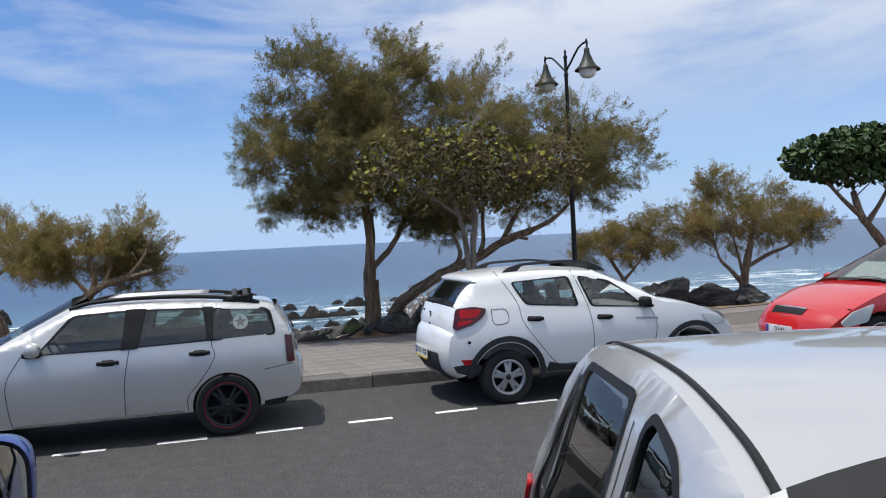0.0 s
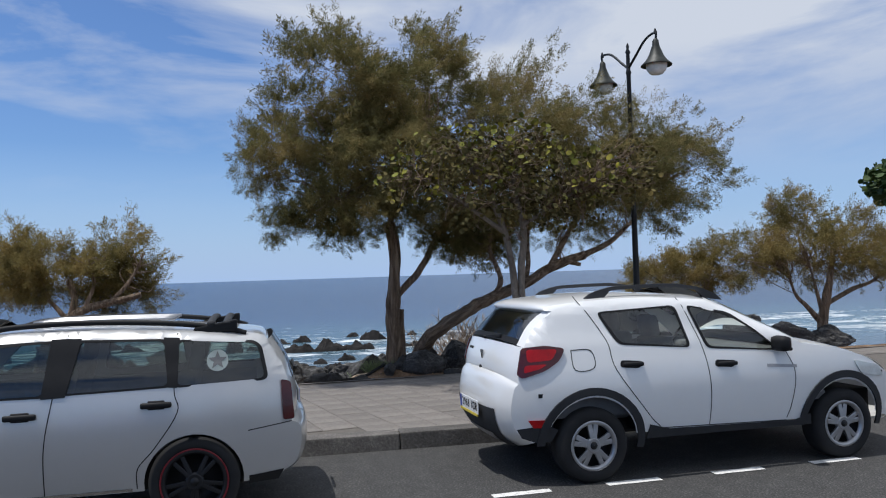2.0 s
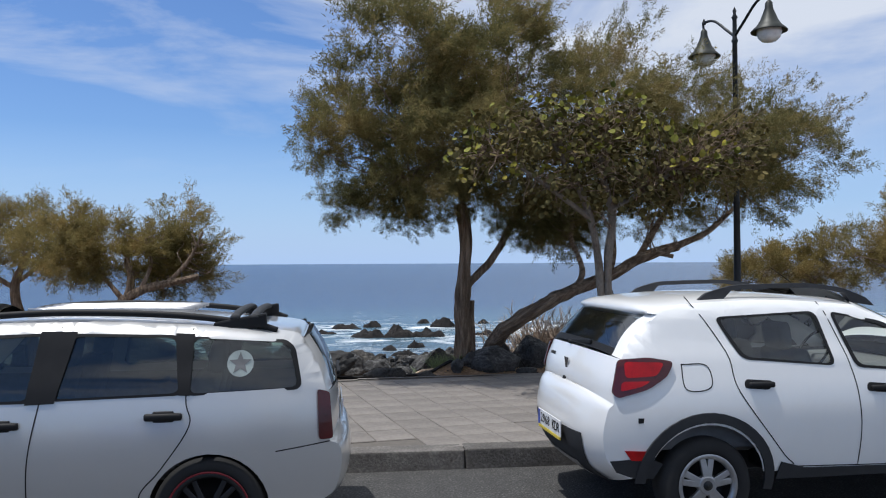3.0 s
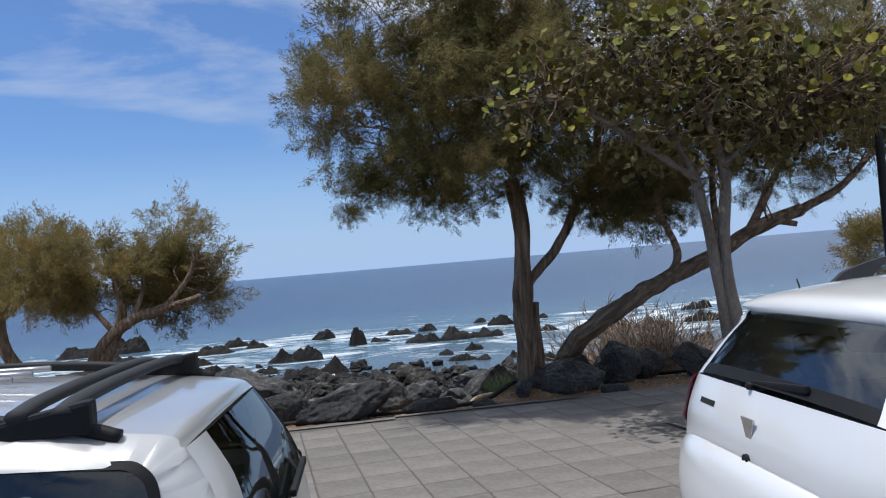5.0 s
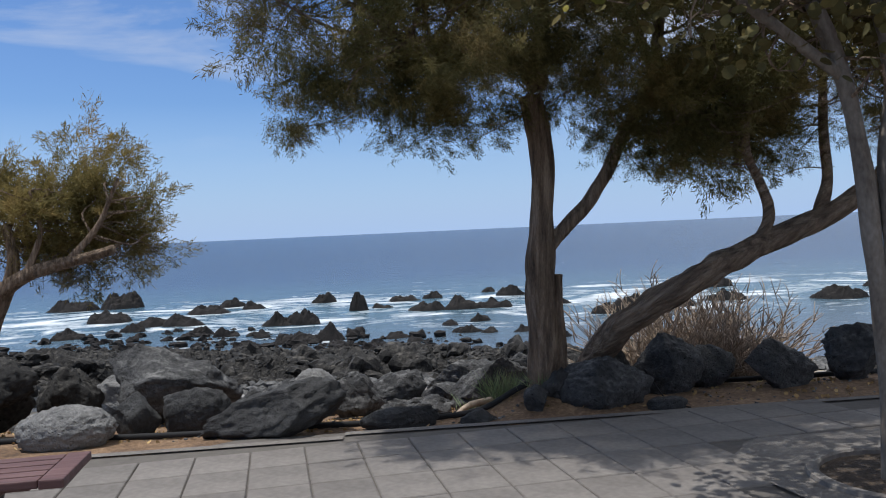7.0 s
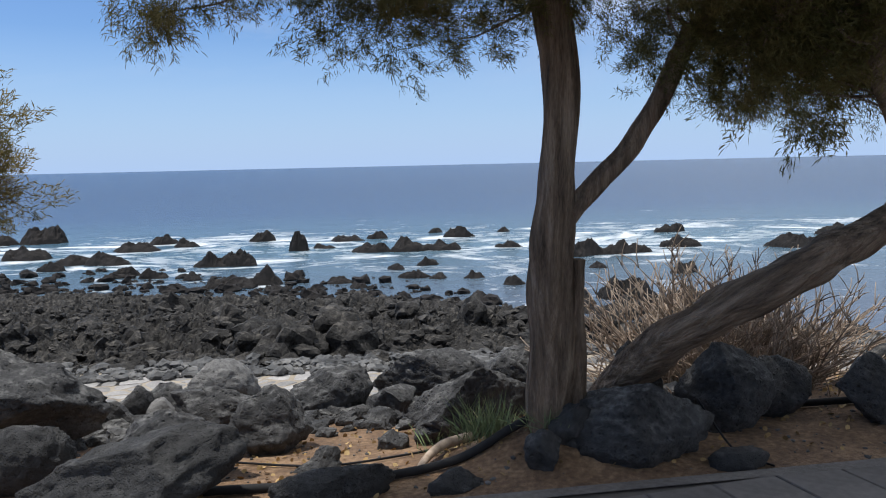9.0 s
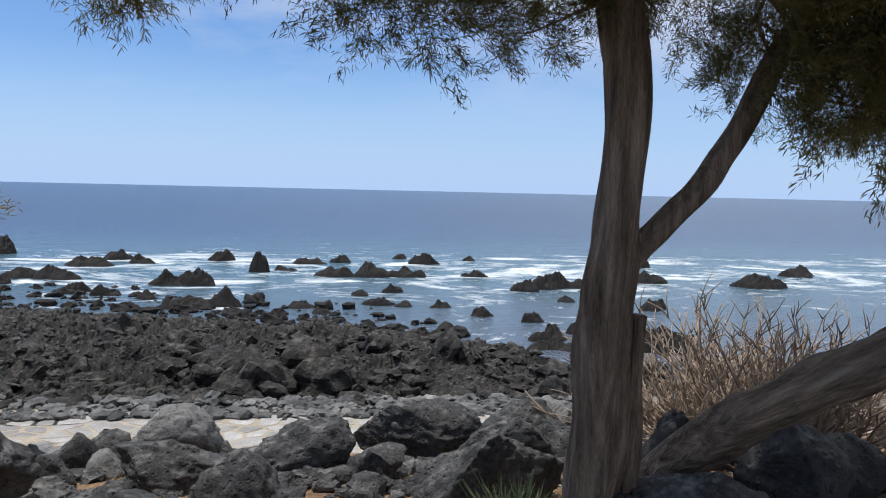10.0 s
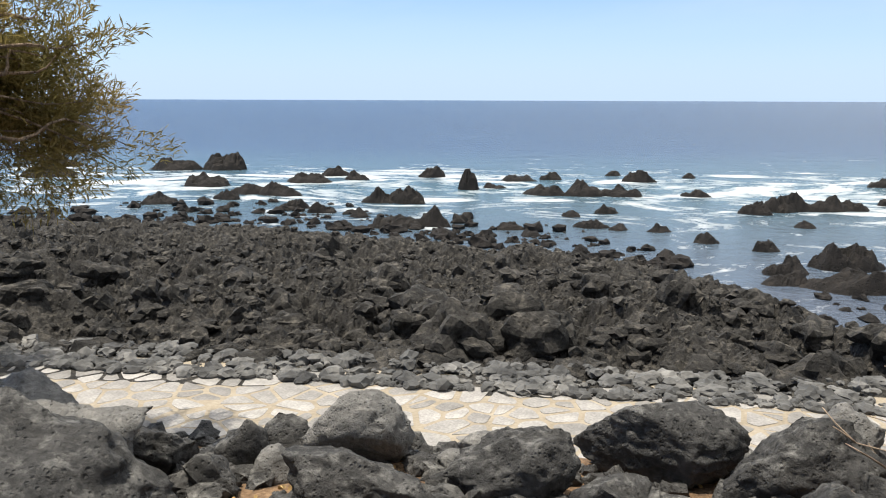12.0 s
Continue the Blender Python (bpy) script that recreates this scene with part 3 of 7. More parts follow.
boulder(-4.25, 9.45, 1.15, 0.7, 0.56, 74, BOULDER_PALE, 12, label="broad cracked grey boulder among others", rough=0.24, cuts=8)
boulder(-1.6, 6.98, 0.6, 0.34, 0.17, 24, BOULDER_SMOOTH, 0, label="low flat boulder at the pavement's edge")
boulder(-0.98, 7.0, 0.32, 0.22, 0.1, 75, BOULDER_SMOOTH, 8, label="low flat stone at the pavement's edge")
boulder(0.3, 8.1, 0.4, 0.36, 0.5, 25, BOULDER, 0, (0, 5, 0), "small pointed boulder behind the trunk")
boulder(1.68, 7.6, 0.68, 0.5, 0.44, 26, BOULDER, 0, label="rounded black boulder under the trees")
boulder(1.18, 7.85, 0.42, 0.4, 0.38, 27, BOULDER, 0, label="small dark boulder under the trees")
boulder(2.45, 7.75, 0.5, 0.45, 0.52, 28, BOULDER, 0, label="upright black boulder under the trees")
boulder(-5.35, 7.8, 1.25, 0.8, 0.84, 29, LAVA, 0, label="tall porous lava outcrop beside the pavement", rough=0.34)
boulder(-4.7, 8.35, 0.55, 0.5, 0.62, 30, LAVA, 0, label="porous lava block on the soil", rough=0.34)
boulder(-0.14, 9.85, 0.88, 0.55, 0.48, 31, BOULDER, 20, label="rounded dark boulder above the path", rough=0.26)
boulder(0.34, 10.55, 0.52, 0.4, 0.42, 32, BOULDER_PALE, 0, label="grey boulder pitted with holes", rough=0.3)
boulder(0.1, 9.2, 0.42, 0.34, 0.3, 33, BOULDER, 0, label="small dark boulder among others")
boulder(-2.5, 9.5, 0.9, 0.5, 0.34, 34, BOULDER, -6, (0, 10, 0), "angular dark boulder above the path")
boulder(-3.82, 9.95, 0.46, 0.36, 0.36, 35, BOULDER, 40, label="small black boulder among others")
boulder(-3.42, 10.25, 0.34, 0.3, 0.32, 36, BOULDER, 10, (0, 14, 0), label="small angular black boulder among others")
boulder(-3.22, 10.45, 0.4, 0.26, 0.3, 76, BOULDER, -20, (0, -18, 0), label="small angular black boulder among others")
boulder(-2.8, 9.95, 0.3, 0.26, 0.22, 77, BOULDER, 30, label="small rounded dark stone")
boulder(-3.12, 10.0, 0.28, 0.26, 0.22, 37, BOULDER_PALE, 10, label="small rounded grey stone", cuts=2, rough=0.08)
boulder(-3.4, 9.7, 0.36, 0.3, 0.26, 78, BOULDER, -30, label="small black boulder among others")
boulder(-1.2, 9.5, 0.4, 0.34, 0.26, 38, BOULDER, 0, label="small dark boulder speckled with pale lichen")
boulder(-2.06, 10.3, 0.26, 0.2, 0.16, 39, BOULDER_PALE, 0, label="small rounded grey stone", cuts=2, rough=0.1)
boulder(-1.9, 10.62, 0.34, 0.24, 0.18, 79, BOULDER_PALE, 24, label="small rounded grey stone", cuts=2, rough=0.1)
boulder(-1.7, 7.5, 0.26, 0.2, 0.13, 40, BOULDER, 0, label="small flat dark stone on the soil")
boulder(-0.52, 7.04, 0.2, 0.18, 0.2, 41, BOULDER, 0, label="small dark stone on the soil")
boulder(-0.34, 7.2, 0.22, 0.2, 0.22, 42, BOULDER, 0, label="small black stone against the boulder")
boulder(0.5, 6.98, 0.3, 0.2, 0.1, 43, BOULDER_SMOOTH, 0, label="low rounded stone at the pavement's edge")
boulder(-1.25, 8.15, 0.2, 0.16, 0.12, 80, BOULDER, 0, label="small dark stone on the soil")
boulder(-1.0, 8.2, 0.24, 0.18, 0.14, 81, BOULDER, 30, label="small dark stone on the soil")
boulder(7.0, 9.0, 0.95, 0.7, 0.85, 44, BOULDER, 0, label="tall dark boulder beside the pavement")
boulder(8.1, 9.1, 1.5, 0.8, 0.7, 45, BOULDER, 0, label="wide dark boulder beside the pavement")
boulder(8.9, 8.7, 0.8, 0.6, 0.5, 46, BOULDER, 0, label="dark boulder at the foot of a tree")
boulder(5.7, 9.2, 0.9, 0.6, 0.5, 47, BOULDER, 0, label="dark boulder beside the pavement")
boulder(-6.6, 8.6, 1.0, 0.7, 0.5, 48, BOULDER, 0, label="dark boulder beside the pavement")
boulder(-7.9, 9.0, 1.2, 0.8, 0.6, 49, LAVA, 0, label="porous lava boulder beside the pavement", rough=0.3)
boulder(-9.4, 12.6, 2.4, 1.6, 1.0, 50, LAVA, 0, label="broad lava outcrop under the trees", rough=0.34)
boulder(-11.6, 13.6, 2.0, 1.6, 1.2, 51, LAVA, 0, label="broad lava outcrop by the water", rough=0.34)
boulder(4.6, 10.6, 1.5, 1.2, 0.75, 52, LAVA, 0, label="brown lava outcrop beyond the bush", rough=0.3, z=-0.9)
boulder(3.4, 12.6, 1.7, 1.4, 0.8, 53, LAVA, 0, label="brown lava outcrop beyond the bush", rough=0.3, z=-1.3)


def sea_rock(x, y, w, h, seed, label="dark wet rock standing out of the surf"):
    """A low jagged reef rock: ridges that fall away to an uneven outline under the water."""
    nx, ny = (34, 18) if w > 1.3 else (20, 12)
    off = seed * 3.71
    verts = []
    for j in range(ny + 1):
        for i in range(nx + 1):
            u, v = i / nx * 2 - 1, j / ny * 2 - 1
            r = math.hypot(u, v) * (1.28 + 0.45 * noise.noise(Vector((u * 1.6 + off, v * 1.6, 0.3))))
            px, py = u * w * 0.6, v * max(w * 0.36, 0.45)
            k = 1.6 / max(w, 1.2) ** 0.4
            rid = fractal(px * k + off, py * k, 1.0, 6, True, 0.7)
            lump = 0.55 + 0.9 * noise.noise(Vector((u * 1.9 + off, v * 1.3, 4.1)))
            z = h * (1.25 * max(0.0, 1 - r ** 2.2) * max(0.55, lump) * (0.25 + 1.0 * max(rid, 0.0))) - 0.06 * h
            verts.append((px + 0.06 * h * noise.noise(Vector((px * 5, py * 5, off))), py, z if r < 1 else min(z, -0.1 * h - 0.3 * h * (r - 1))))
    faces = [(j * (nx + 1) + i, j * (nx + 1) + i + 1, (j + 1) * (nx + 1) + i + 1, (j + 1) * (nx + 1) + i) for j in range(ny) for i in range(nx)]
    top = max(q[2] for q in verts)
    ob = mesh_object("sea_rock", [(a, b, h * (c / top) ** 0.75 if c > 0 else c) for a, b, c in verts], faces, WET)
    ob.matrix_world = pose(x, y, LEVEL, 0, 0, seed * 37 % 50 - 25)
    return tagged(ob, label, "sea rock", "rocks in the surf")


sea_rock(-4.7, 50.4, 1.3, 1.2, 60, label="pointed black rock standing in the surf")
SEA_ROCKS = ((-3.4, 51.5, 1.4, 0.3), (-7.5, 57.5, 2.0, 0.75), (-8.6, 44.2, 2.0, 0.8), (-7.3, 44.2, 2.2, 0.85), (-5.3, 37.2, 2.0, 0.85), (-6.6, 36.8, 2.2, 0.5),
             (1.4, 48.4, 2.6, 0.85), (-0.6, 48.6, 2.4, 0.55), (3.2, 48.6, 2.4, 0.6), (-22.8, 61.2, 3.4, 1.25), (-26.0, 60.8, 3.8, 0.9), (-20.0, 50.6, 3.2, 0.8),
             (-14.3, 46.6, 2.6, 0.75), (-16.0, 47.2, 2.6, 0.55), (-14.6, 53.4, 3.0, 0.6), (-12.1, 55.2, 1.8, 0.6), (-13.9, 57.5, 2.0, 0.7), (-2.0, 55.8, 2.4, 0.4),
             (0.0, 56.8, 1.6, 0.5), (5.3, 56.1, 2.0, 0.75), (4.2, 60.0, 1.2, 0.35), (8.9, 59.0, 1.0, 0.35), (7.2, 48.6, 1.6, 0.4), (8.6, 42.2, 1.5, 0.6), (10.1, 43.4, 2.6, 0.9),
             (12.0, 43.7, 2.4, 0.75), (13.4, 43.9, 1.6, 0.5), (-16.4, 44.5, 1.5, 0.5), (2.0, 41.6, 1.1, 0.45), (3.5, 36.7, 0.9, 0.35), (1.0, 37.5, 1.5, 0.35), (2.0, 37.0, 0.8, 0.25),
             (4.8, 34.4, 1.0, 0.4), (6.4, 33.0, 1.0, 0.4), (-2.2, 36.6, 1.1, 0.3), (-1.4, 35.2, 0.8, 0.25), (6.0, 29.3, 1.6, 0.55), (8.0, 30.4, 2.2, 0.85), (7.2, 27.6, 2.8, 0.6), (9.0, 27.6, 2.6, 0.8),
             (5.6, 28.0, 1.4, 0.4), (4.7, 24.0, 0.4, 0.2), (5.2, 24.2, 0.3, 0.15), (-12.0, 41.5, 1.4, 0.45), (-19.0, 42.5, 2.0, 0.6), (-10.5, 40.4, 1.5, 0.5), (-8.6, 39.2, 1.0, 0.4),
             (-32, 55, 4, 1.0), (-36, 62, 4, 0.9), (16.5, 46, 2.5, 0.7), (22, 44, 3, 0.8), (28, 50, 3, 0.7), (19.4, 55.0, 2.5, 0.6), (0.4, 40.4, 0.9, 0.3), (9.4, 38.4, 1.0, 0.3), (12.4, 36.0, 1.6, 0.5))
for i, (x, y, w, h) in enumerate(SEA_ROCKS):
    sea_rock(x, y, w, h, 61 + i)


# ---- loose stones that nobody could count ----
def scatter(name, label, count, seed, place, size, mat, category="stones", flat=0.65, sub=1, jag=0.75):
    rnd = random.Random(seed)
    bases = []
    for k in range(8):
        bm = bmesh.new()
        bmesh.ops.create_icosphere(bm, subdivisions=sub, radius=0.5)
        off = Vector((k * 9.1, seed, 0))
        co = [v.co * (1 + jag * noise.noise(v.co * 2.6 + off)) for v in bm.verts]
        bm.verts.index_update()
        bases.append((np.array([tuple(c) for c in co]), [tuple(v.index for v in f.verts) for f in bm.faces]))
        bm.free()
    verts, faces, n = [], [], 0
    for k in range(count):
        x, y, z = place(rnd)
        s = size(rnd)
        co, fs = bases[rnd.randrange(8)]
        a = rnd.uniform(0, 6.28)
        sc = np.array((s * rnd.uniform(0.75, 1.3), s * rnd.uniform(0.6, 1.0), s * flat * rnd.uniform(0.7, 1.2)))
        p = co * sc
        c, q = math.cos(a), math.sin(a)
        verts.append(np.stack((p[:, 0] * c - p[:, 1] * q + x, p[:, 0] * q + p[:, 1] * c + y, p[:, 2] + z + s * flat * 0.2), 1))
        faces += [tuple(i + n for i in f) for f in fs]
        n += len(co)
    ob = mesh_object(name, np.concatenate(verts), faces, mat, smooth=False)
    return tagged(ob, label, category, kind="stuff")


def on_lava(rnd, y0=12.7, y1=34, x0=-24, x1=16, low=-0.12):
    while True:
        y = y0 + (y1 - y0) * rnd.random() ** 1.35
        x = rnd.uniform(max(x0, -2 - (y - 5) * 0.75), min(x1, -1 + (y - 5) * 0.75))
        z = lava_z(x, y)
        if z > LEVEL + low:
            return x, y, z


def on_soil(rnd):
    x, y = rnd.uniform(-6, 4), rnd.uniform(6.95, 10.7)
    return x, max(y, edge_y(x) + 0.05), soil_z(x, max(y, edge_y(x) + 0.05))


scatter("lava_stones", "loose black lava stones over the shore", 5200, 3, on_lava, lambda r: 0.05 + 0.34 * r.random() ** 4, LAVA, sub=2)
scatter("lava_lumps", "large rough lumps of lava", 230, 9, lambda r: on_lava(r, 13.2, 31, low=0.4), lambda r: 0.22 + 0.5 * r.random() ** 2, LAVA, sub=3, jag=0.9, flat=0.8)
scatter("shore_stones", "dark stones lying in the shallows", 560, 4, lambda r: (lambda x: (x, float(np.interp(x, SHORE_X, SHORE_Y)) + r.uniform(-1.5, 7.0) * r.random(), LEVEL - 0.03))(r.uniform(-24, 12)), lambda r: 0.18 + 0.6 * r.random() ** 3, WET, sub=2)
scatter("cobbles", "grey beach cobbles along the stone path", 2000, 5, lambda r: (lambda x, y: (x, path_far(x) + y, PATH_Z))(r.uniform(-12, 6), -0.08 + 0.75 * r.random() ** 1.6), lambda r: 0.06 + 0.16 * r.random() ** 2, COBBLE, sub=2, flat=0.5)
scatter("rubble", "small stones between the boulders", 950, 6, lambda r: (lambda x, y: (x, y, soil_z(x, y)))(r.uniform(-5.5, 1.5), r.uniform(8.7, 10.8)), lambda r: 0.05 + 0.2 * r.random() ** 2, BOULDER, sub=2)
scatter("gravel", "fine gravel on the soil", 2600, 7, on_soil, lambda r: 0.008 + 0.03 * r.random() ** 3, COBBLE, "gravel")


# ---- foliage ----
def strips(name, base, tips, width, mat, parent, bend=0.25, rnd=None, kind=""):
    """Many narrow leaves, each a strip of two bent quads."""
    n = len(base)
    d = tips - base
    side = np.cross(d, rnd.normal(size=(n, 3)))
    side /= np.linalg.norm(side, axis=1, keepdims=True) + 1e-9
    ln = np.linalg.norm(d, axis=1, keepdims=True)
    mid = base + d * 0.5 + np.array((0, 0, 1)) * ln * bend * 0.3
    w = side * width * rnd.uniform(0.6, 1.3, (n, 1))
    v = np.stack((base, mid + w, tips, mid - w), 1).reshape(-1, 3)
    f = np.arange(n)[:, None] * 4 + np.array((0, 1, 2, 3))
    me = bpy.data.meshes.new(name)
    me.vertices.add(len(v))
    me.vertices.foreach_set("co", v.ravel())
    me.loops.add(f.size)
    me.loops.foreach_set("vertex_index", f.ravel())
    me.polygons.add(len(f))
    me.polygons.foreach_set("loop_start", np.arange(len(f)) * 4)
    me.update(calc_edges=True)
    me.materials.append(mat)
    ob = new(name, me)
    ob.parent = parent
    return ob


def crown(parent, lobes, clusters, per, seed, mat, spread=0.17, length=0.062, width=0.0042, wind=(0.5, 0, 0.1), droop=0.35, label=""):
    """Feathery sprays gathered in clusters over the lobes, denser towards their skins."""
    rnd = np.random.default_rng(seed)
    vol = np.array([(l[3] * l[4] * l[5]) ** 0.75 for l in lobes])
    pick = rnd.choice(len(lobes), clusters, p=vol / vol.sum())
    L = np.array(lobes)[pick]
    subs = rnd.normal(size=(len(lobes), 26, 3))
    subs /= np.linalg.norm(subs, axis=2, keepdims=True)
    subs *= rnd.uniform(0.5, 1.2, (len(lobes), 26, 1))
    u = subs[pick, rnd.integers(0, 26, clusters)] + rnd.normal(size=(clusters, 3)) * 0.14
    c = L[:, :3] + u * L[:, 3:6]
    out = u * np.array((1, 1, 0.75)) + np.array(wind) + rnd.normal(size=(clusters, 3)) * 0.45
    low = (u[:, 2] < -0.3)[:, None]
    out = np.where(low, out - np.array((0, 0, droop * 0.6)), out + np.array((0, 0, 0.4)))
    out /= np.linalg.norm(out, axis=1, keepdims=True)
    size = spread * rnd.uniform(0.6, 1.6, (clusters, 1))
    k = np.repeat(np.arange(clusters), per)
    t = rnd.uniform(0, 1, (len(k), 1))
    base = c[k] + out[k] * size[k] * (t - 0.2) * 1.5 + rnd.normal(size=(len(k), 3)) * size[k] * 0.24 * (1.1 - 0.7 * t)
    d = out[k] + rnd.normal(size=(len(k), 3)) * 0.75
    d /= np.linalg.norm(d, axis=1, keepdims=True)
    tips = base + d * length * rnd.uniform(0.5, 1.4, (len(k), 1))
    ob = strips("foliage", base, tips, width, mat, parent, 0.22, rnd)
    if label:
        ob["label"] = label
    return c


def twigs(parent, roots, centres, seed, mat, count, r=0.012, sag=0.12):
    """Thin branches from points on the limbs to places in the crown."""
    rnd = random.Random(seed)
    bm = bmesh.new()
    for k in range(count):
        e = Vector(centres[rnd.randrange(len(centres))])
        s = min((Vector(q) for q in roots), key=lambda q: (q - e).length * rnd.uniform(0.7, 1.3))
        m1 = s.lerp(e, 0.35) + Vector((rnd.uniform(-1, 1), rnd.uniform(-1, 1), rnd.uniform(-0.4, 1))) * 0.14 * (e - s).length
        m2 = s.lerp(e, 0.7) + Vector((rnd.uniform(-1, 1), rnd.uniform(-1, 1), rnd.uniform(-0.6, 1))) * 0.12 * (e - s).length
        tube(bm, (s, m1, m2, e), r * rnd.uniform(0.7, 1.5), 0.003, 5, step=3)
    ob = part("twig_mass", bm, mat, parent, smooth=True)
    ob["kind"] = "stuff"
    return ob


def tree(name, label, x, y):
    return tagged(new(name), label, "tree")


def limbs(parent, rows, mat, seed=0):
    """The trunk and its limbs: (name, points, first radius, last radius)."""
    pts = []
    for i, (n, line, r0, r1) in enumerate(rows):
        bm = bmesh.new()
        tube(bm, line, r0, r1, 20 if r0 > 0.08 else 10, 0.34, seed + i, 9)
        part(n, bm, mat, parent, smooth=True)
        pts += [tuple(p) for p in curve_points(line, 4)[len(line):]]
    return pts


# the upright tamarisk with its broken stub
t1 = tree("tamarisk_tree", "upright tamarisk with shaggy brown bark and feathery crown", 0, 0)
b1 = limbs(t1, (
    ("trunk", ((-0.4, 7.42, -0.05), (-0.4, 7.36, 0.5), (-0.41, 7.3, 1.0), (-0.385, 7.28, 1.45), (-0.35, 7.27, 2.0), (-0.43, 7.25, 2.55)), 0.125, 0.092),
    ("limb", ((-0.34, 7.28, 1.3), (-0.2, 7.28, 1.46), (0.02, 7.28, 1.68), (0.17, 7.3, 1.9), (0.32, 7.3, 2.2), (0.62, 7.4, 2.65), (0.75, 7.5, 3.5)), 0.06, 0.045),
    ("limb", ((-0.36, 7.25, 2.6), (-0.62, 7.2, 2.95), (-1.05, 7.1, 3.3), (-1.5, 7.0, 3.7)), 0.075, 0.03),
    ("limb", ((-0.37, 7.25, 2.6), (-0.3, 7.3, 3.3), (-0.45, 7.35, 4.0), (-0.5, 7.4, 4.8)), 0.08, 0.03),
    ("limb", ((0.62, 7.4, 2.75), (0.4, 7.3, 3.3), (0.3, 7.4, 4.2)), 0.045, 0.02),
    ("limb", ((0.32, 7.3, 2.3), (0.55, 7.1, 2.2), (0.7, 6.9, 2.35)), 0.04, 0.015),
    ("limb", ((-0.62, 7.2, 2.9), (-1.0, 6.8, 2.85), (-1.5, 6.5, 2.9)), 0.045, 0.015),
    ("stub", ((-0.24, 7.4, 0.0), (-0.25, 7.34, 0.5), (-0.27, 7.3, 0.9), (-0.26, 7.29, 1.09)), 0.05, 0.036)), BARK, 1)
L1 = [(-2.35, 6.6, 3.55, 0.5, 0.6, 0.55), (-1.45, 6.6, 4.1, 1.15, 0.95, 1.15), (-0.7, 6.9, 4.75, 1.0, 1.0, 0.95), (-1.6, 6.4, 3.1, 1.0, 0.8, 0.7), (0.35, 7.5, 4.75, 0.95, 1.3, 0.95), (-0.6, 6.7, 3.4, 1.1, 1.6, 0.75),
      (-1.3, 6.6, 2.85, 0.8, 0.6, 0.42), (0.45, 7.1, 2.75, 0.55, 0.7, 0.6), (-0.95, 6.6, 2.8, 0.45, 0.45, 0.4), (0.7, 6.9, 3.1, 0.8, 1.0, 0.7), (0.9, 7.0, 2.45, 0.55, 0.6, 0.4)]
c1 = crown(t1, [q for q in L1 if q[2] > 3.9], 2500, 62, 5, SPRIG, 0.15, 0.072, 0.0055)
c1 = np.concatenate((c1, crown(t1, [q for q in L1 if q[2] <= 3.9], 2500, 104, 35, SPRIG, 0.14, 0.045, 0.003)))
F1 = [(-2.25, 6.85, 2.52, 0.26, 0.26, 0.2), (-2.0, 6.9, 2.52, 0.24, 0.25, 0.2), (-1.38, 6.9, 2.34, 0.25, 0.28, 0.28), (-1.2, 6.95, 2.28, 0.2, 0.25, 0.22), (-0.76, 7.2, 2.36, 0.2, 0.16, 0.2), (-1.7, 6.9, 2.68, 0.45, 0.4, 0.26), (-0.1, 7.1, 2.65, 0.5, 0.45, 0.3),
      (0.3, 7.3, 2.2, 0.24, 0.26, 0.24), (0.75, 7.0, 2.4, 0.4, 0.4, 0.3), (1.2, 7.05, 2.5, 0.45, 0.45, 0.36), (0.62, 7.2, 2.05, 0.2, 0.22, 0.22)]
f1 = crown(t1, F1, 1500, 120, 15, SPRIG, 0.11, 0.04, 0.0021)
twigs(t1, b1[12:], c1, 6, BARK, 190)
twigs(t1, b1[12:], f1, 16, BARK, 70, 0.008)

# the tamarisk whose trunk leans over the boulders
t2 = tree("leaning_tamarisk_tree", "tamarisk with a thick trunk leaning low over boulders", 0, 0)
b2 = limbs(t2, (
    ("trunk", ((-0.06, 7.95, -0.2), (-0.02, 7.8, 0.05), (0.08, 7.48, 0.4), (0.21, 7.22, 0.64), (0.37, 7.1, 0.77), (0.56, 6.97, 0.91), (0.78, 6.88, 1.05), (0.95, 6.86, 1.15), (1.19, 6.9, 1.24), (1.4, 6.93, 1.31), (1.71, 6.95, 1.43), (2.0, 6.95, 1.57), (2.31, 6.95, 1.74), (2.86, 6.95, 1.9)), 0.12, 0.07),
    ("limb", ((1.2, 6.9, 1.25), (1.31, 6.92, 1.4), (1.36, 6.95, 1.56), (1.28, 6.95, 1.78), (1.19, 6.95, 2.05), (1.24, 6.95, 2.5), (1.35, 7.1, 3.3)), 0.048, 0.03),
    ("limb", ((1.75, 6.95, 1.46), (1.86, 7.0, 1.75), (1.9, 7.1, 2.2), (2.1, 7.4, 3.0), (2.3, 7.5, 3.9)), 0.05, 0.02),
    ("limb", ((2.2, 6.95, 1.68), (2.5, 7.05, 2.1), (2.9, 7.3, 2.6), (3.4, 7.5, 3.3), (3.7, 7.5, 3.9)), 0.055, 0.02),
    ("limb", ((2.86, 6.95, 1.9), (3.4, 7.0, 2.15), (4.1, 7.2, 2.7), (4.7, 7.4, 3.3)), 0.055, 0.02),
    ("limb", ((2.31, 6.95, 1.74), (2.5, 6.9, 1.8), (2.75, 6.88, 1.74)), 0.045, 0.03)), BARK_LEAN, 20)
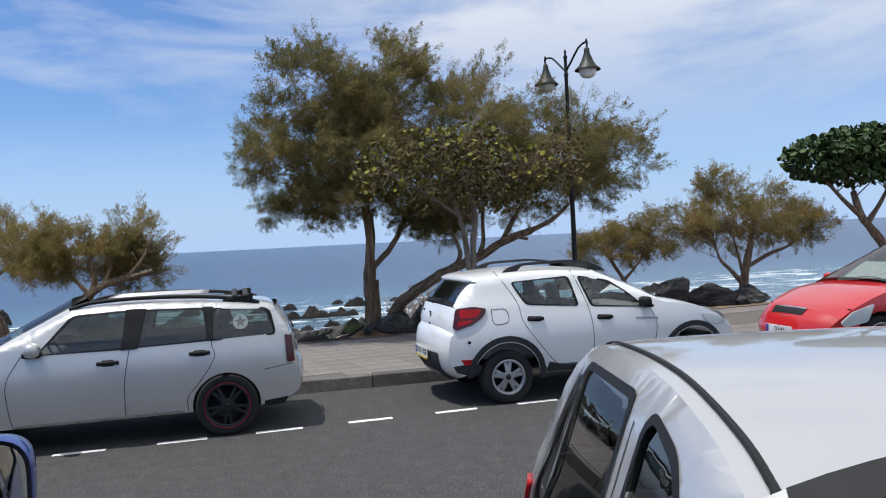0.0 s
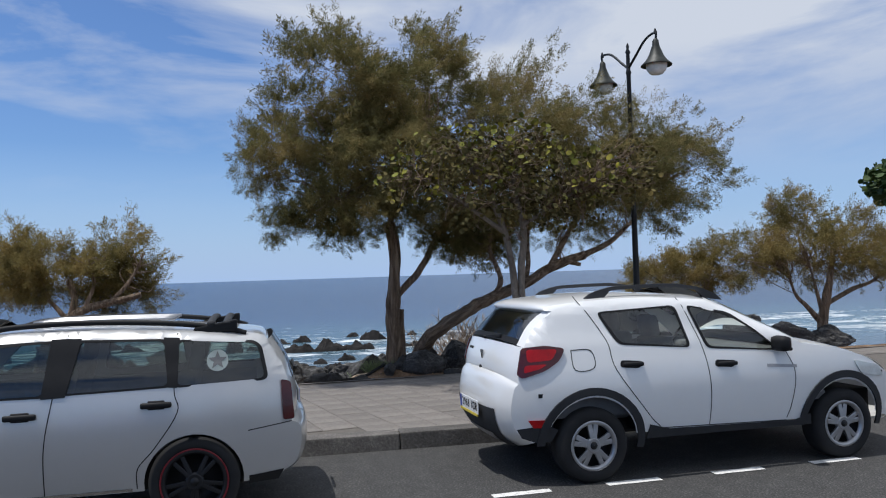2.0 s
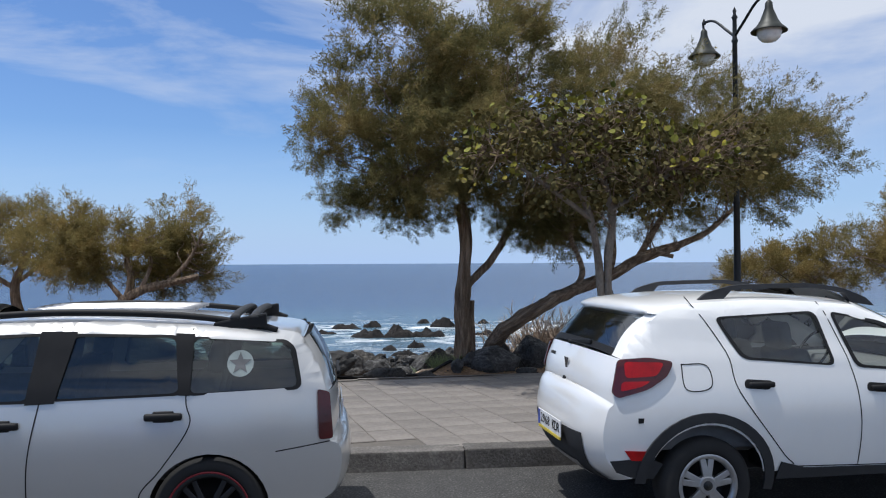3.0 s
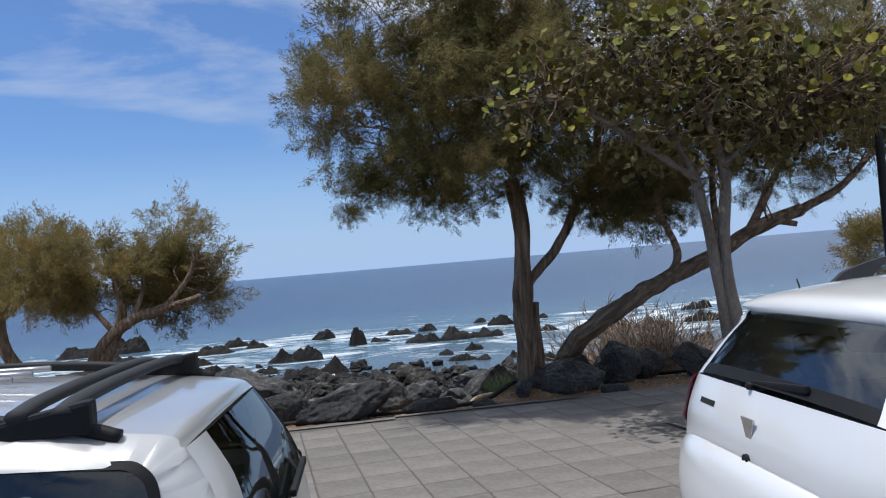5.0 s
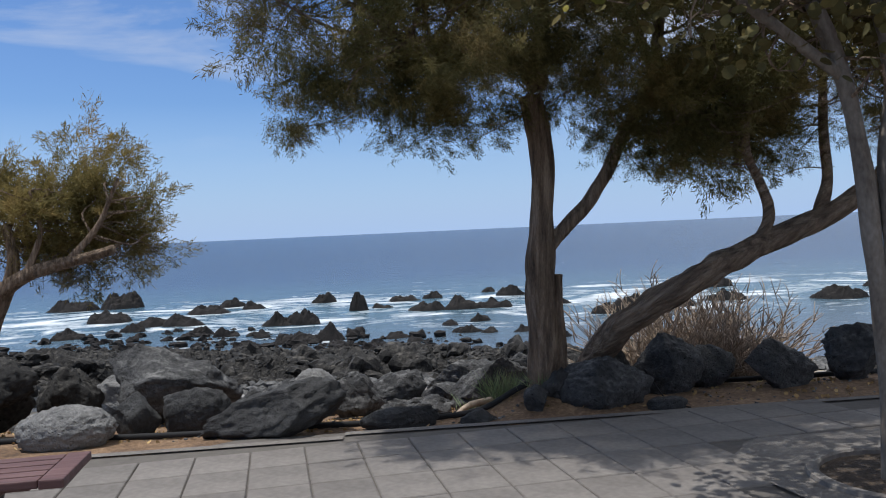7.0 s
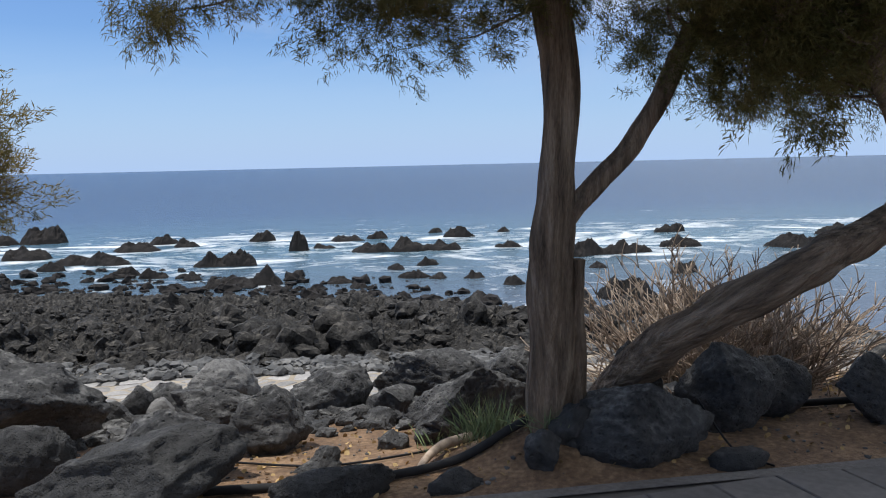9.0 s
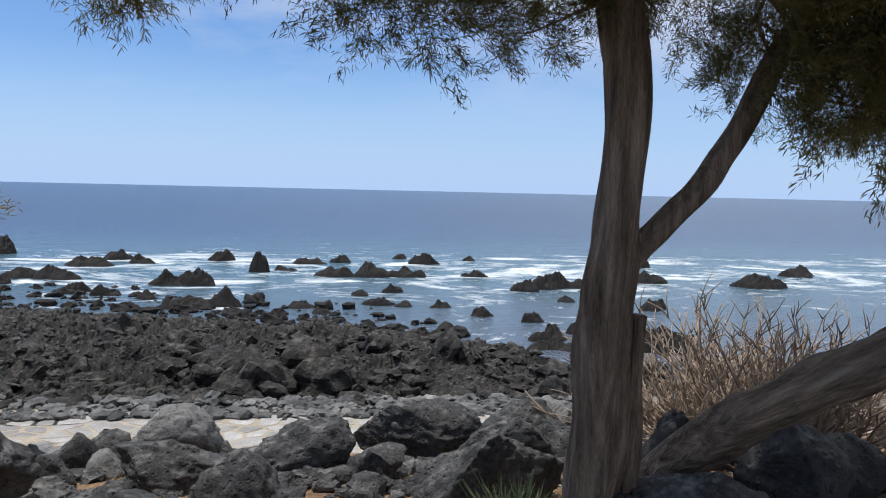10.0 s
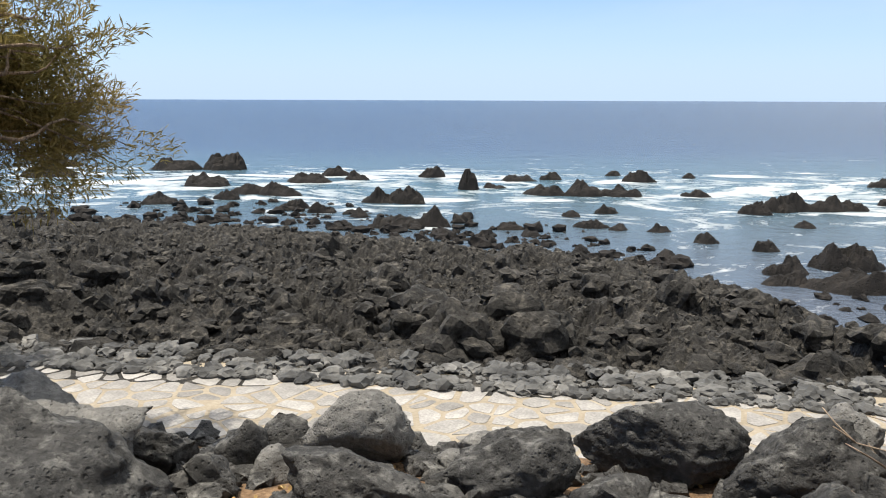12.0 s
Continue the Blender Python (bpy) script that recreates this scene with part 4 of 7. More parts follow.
L2 = [(4.5, 7.4, 4.0, 0.85, 0.8, 0.55), (2.1, 7.2, 4.25, 1.15, 1.5, 0.95), (3.45, 7.5, 3.8, 1.15, 1.1, 0.85), (4.75, 7.5, 3.45, 0.95, 1.0, 0.75), (1.3, 7.0, 3.5, 0.95, 1.7, 1.0), (3.3, 7.4, 2.85, 1.1, 0.9, 0.45),
      (1.35, 7.6, 2.35, 0.55, 0.55, 0.5), (4.4, 7.4, 2.75, 0.7, 0.7, 0.45), (2.3, 6.6, 3.1, 0.9, 1.3, 0.6), (3.4, 6.4, 3.4, 0.9, 1.0, 0.6)]
c2 = crown(t2, L2, 3800, 76, 8, SPRIG, 0.15, 0.058, 0.0042)
f3 = crown(t2, [(0.8, 7.25, 2.2, 0.34, 0.28, 0.26), (1.15, 7.3, 2.25, 0.36, 0.3, 0.28)], 300, 120, 28, SPRIG, 0.12, 0.045, 0.0022)
f2 = crown(t2, [(1.35, 7.55, 2.3, 0.5, 0.5, 0.42), (1.9, 7.4, 2.35, 0.6, 0.5, 0.4), (2.6, 7.2, 2.4, 0.7, 0.5, 0.4), (3.2, 7.2, 2.6, 0.6, 0.5, 0.35)], 700, 120, 18, SPRIG, 0.12, 0.04, 0.0017)
twigs(t2, b2[34:], c2, 9, BARK, 190)
twigs(t2, b2[34:], f2, 19, BARK, 40, 0.008)
twigs(t2, b2[34:], f3, 29, BARK, 26, 0.008)


def low_tamarisk(label, rows, lobes, clusters, seed, count):
    t = tree("low_tamarisk_tree", label, 0, 0)
    b = limbs(t, rows, BARK, seed)
    c = crown(t, lobes, int(clusters * 1.5), 56, seed, SPRIG_GREEN, 0.17, 0.075, 0.0052, (0.15, 0, 0.1))
    twigs(t, b[6:], c, seed + 1, BARK, count)
    return t


low_tamarisk("low spreading tamarisk with twin leaning trunks", (
    ("trunk", ((-6.58, 9.95, -0.7), (-6.45, 9.95, 0.32), (-6.22, 9.95, 0.82), (-5.81, 9.86, 1.15), (-5.27, 9.86, 1.32), (-4.72, 9.77, 1.45)), 0.12, 0.05),
    ("trunk", ((-6.36, 10.04, -0.7), (-6.27, 10.04, 0.41), (-6.04, 9.95, 0.91), (-5.9, 9.95, 1.32), (-5.99, 10.04, 1.77)), 0.1, 0.05),
    ("limb", ((-6.04, 9.95, 1.05), (-6.36, 10.04, 1.41), (-6.72, 10.04, 1.77)), 0.05, 0.02),
    ("limb", ((-5.27, 9.86, 1.32), (-4.9, 9.86, 1.73), (-4.63, 9.77, 2.23)), 0.045, 0.015),
    ("limb", ((-5.72, 9.86, 1.18), (-5.54, 9.86, 1.68), (-5.63, 9.86, 2.13)), 0.045, 0.015)),
    [(-6.28, 10.04, 1.95, 0.86, 0.82, 0.5), (-5.6, 10.5, 1.89, 0.89, 0.73, 0.52), (-7.01, 10.04, 1.91, 0.63, 0.73, 0.45), (-5.01, 10.77, 1.45, 0.53, 0.45, 0.41), (-5.38, 10.68, 1.41, 0.54, 0.45, 0.29), (-5.2, 10.59, 2.27, 0.45, 0.45, 0.45), (-6.83, 10.04, 2.41, 0.18, 0.27, 0.32), (-4.92, 9.73, 2.59, 0.13, 0.13, 0.23)], 1150, 40, 110)
low_tamarisk("low spreading tamarisk with one curved trunk", (
    ("trunk", ((-8.15, 12.0, -0.6), (-8.3, 12.0, 0.3), (-8.55, 12.0, 0.8), (-8.6, 12.0, 1.3), (-8.4, 12.0, 1.8)), 0.13, 0.06),
    ("limb", ((-8.6, 12.0, 1.2), (-9.1, 12.0, 1.5), (-9.7, 12.0, 1.7)), 0.06, 0.02),
    ("limb", ((-8.58, 12.0, 1.3), (-8.1, 12.0, 1.7), (-7.8, 12.0, 2.1)), 0.05, 0.02)),
    [(-9.3, 12.0, 2.1, 0.9, 0.9, 0.6), (-8.2, 12.0, 2.2, 0.9, 0.9, 0.6), (-10.0, 12.0, 1.9, 0.6, 0.7, 0.5), (-7.6, 12, 1.8, 0.5, 0.6, 0.4)], 800, 50, 70)
low_tamarisk("low tamarisk with many crooked stems beside boulders", (
    ("trunk", ((9.0, 9.0, -0.4), (8.98, 9.0, 0.3), (9.05, 9.0, 0.75), (9.2, 9.0, 1.3), (9.3, 9.0, 1.9)), 0.13, 0.05),
    ("limb", ((8.98, 9.0, 0.35), (8.6, 9.0, 0.75), (8.35, 9.0, 1.0), (8.2, 9.0, 1.5)), 0.06, 0.02),
    ("limb", ((9.05, 9.0, 0.75), (9.7, 9.0, 1.05), (10.3, 9.0, 1.25), (10.9, 9.0, 1.75)), 0.06, 0.02),
    ("limb", ((9.0, 9.0, 0.5), (8.85, 9.0, 1.1), (8.7, 9.0, 1.7)), 0.05, 0.02)),
    [(8.6, 9.0, 2.1, 1.2, 1.0, 0.7), (7.2, 9.0, 1.75, 0.9, 0.8, 0.5), (9.9, 9.0, 1.9, 0.9, 0.9, 0.6), (10.8, 9.0, 1.7, 0.5, 0.6, 0.4), (8.2, 9.0, 2.85, 0.4, 0.4, 0.3)], 1150, 60, 120)
low_tamarisk("small wind-bent tamarisk near the lamp post", (
    ("trunk", ((6.1, 9.4, -0.3), (6.05, 9.4, 0.5), (5.8, 9.4, 0.95), (5.6, 9.4, 1.3)), 0.07, 0.03),
    ("limb", ((6.0, 9.4, 0.6), (6.4, 9.4, 1.0), (6.7, 9.4, 1.4)), 0.04, 0.015)),
    [(5.8, 9.4, 1.5, 0.6, 0.6, 0.38), (6.6, 9.4, 1.55, 0.5, 0.5, 0.38), (5.1, 9.4, 1.35, 0.35, 0.4, 0.28)], 420, 70, 50)


# ---- sea grapes ----
def discs(parent, centres, seed, radius, mat, name="leaf_crown"):
    """Round stiff leaves, slightly cupped."""
    rnd = np.random.default_rng(seed)
    n, k = len(centres), 7
    nrm = rnd.normal(size=(n, 3)) + np.array((0, -0.25, 0.7))
    nrm /= np.linalg.norm(nrm, axis=1, keepdims=True)
    a = np.cross(nrm, rnd.normal(size=(n, 3)))
    a /= np.linalg.norm(a, axis=1, keepdims=True)
    b = np.cross(nrm, a)
    r = radius * rnd.uniform(0.55, 1.2, (n, 1))
    ring = [centres + nrm * r * 0.18 * abs(math.cos(w)) + a * r * math.cos(w) + b * r * 0.88 * math.sin(w) for w in (2 * math.pi * i / k for i in range(k))]
    v = np.stack([centres] + ring, 1).reshape(-1, 3)
    faces = [(i * (k + 1), i * (k + 1) + 1 + j, i * (k + 1) + 1 + (j + 1) % k) for i in range(n) for j in range(k)]
    return mesh_object(name, v, faces, mat, parent)


def lobe_points(lobes, n, seed, lo=0.35):
    rnd = np.random.default_rng(seed)
    vol = np.array([l[3] * l[4] * l[5] for l in lobes])
    L = np.array(lobes)[rnd.choice(len(lobes), n, p=vol / vol.sum())]
    u = rnd.normal(size=(n, 3))
    u /= np.linalg.norm(u, axis=1, keepdims=True)
    return L[:, :3] + u * L[:, 3:6] * rnd.uniform(lo, 1.0, (n, 1)) ** 0.6


sg = tree("sea_grape_tree", "sparse sea grape with two pale trunks in a round planter", 0, 0)
bs = limbs(sg, (
    ("trunk", ((1.0, 4.82, -0.02), (1.02, 4.84, 0.6), (0.97, 4.86, 1.2), (0.93, 4.88, 1.7), (0.85, 4.9, 2.2), (0.7, 4.9, 2.6)), 0.062, 0.04),
    ("trunk", ((1.06, 4.76, -0.02), (1.1, 4.78, 0.6), (1.05, 4.82, 1.2), (1.06, 4.86, 1.7), (1.12, 4.9, 2.2), (1.0, 4.9, 2.8)), 0.062, 0.04),
    ("limb", ((0.85, 4.9, 2.2), (0.4, 4.8, 2.5), (0.0, 4.7, 2.75), (-0.5, 4.7, 3.0)), 0.035, 0.012),
    ("limb", ((1.1, 4.9, 2.3), (1.6, 4.8, 2.6), (2.1, 4.8, 2.9)), 0.035, 0.012),
    ("limb", ((1.0, 4.9, 2.7), (1.0, 5.0, 3.1), (0.8, 5.1, 3.5)), 0.035, 0.012),
    ("limb", ((0.7, 4.9, 2.6), (0.4, 4.9, 3.1), (0.2, 5.0, 3.5)), 0.03, 0.012)), BARK_PALE, 80)
LS = [(0.1, 4.9, 3.15, 1.0, 0.9, 0.5), (1.0, 5.0, 3.3, 0.9, 0.9, 0.5), (1.9, 4.9, 2.95, 0.75, 0.8, 0.4), (-0.55, 4.7, 2.85, 0.5, 0.6, 0.35), (0.8, 4.8, 2.6, 1.2, 0.8, 0.45), (2.45, 5.0, 2.95, 0.8, 0.8, 0.5), (1.65, 5.0, 2.5, 0.8, 0.7, 0.36), (2.9, 5.3, 3.25, 0.6, 0.7, 0.5), (1.3, 5.2, 2.9, 1.0, 0.8, 0.5)]
discs(sg, lobe_points(LS, 3900, 81, 0.1), 82, 0.038, LEAF_DULL)
discs(sg, lobe_points([(x, y - 0.1, z + 0.05, a, b, c) for x, y, z, a, b, c in LS[:4]], 480, 85, 0.7), 86, 0.045, LEAF, "yellow_leaf_crown")
twigs(sg, bs[8:], lobe_points(LS, 400, 83), 84, BARK, 620, 0.008)

sg2 = tree("sea_grape_tree", "dense deep-green sea grape with a leaning trunk", 0, 0)
bs2 = limbs(sg2, (
    ("trunk", ((13.9, 9.0, -0.2), (13.4, 9.0, 0.6), (12.8, 9.0, 1.4), (12.4, 9.0, 1.9), (12.2, 9.0, 2.5)), 0.13, 0.07),
    ("limb", ((12.5, 9.0, 1.8), (12.0, 9.0, 2.2), (11.4, 9.0, 2.8)), 0.07, 0.03),
    ("limb", ((12.6, 9.0, 1.7), (13.0, 9.0, 2.2), (13.4, 9.0, 2.8)), 0.07, 0.03)), BARK, 90)
LS2 = [(11.4, 9.0, 3.35, 1.1, 1.0, 0.6), (12.6, 9.0, 3.6, 1.3, 1.1, 0.6), (13.8, 9.0, 3.4, 1.2, 1.0, 0.6), (12.2, 9.0, 3.0, 1.0, 0.8, 0.4)]
discs(sg2, lobe_points(LS2, 4200, 91, 0.5), 92, 0.085, LEAF_DEEP)
twigs(sg2, bs2[6:], lobe_points(LS2, 200, 93), 94, BARK, 60, 0.016)

# the leafless bush behind the leaning trunk
bush = tagged(new("dry_bush"), "leafless bush of tangled pale dry twigs", "bush")
rb = random.Random(5)
for k in range(560):
    if k % 35 == 0:
        bm = bmesh.new()
    a, el = rb.uniform(0, 6.28), rb.uniform(0.15, 1.25)
    s = Vector((1.62 + rb.uniform(-0.6, 0.6), 9.45 + rb.uniform(-0.3, 0.3), -0.4))
    ln = rb.uniform(0.55, 1.3)
    d = Vector((math.cos(a) * math.cos(el) * 1.15, math.sin(a) * math.cos(el) * 0.8, math.sin(el) * 0.9))
    p, line, r = s, [s], rb.uniform(0.009, 0.017)
    for j in range(4):
        d = (d + Vector((rb.uniform(-1, 1), rb.uniform(-1, 1), rb.uniform(-0.6, 0.9))) * 0.42).normalized()
        p = p + d * ln / 4
        line.append(p)
    tube(bm, line, r, 0.004, 5, step=3)
    for j in (2, 3, 4):
        for q in range(2):
            e = line[j] + (d + Vector((rb.uniform(-1, 1), rb.uniform(-1, 1), rb.uniform(-0.3, 1))) * 0.9).normalized() * rb.uniform(0.1, 0.24)
            tube(bm, (line[j], line[j].lerp(e, 0.5) + Vector((rb.uniform(-1, 1), rb.uniform(-1, 1), 0.5)) * 0.02, e), 0.006, 0.003, 4, step=2)
    if k % 35 == 34:
        part("branch", bm, TWIG, bush, smooth=True)

# grass tufts at the foot of the trunk
for x, y, n, h in ((-0.75, 7.5, 220, 0.26), (-0.45, 7.3, 60, 0.16), (0.05, 7.75, 90, 0.22), (-0.6, 7.95, 60, 0.2), (-0.95, 7.75, 50, 0.16), (0.6, 7.75, 40, 0.14)):
    rg = np.random.default_rng(int(n + 10 * h))
    base = np.column_stack((rg.normal(x, 0.07, n), rg.normal(y, 0.06, n), np.full(n, soil_z(x, y) - 0.01)))
    tip = base + np.column_stack((rg.normal(0, 0.09, n), rg.normal(0, 0.08, n), rg.uniform(0.4, 1.1, n) * h))
    g = strips("grass_tuft", base, tip, 0.0035, GRASS, None, 0.15, rg)
    tagged(g, "tuft of thin green and yellow grass by the trunk", "grass", kind="stuff")
rg = np.random.default_rng(44)
pts = [on_soil(random.Random(k)) for k in range(1900)]
c = np.array(pts) + np.array((0, 0, 0.008))
dry = discs(None, c, 45, 0.02, DRY_LEAF, "fallen_leaves")
tagged(dry, "small dry fallen leaves on the soil", "leaves", kind="stuff")


# ---- pipe, wire, driftwood ----
def line_thing(name, label, category, pts, r0, r1, mat, rough=0.0):
    bm = bmesh.new()
    tube(bm, [(x, y, soil_z(x, y) + dz) for x, y, dz in pts], r0, r1, 10, rough, 3, 8)
    return tagged(part(name, bm, mat, smooth=True), label, category)


line_thing("water_pipe", "black plastic water pipe lying on the soil", "pipe", ((-5.0, 7.25, 0.03), (-3.4, 7.15, 0.03), (-2.3, 7.16, 0.03), (-1.58, 7.14, 0.03), (-0.98, 7.3, 0.035), (-0.6, 7.36, 0.04), (-0.25, 7.5, 0.05), (0.1, 7.75, 0.03), (0.5, 7.95, 0.03), (1.5, 7.9, 0.03), (3.0, 8.1, 0.03)), 0.024, 0.024, RUBBER)
line_thing("wire", "thin dark wire lying on the soil", "wire", ((-2.2, 7.85, 0.02), (-1.85, 7.6, 0.015), (-1.6, 7.55, 0.012), (-1.2, 7.72, 0.015), (-0.95, 7.85, 0.02), (-0.7, 7.95, 0.02)), 0.007, 0.007, BLACK)
line_thing("wire", "thin dark wire lying beside the boulder", "wire", ((0.42, 7.3, 0.25), (0.55, 7.15, 0.03), (0.62, 7.0, 0.012), (0.66, 6.9, 0.012)), 0.006, 0.006, BLACK)
line_thing("driftwood", "pale bleached bent driftwood branch on the soil", "driftwood", ((-1.16, 7.26, 0.015), (-1.1, 7.42, 0.05), (-0.98, 7.6, 0.06), (-0.8, 7.74, 0.04)), 0.018, 0.03, TWIG, 0.2)

# ---- lamp post ----
lamp = tagged(new("street_lamp"), "black iron street lamp with two bell shades", "street lamp")
PX, PY = 3.58, 6.5
bm = bmesh.new()
z0 = pave_z(PY) - 0.01
lathe(bm, ((0.13, z0), (0.13, z0 + 0.15), (0.09, z0 + 0.25), (0.085, z0 + 0.8), (0.055, z0 + 0.9), (0.045, 2.5), (0.055, 2.52), (0.042, 2.56), (0.036, 4.9), (0.05, 4.93), (0.034, 4.97), (0.03, 5.25), (0.045, 5.28), (0.02, 5.33), (0.028, 5.38), (0.004, 5.44)), 16, Matrix.Translation((PX, PY, 0)))
part("pole", bm, IRON, lamp, smooth=True)
for sx, sy in ((0.14, -0.72), (-0.14, 0.72)):
    q = Vector((PX + sx, PY + sy, 0))
    bm = bmesh.new()
    tube(bm, ((PX, PY, 5.0), (PX + sx * 0.25, PY + sy * 0.25, 5.14), (PX + sx * 0.65, PY + sy * 0.65, 5.36), (q.x, q.y, 5.4), (q.x, q.y, 5.27)), 0.022, 0.018, 10)
    lathe(bm, ((0.03, 5.38), (0.03, 5.41), (0.008, 5.47)), 10, Matrix.Translation(q))
    arm = part("arm", bm, IRON, lamp, smooth=True)
    bm = bmesh.new()
    lathe(bm, ((0.03, 5.3), (0.05, 5.27), (0.055, 5.2), (0.085, 5.12), (0.12, 5.03), (0.17, 4.95), (0.245, 4.88), (0.245, 4.865), (0.15, 4.94)), 28, Matrix.Translation(q))
    shade = part("shade", bm, COPPER, lamp, "dark green-black metal bell", smooth=True)
    bm = bmesh.new()
    lathe(bm, ((0.16, 4.92), (0.17, 4.87), (0.15, 4.79), (0.1, 4.735), (0.02, 4.715), (0.001, 4.714)), 24, Matrix.Translation(q))
    part("globe", bm, FROST, lamp, "pale glass globe", smooth=True)

# ---- bench ----
bench = tagged(new("bench"), "backless bench of worn dark red slats on iron feet", "bench")
zb = pave_z(4.2)
bench.matrix_world = pose(-3.74, 4.2, zb, 0, 0, 7)
for k in range(5):
    bm = bmesh.new()
    box(bm, (1.38, 0.072, 0.035), Matrix.Translation((0, -0.172 + 0.086 * k, 0.435)), 0.006)
    part("slat", bm, BENCH_WOOD, bench)
for sx in (-1, 1):
    bm = bmesh.new()
    box(bm, (0.1, 0.44, 0.04), Matrix.Translation((sx * 0.745, 0, 0.435)), 0.008)
    part("end_board", bm, BENCH_WOOD, bench)
    bm = bmesh.new()
    box(bm, (0.16, 0.42, 0.055), Matrix.Translation((sx * 0.42, 0, 0.385)), 0.008)
    part("beam", bm, BENCH_WOOD, bench)
    bm = bmesh.new()
    lathe(bm, ((0.15, 0.0), (0.15, 0.02), (0.1, 0.04), (0.085, 0.1), (0.062, 0.32), (0.07, 0.36)), 20, Matrix.Translation((sx * 0.42, 0, 0)))
    part("foot", bm, IRON, bench, "dark iron pedestal", smooth=True)
bm = bmesh.new()
box(bm, (1.2, 0.05, 0.05), Matrix.Translation((0, 0, 0.385)), 0.006)
part("beam", bm, BENCH_WOOD, bench)

# ---- planter ring ----
planter = tagged(new("planter"), "round tree pit with a concrete rim set in the pavement", "planter")
PC = (1.13, 4.86)
bm = bmesh.new()
zp = pave_z(PC[1])
lathe(bm, ((0.52, zp - 0.05), (0.52, zp + 0.012), (0.515, zp + 0.03), (0.46, zp + 0.032), (0.45, zp + 0.02), (0.45, zp - 0.05)), 48, Matrix.Translation((*PC, 0)))
part("rim", bm, CONCRETE, planter, smooth=False)
bm = bmesh.new()
lathe(bm, ((0.448, zp - 0.004), (0.3, zp + 0.006), (0.15, zp + 0.012), (0.001, zp + 0.012)), 36, Matrix.Translation((*PC, 0)))
part("earth", bm, EARTH, planter, "dark earth with leaf litter")


# ---- cars ----
def rotated(p, axis, deg):
    return Matrix.Rotation(radians(deg), 4, axis) @ p


class Body:
    """The surfaces of one car: x forward from the rear axle, z up from the road, y to its left."""

    def __init__(self, root, width, panels, sill, axles, radius, belt, k=0.16, tumble=0.3, shoulder=(0.05, 0.1)):
        self.root, self.w, self.sill, self.axles, self.r, self.belt, self.k, self.tumble, self.shoulder = root, width, sill, axles, radius, belt, k, tumble, shoulder
        self.panels = {n: [(p.x, p.z) for p in curve_points([(x, 0, z) for x, z in pts], 7)] if len(pts) > 2 else pts for n, pts in panels}
        line = [p for n, q in panels for p in self.panels[n]]
        self.x0, self.x1 = min(p[0] for p in line), max(p[0] for p in line)
        self.line = line
        self.xs = np.linspace(self.x0, self.x1, 160)
        self.tops = np.zeros(160)
        for a, b in zip(line, line[1:]):
            lo, hi = min(a[0], b[0]), max(a[0], b[0])
            for i, x in enumerate(self.xs):
                if lo - 1e-3 <= x <= hi + 1e-3:
                    t = (x - a[0]) / (b[0] - a[0]) if abs(b[0] - a[0]) > 1e-6 else 0.0
                    self.tops[i] = max(self.tops[i], a[1] + (b[1] - a[1]) * min(max(t, 0), 1))

    def half(self, x, z):
        s = abs((x - (self.x0 + self.x1) / 2) / ((self.x1 - self.x0) / 2))
        y = self.w / 2 * (1 - self.k * min(s, 1.05) ** 6)
        if z > self.belt:
            d = z - self.belt
            y -= d * self.tumble * min(1, 0.5 + d * 3)
            y -= 0.42 * (self.belt - 0.66) ** 2
        else:
            y -= 0.42 * (z - 0.66) ** 2
        into, deep = self.shoulder
        into *= float(smoothstep(self.belt, self.belt + 0.25, z))
        q = (z - float(np.interp(x, self.xs, self.tops)) + deep) / deep
        if q > 0:
            y -= into * (1 - math.sqrt(max(0.0, 1 - 0.97 * min(q, 1.0) ** 2)))
        return y

    def side_point(self, x, z, sign, off=0.0):
        return Vector((x, sign * (self.half(x, z) + off), z))

    def fill(self, bm, loops, sign, off, step=0.055):
        """A flat shape with holes in side view, laid on to the car's flank."""
        es = []
        for loop in loops:
            clean = [p for i, p in enumerate(loop) if i == 0 or math.dist(p, loop[i - 1]) > 1e-4]
            if math.dist(clean[0], clean[-1]) < 1e-4:
                clean.pop()
            vs = [bm.verts.new((x, 0, z)) for x, z in clean]
            es += [bm.edges.new((vs[i], vs[(i + 1) % len(vs)])) for i in range(len(vs))]
        bmesh.ops.triangle_fill(bm, use_beauty=True, use_dissolve=False, edges=es, normal=(0, 1, 0))
        xs, zs = [v.co.x for v in bm.verts], [v.co.z for v in bm.verts]
        for lo, hi, ax in ((min(xs), max(xs), 0), (min(zs), max(zs), 2)):
            n = int((hi - lo) / step)
            for i in range(1, n + 1):
                co = [0, 0, 0]
                co[ax] = lo + (hi - lo) * i / (n + 1)
                no = [0, 0, 0]
                no[ax] = 1
                bmesh.ops.bisect_plane(bm, geom=bm.verts[:] + bm.edges[:] + bm.faces[:], plane_co=co, plane_no=no)
        for v in bm.verts:
            v.co = self.side_point(v.co.x, v.co.z, sign, off)

    def patch(self, name, loop, mat, sign, off=0.004, thick=0.0, parent=None, label="", smooth=True):
        bm = bmesh.new()
        self.fill(bm, [loop], sign, off)
        if thick:
            r = bmesh.ops.extrude_face_region(bm, geom=bm.faces[:])
            for v in r["geom"]:
                if isinstance(v, bmesh.types.BMVert):
                    v.co.y += sign * thick
        return part(name, bm, mat, parent or self.root, label, smooth and not thick)

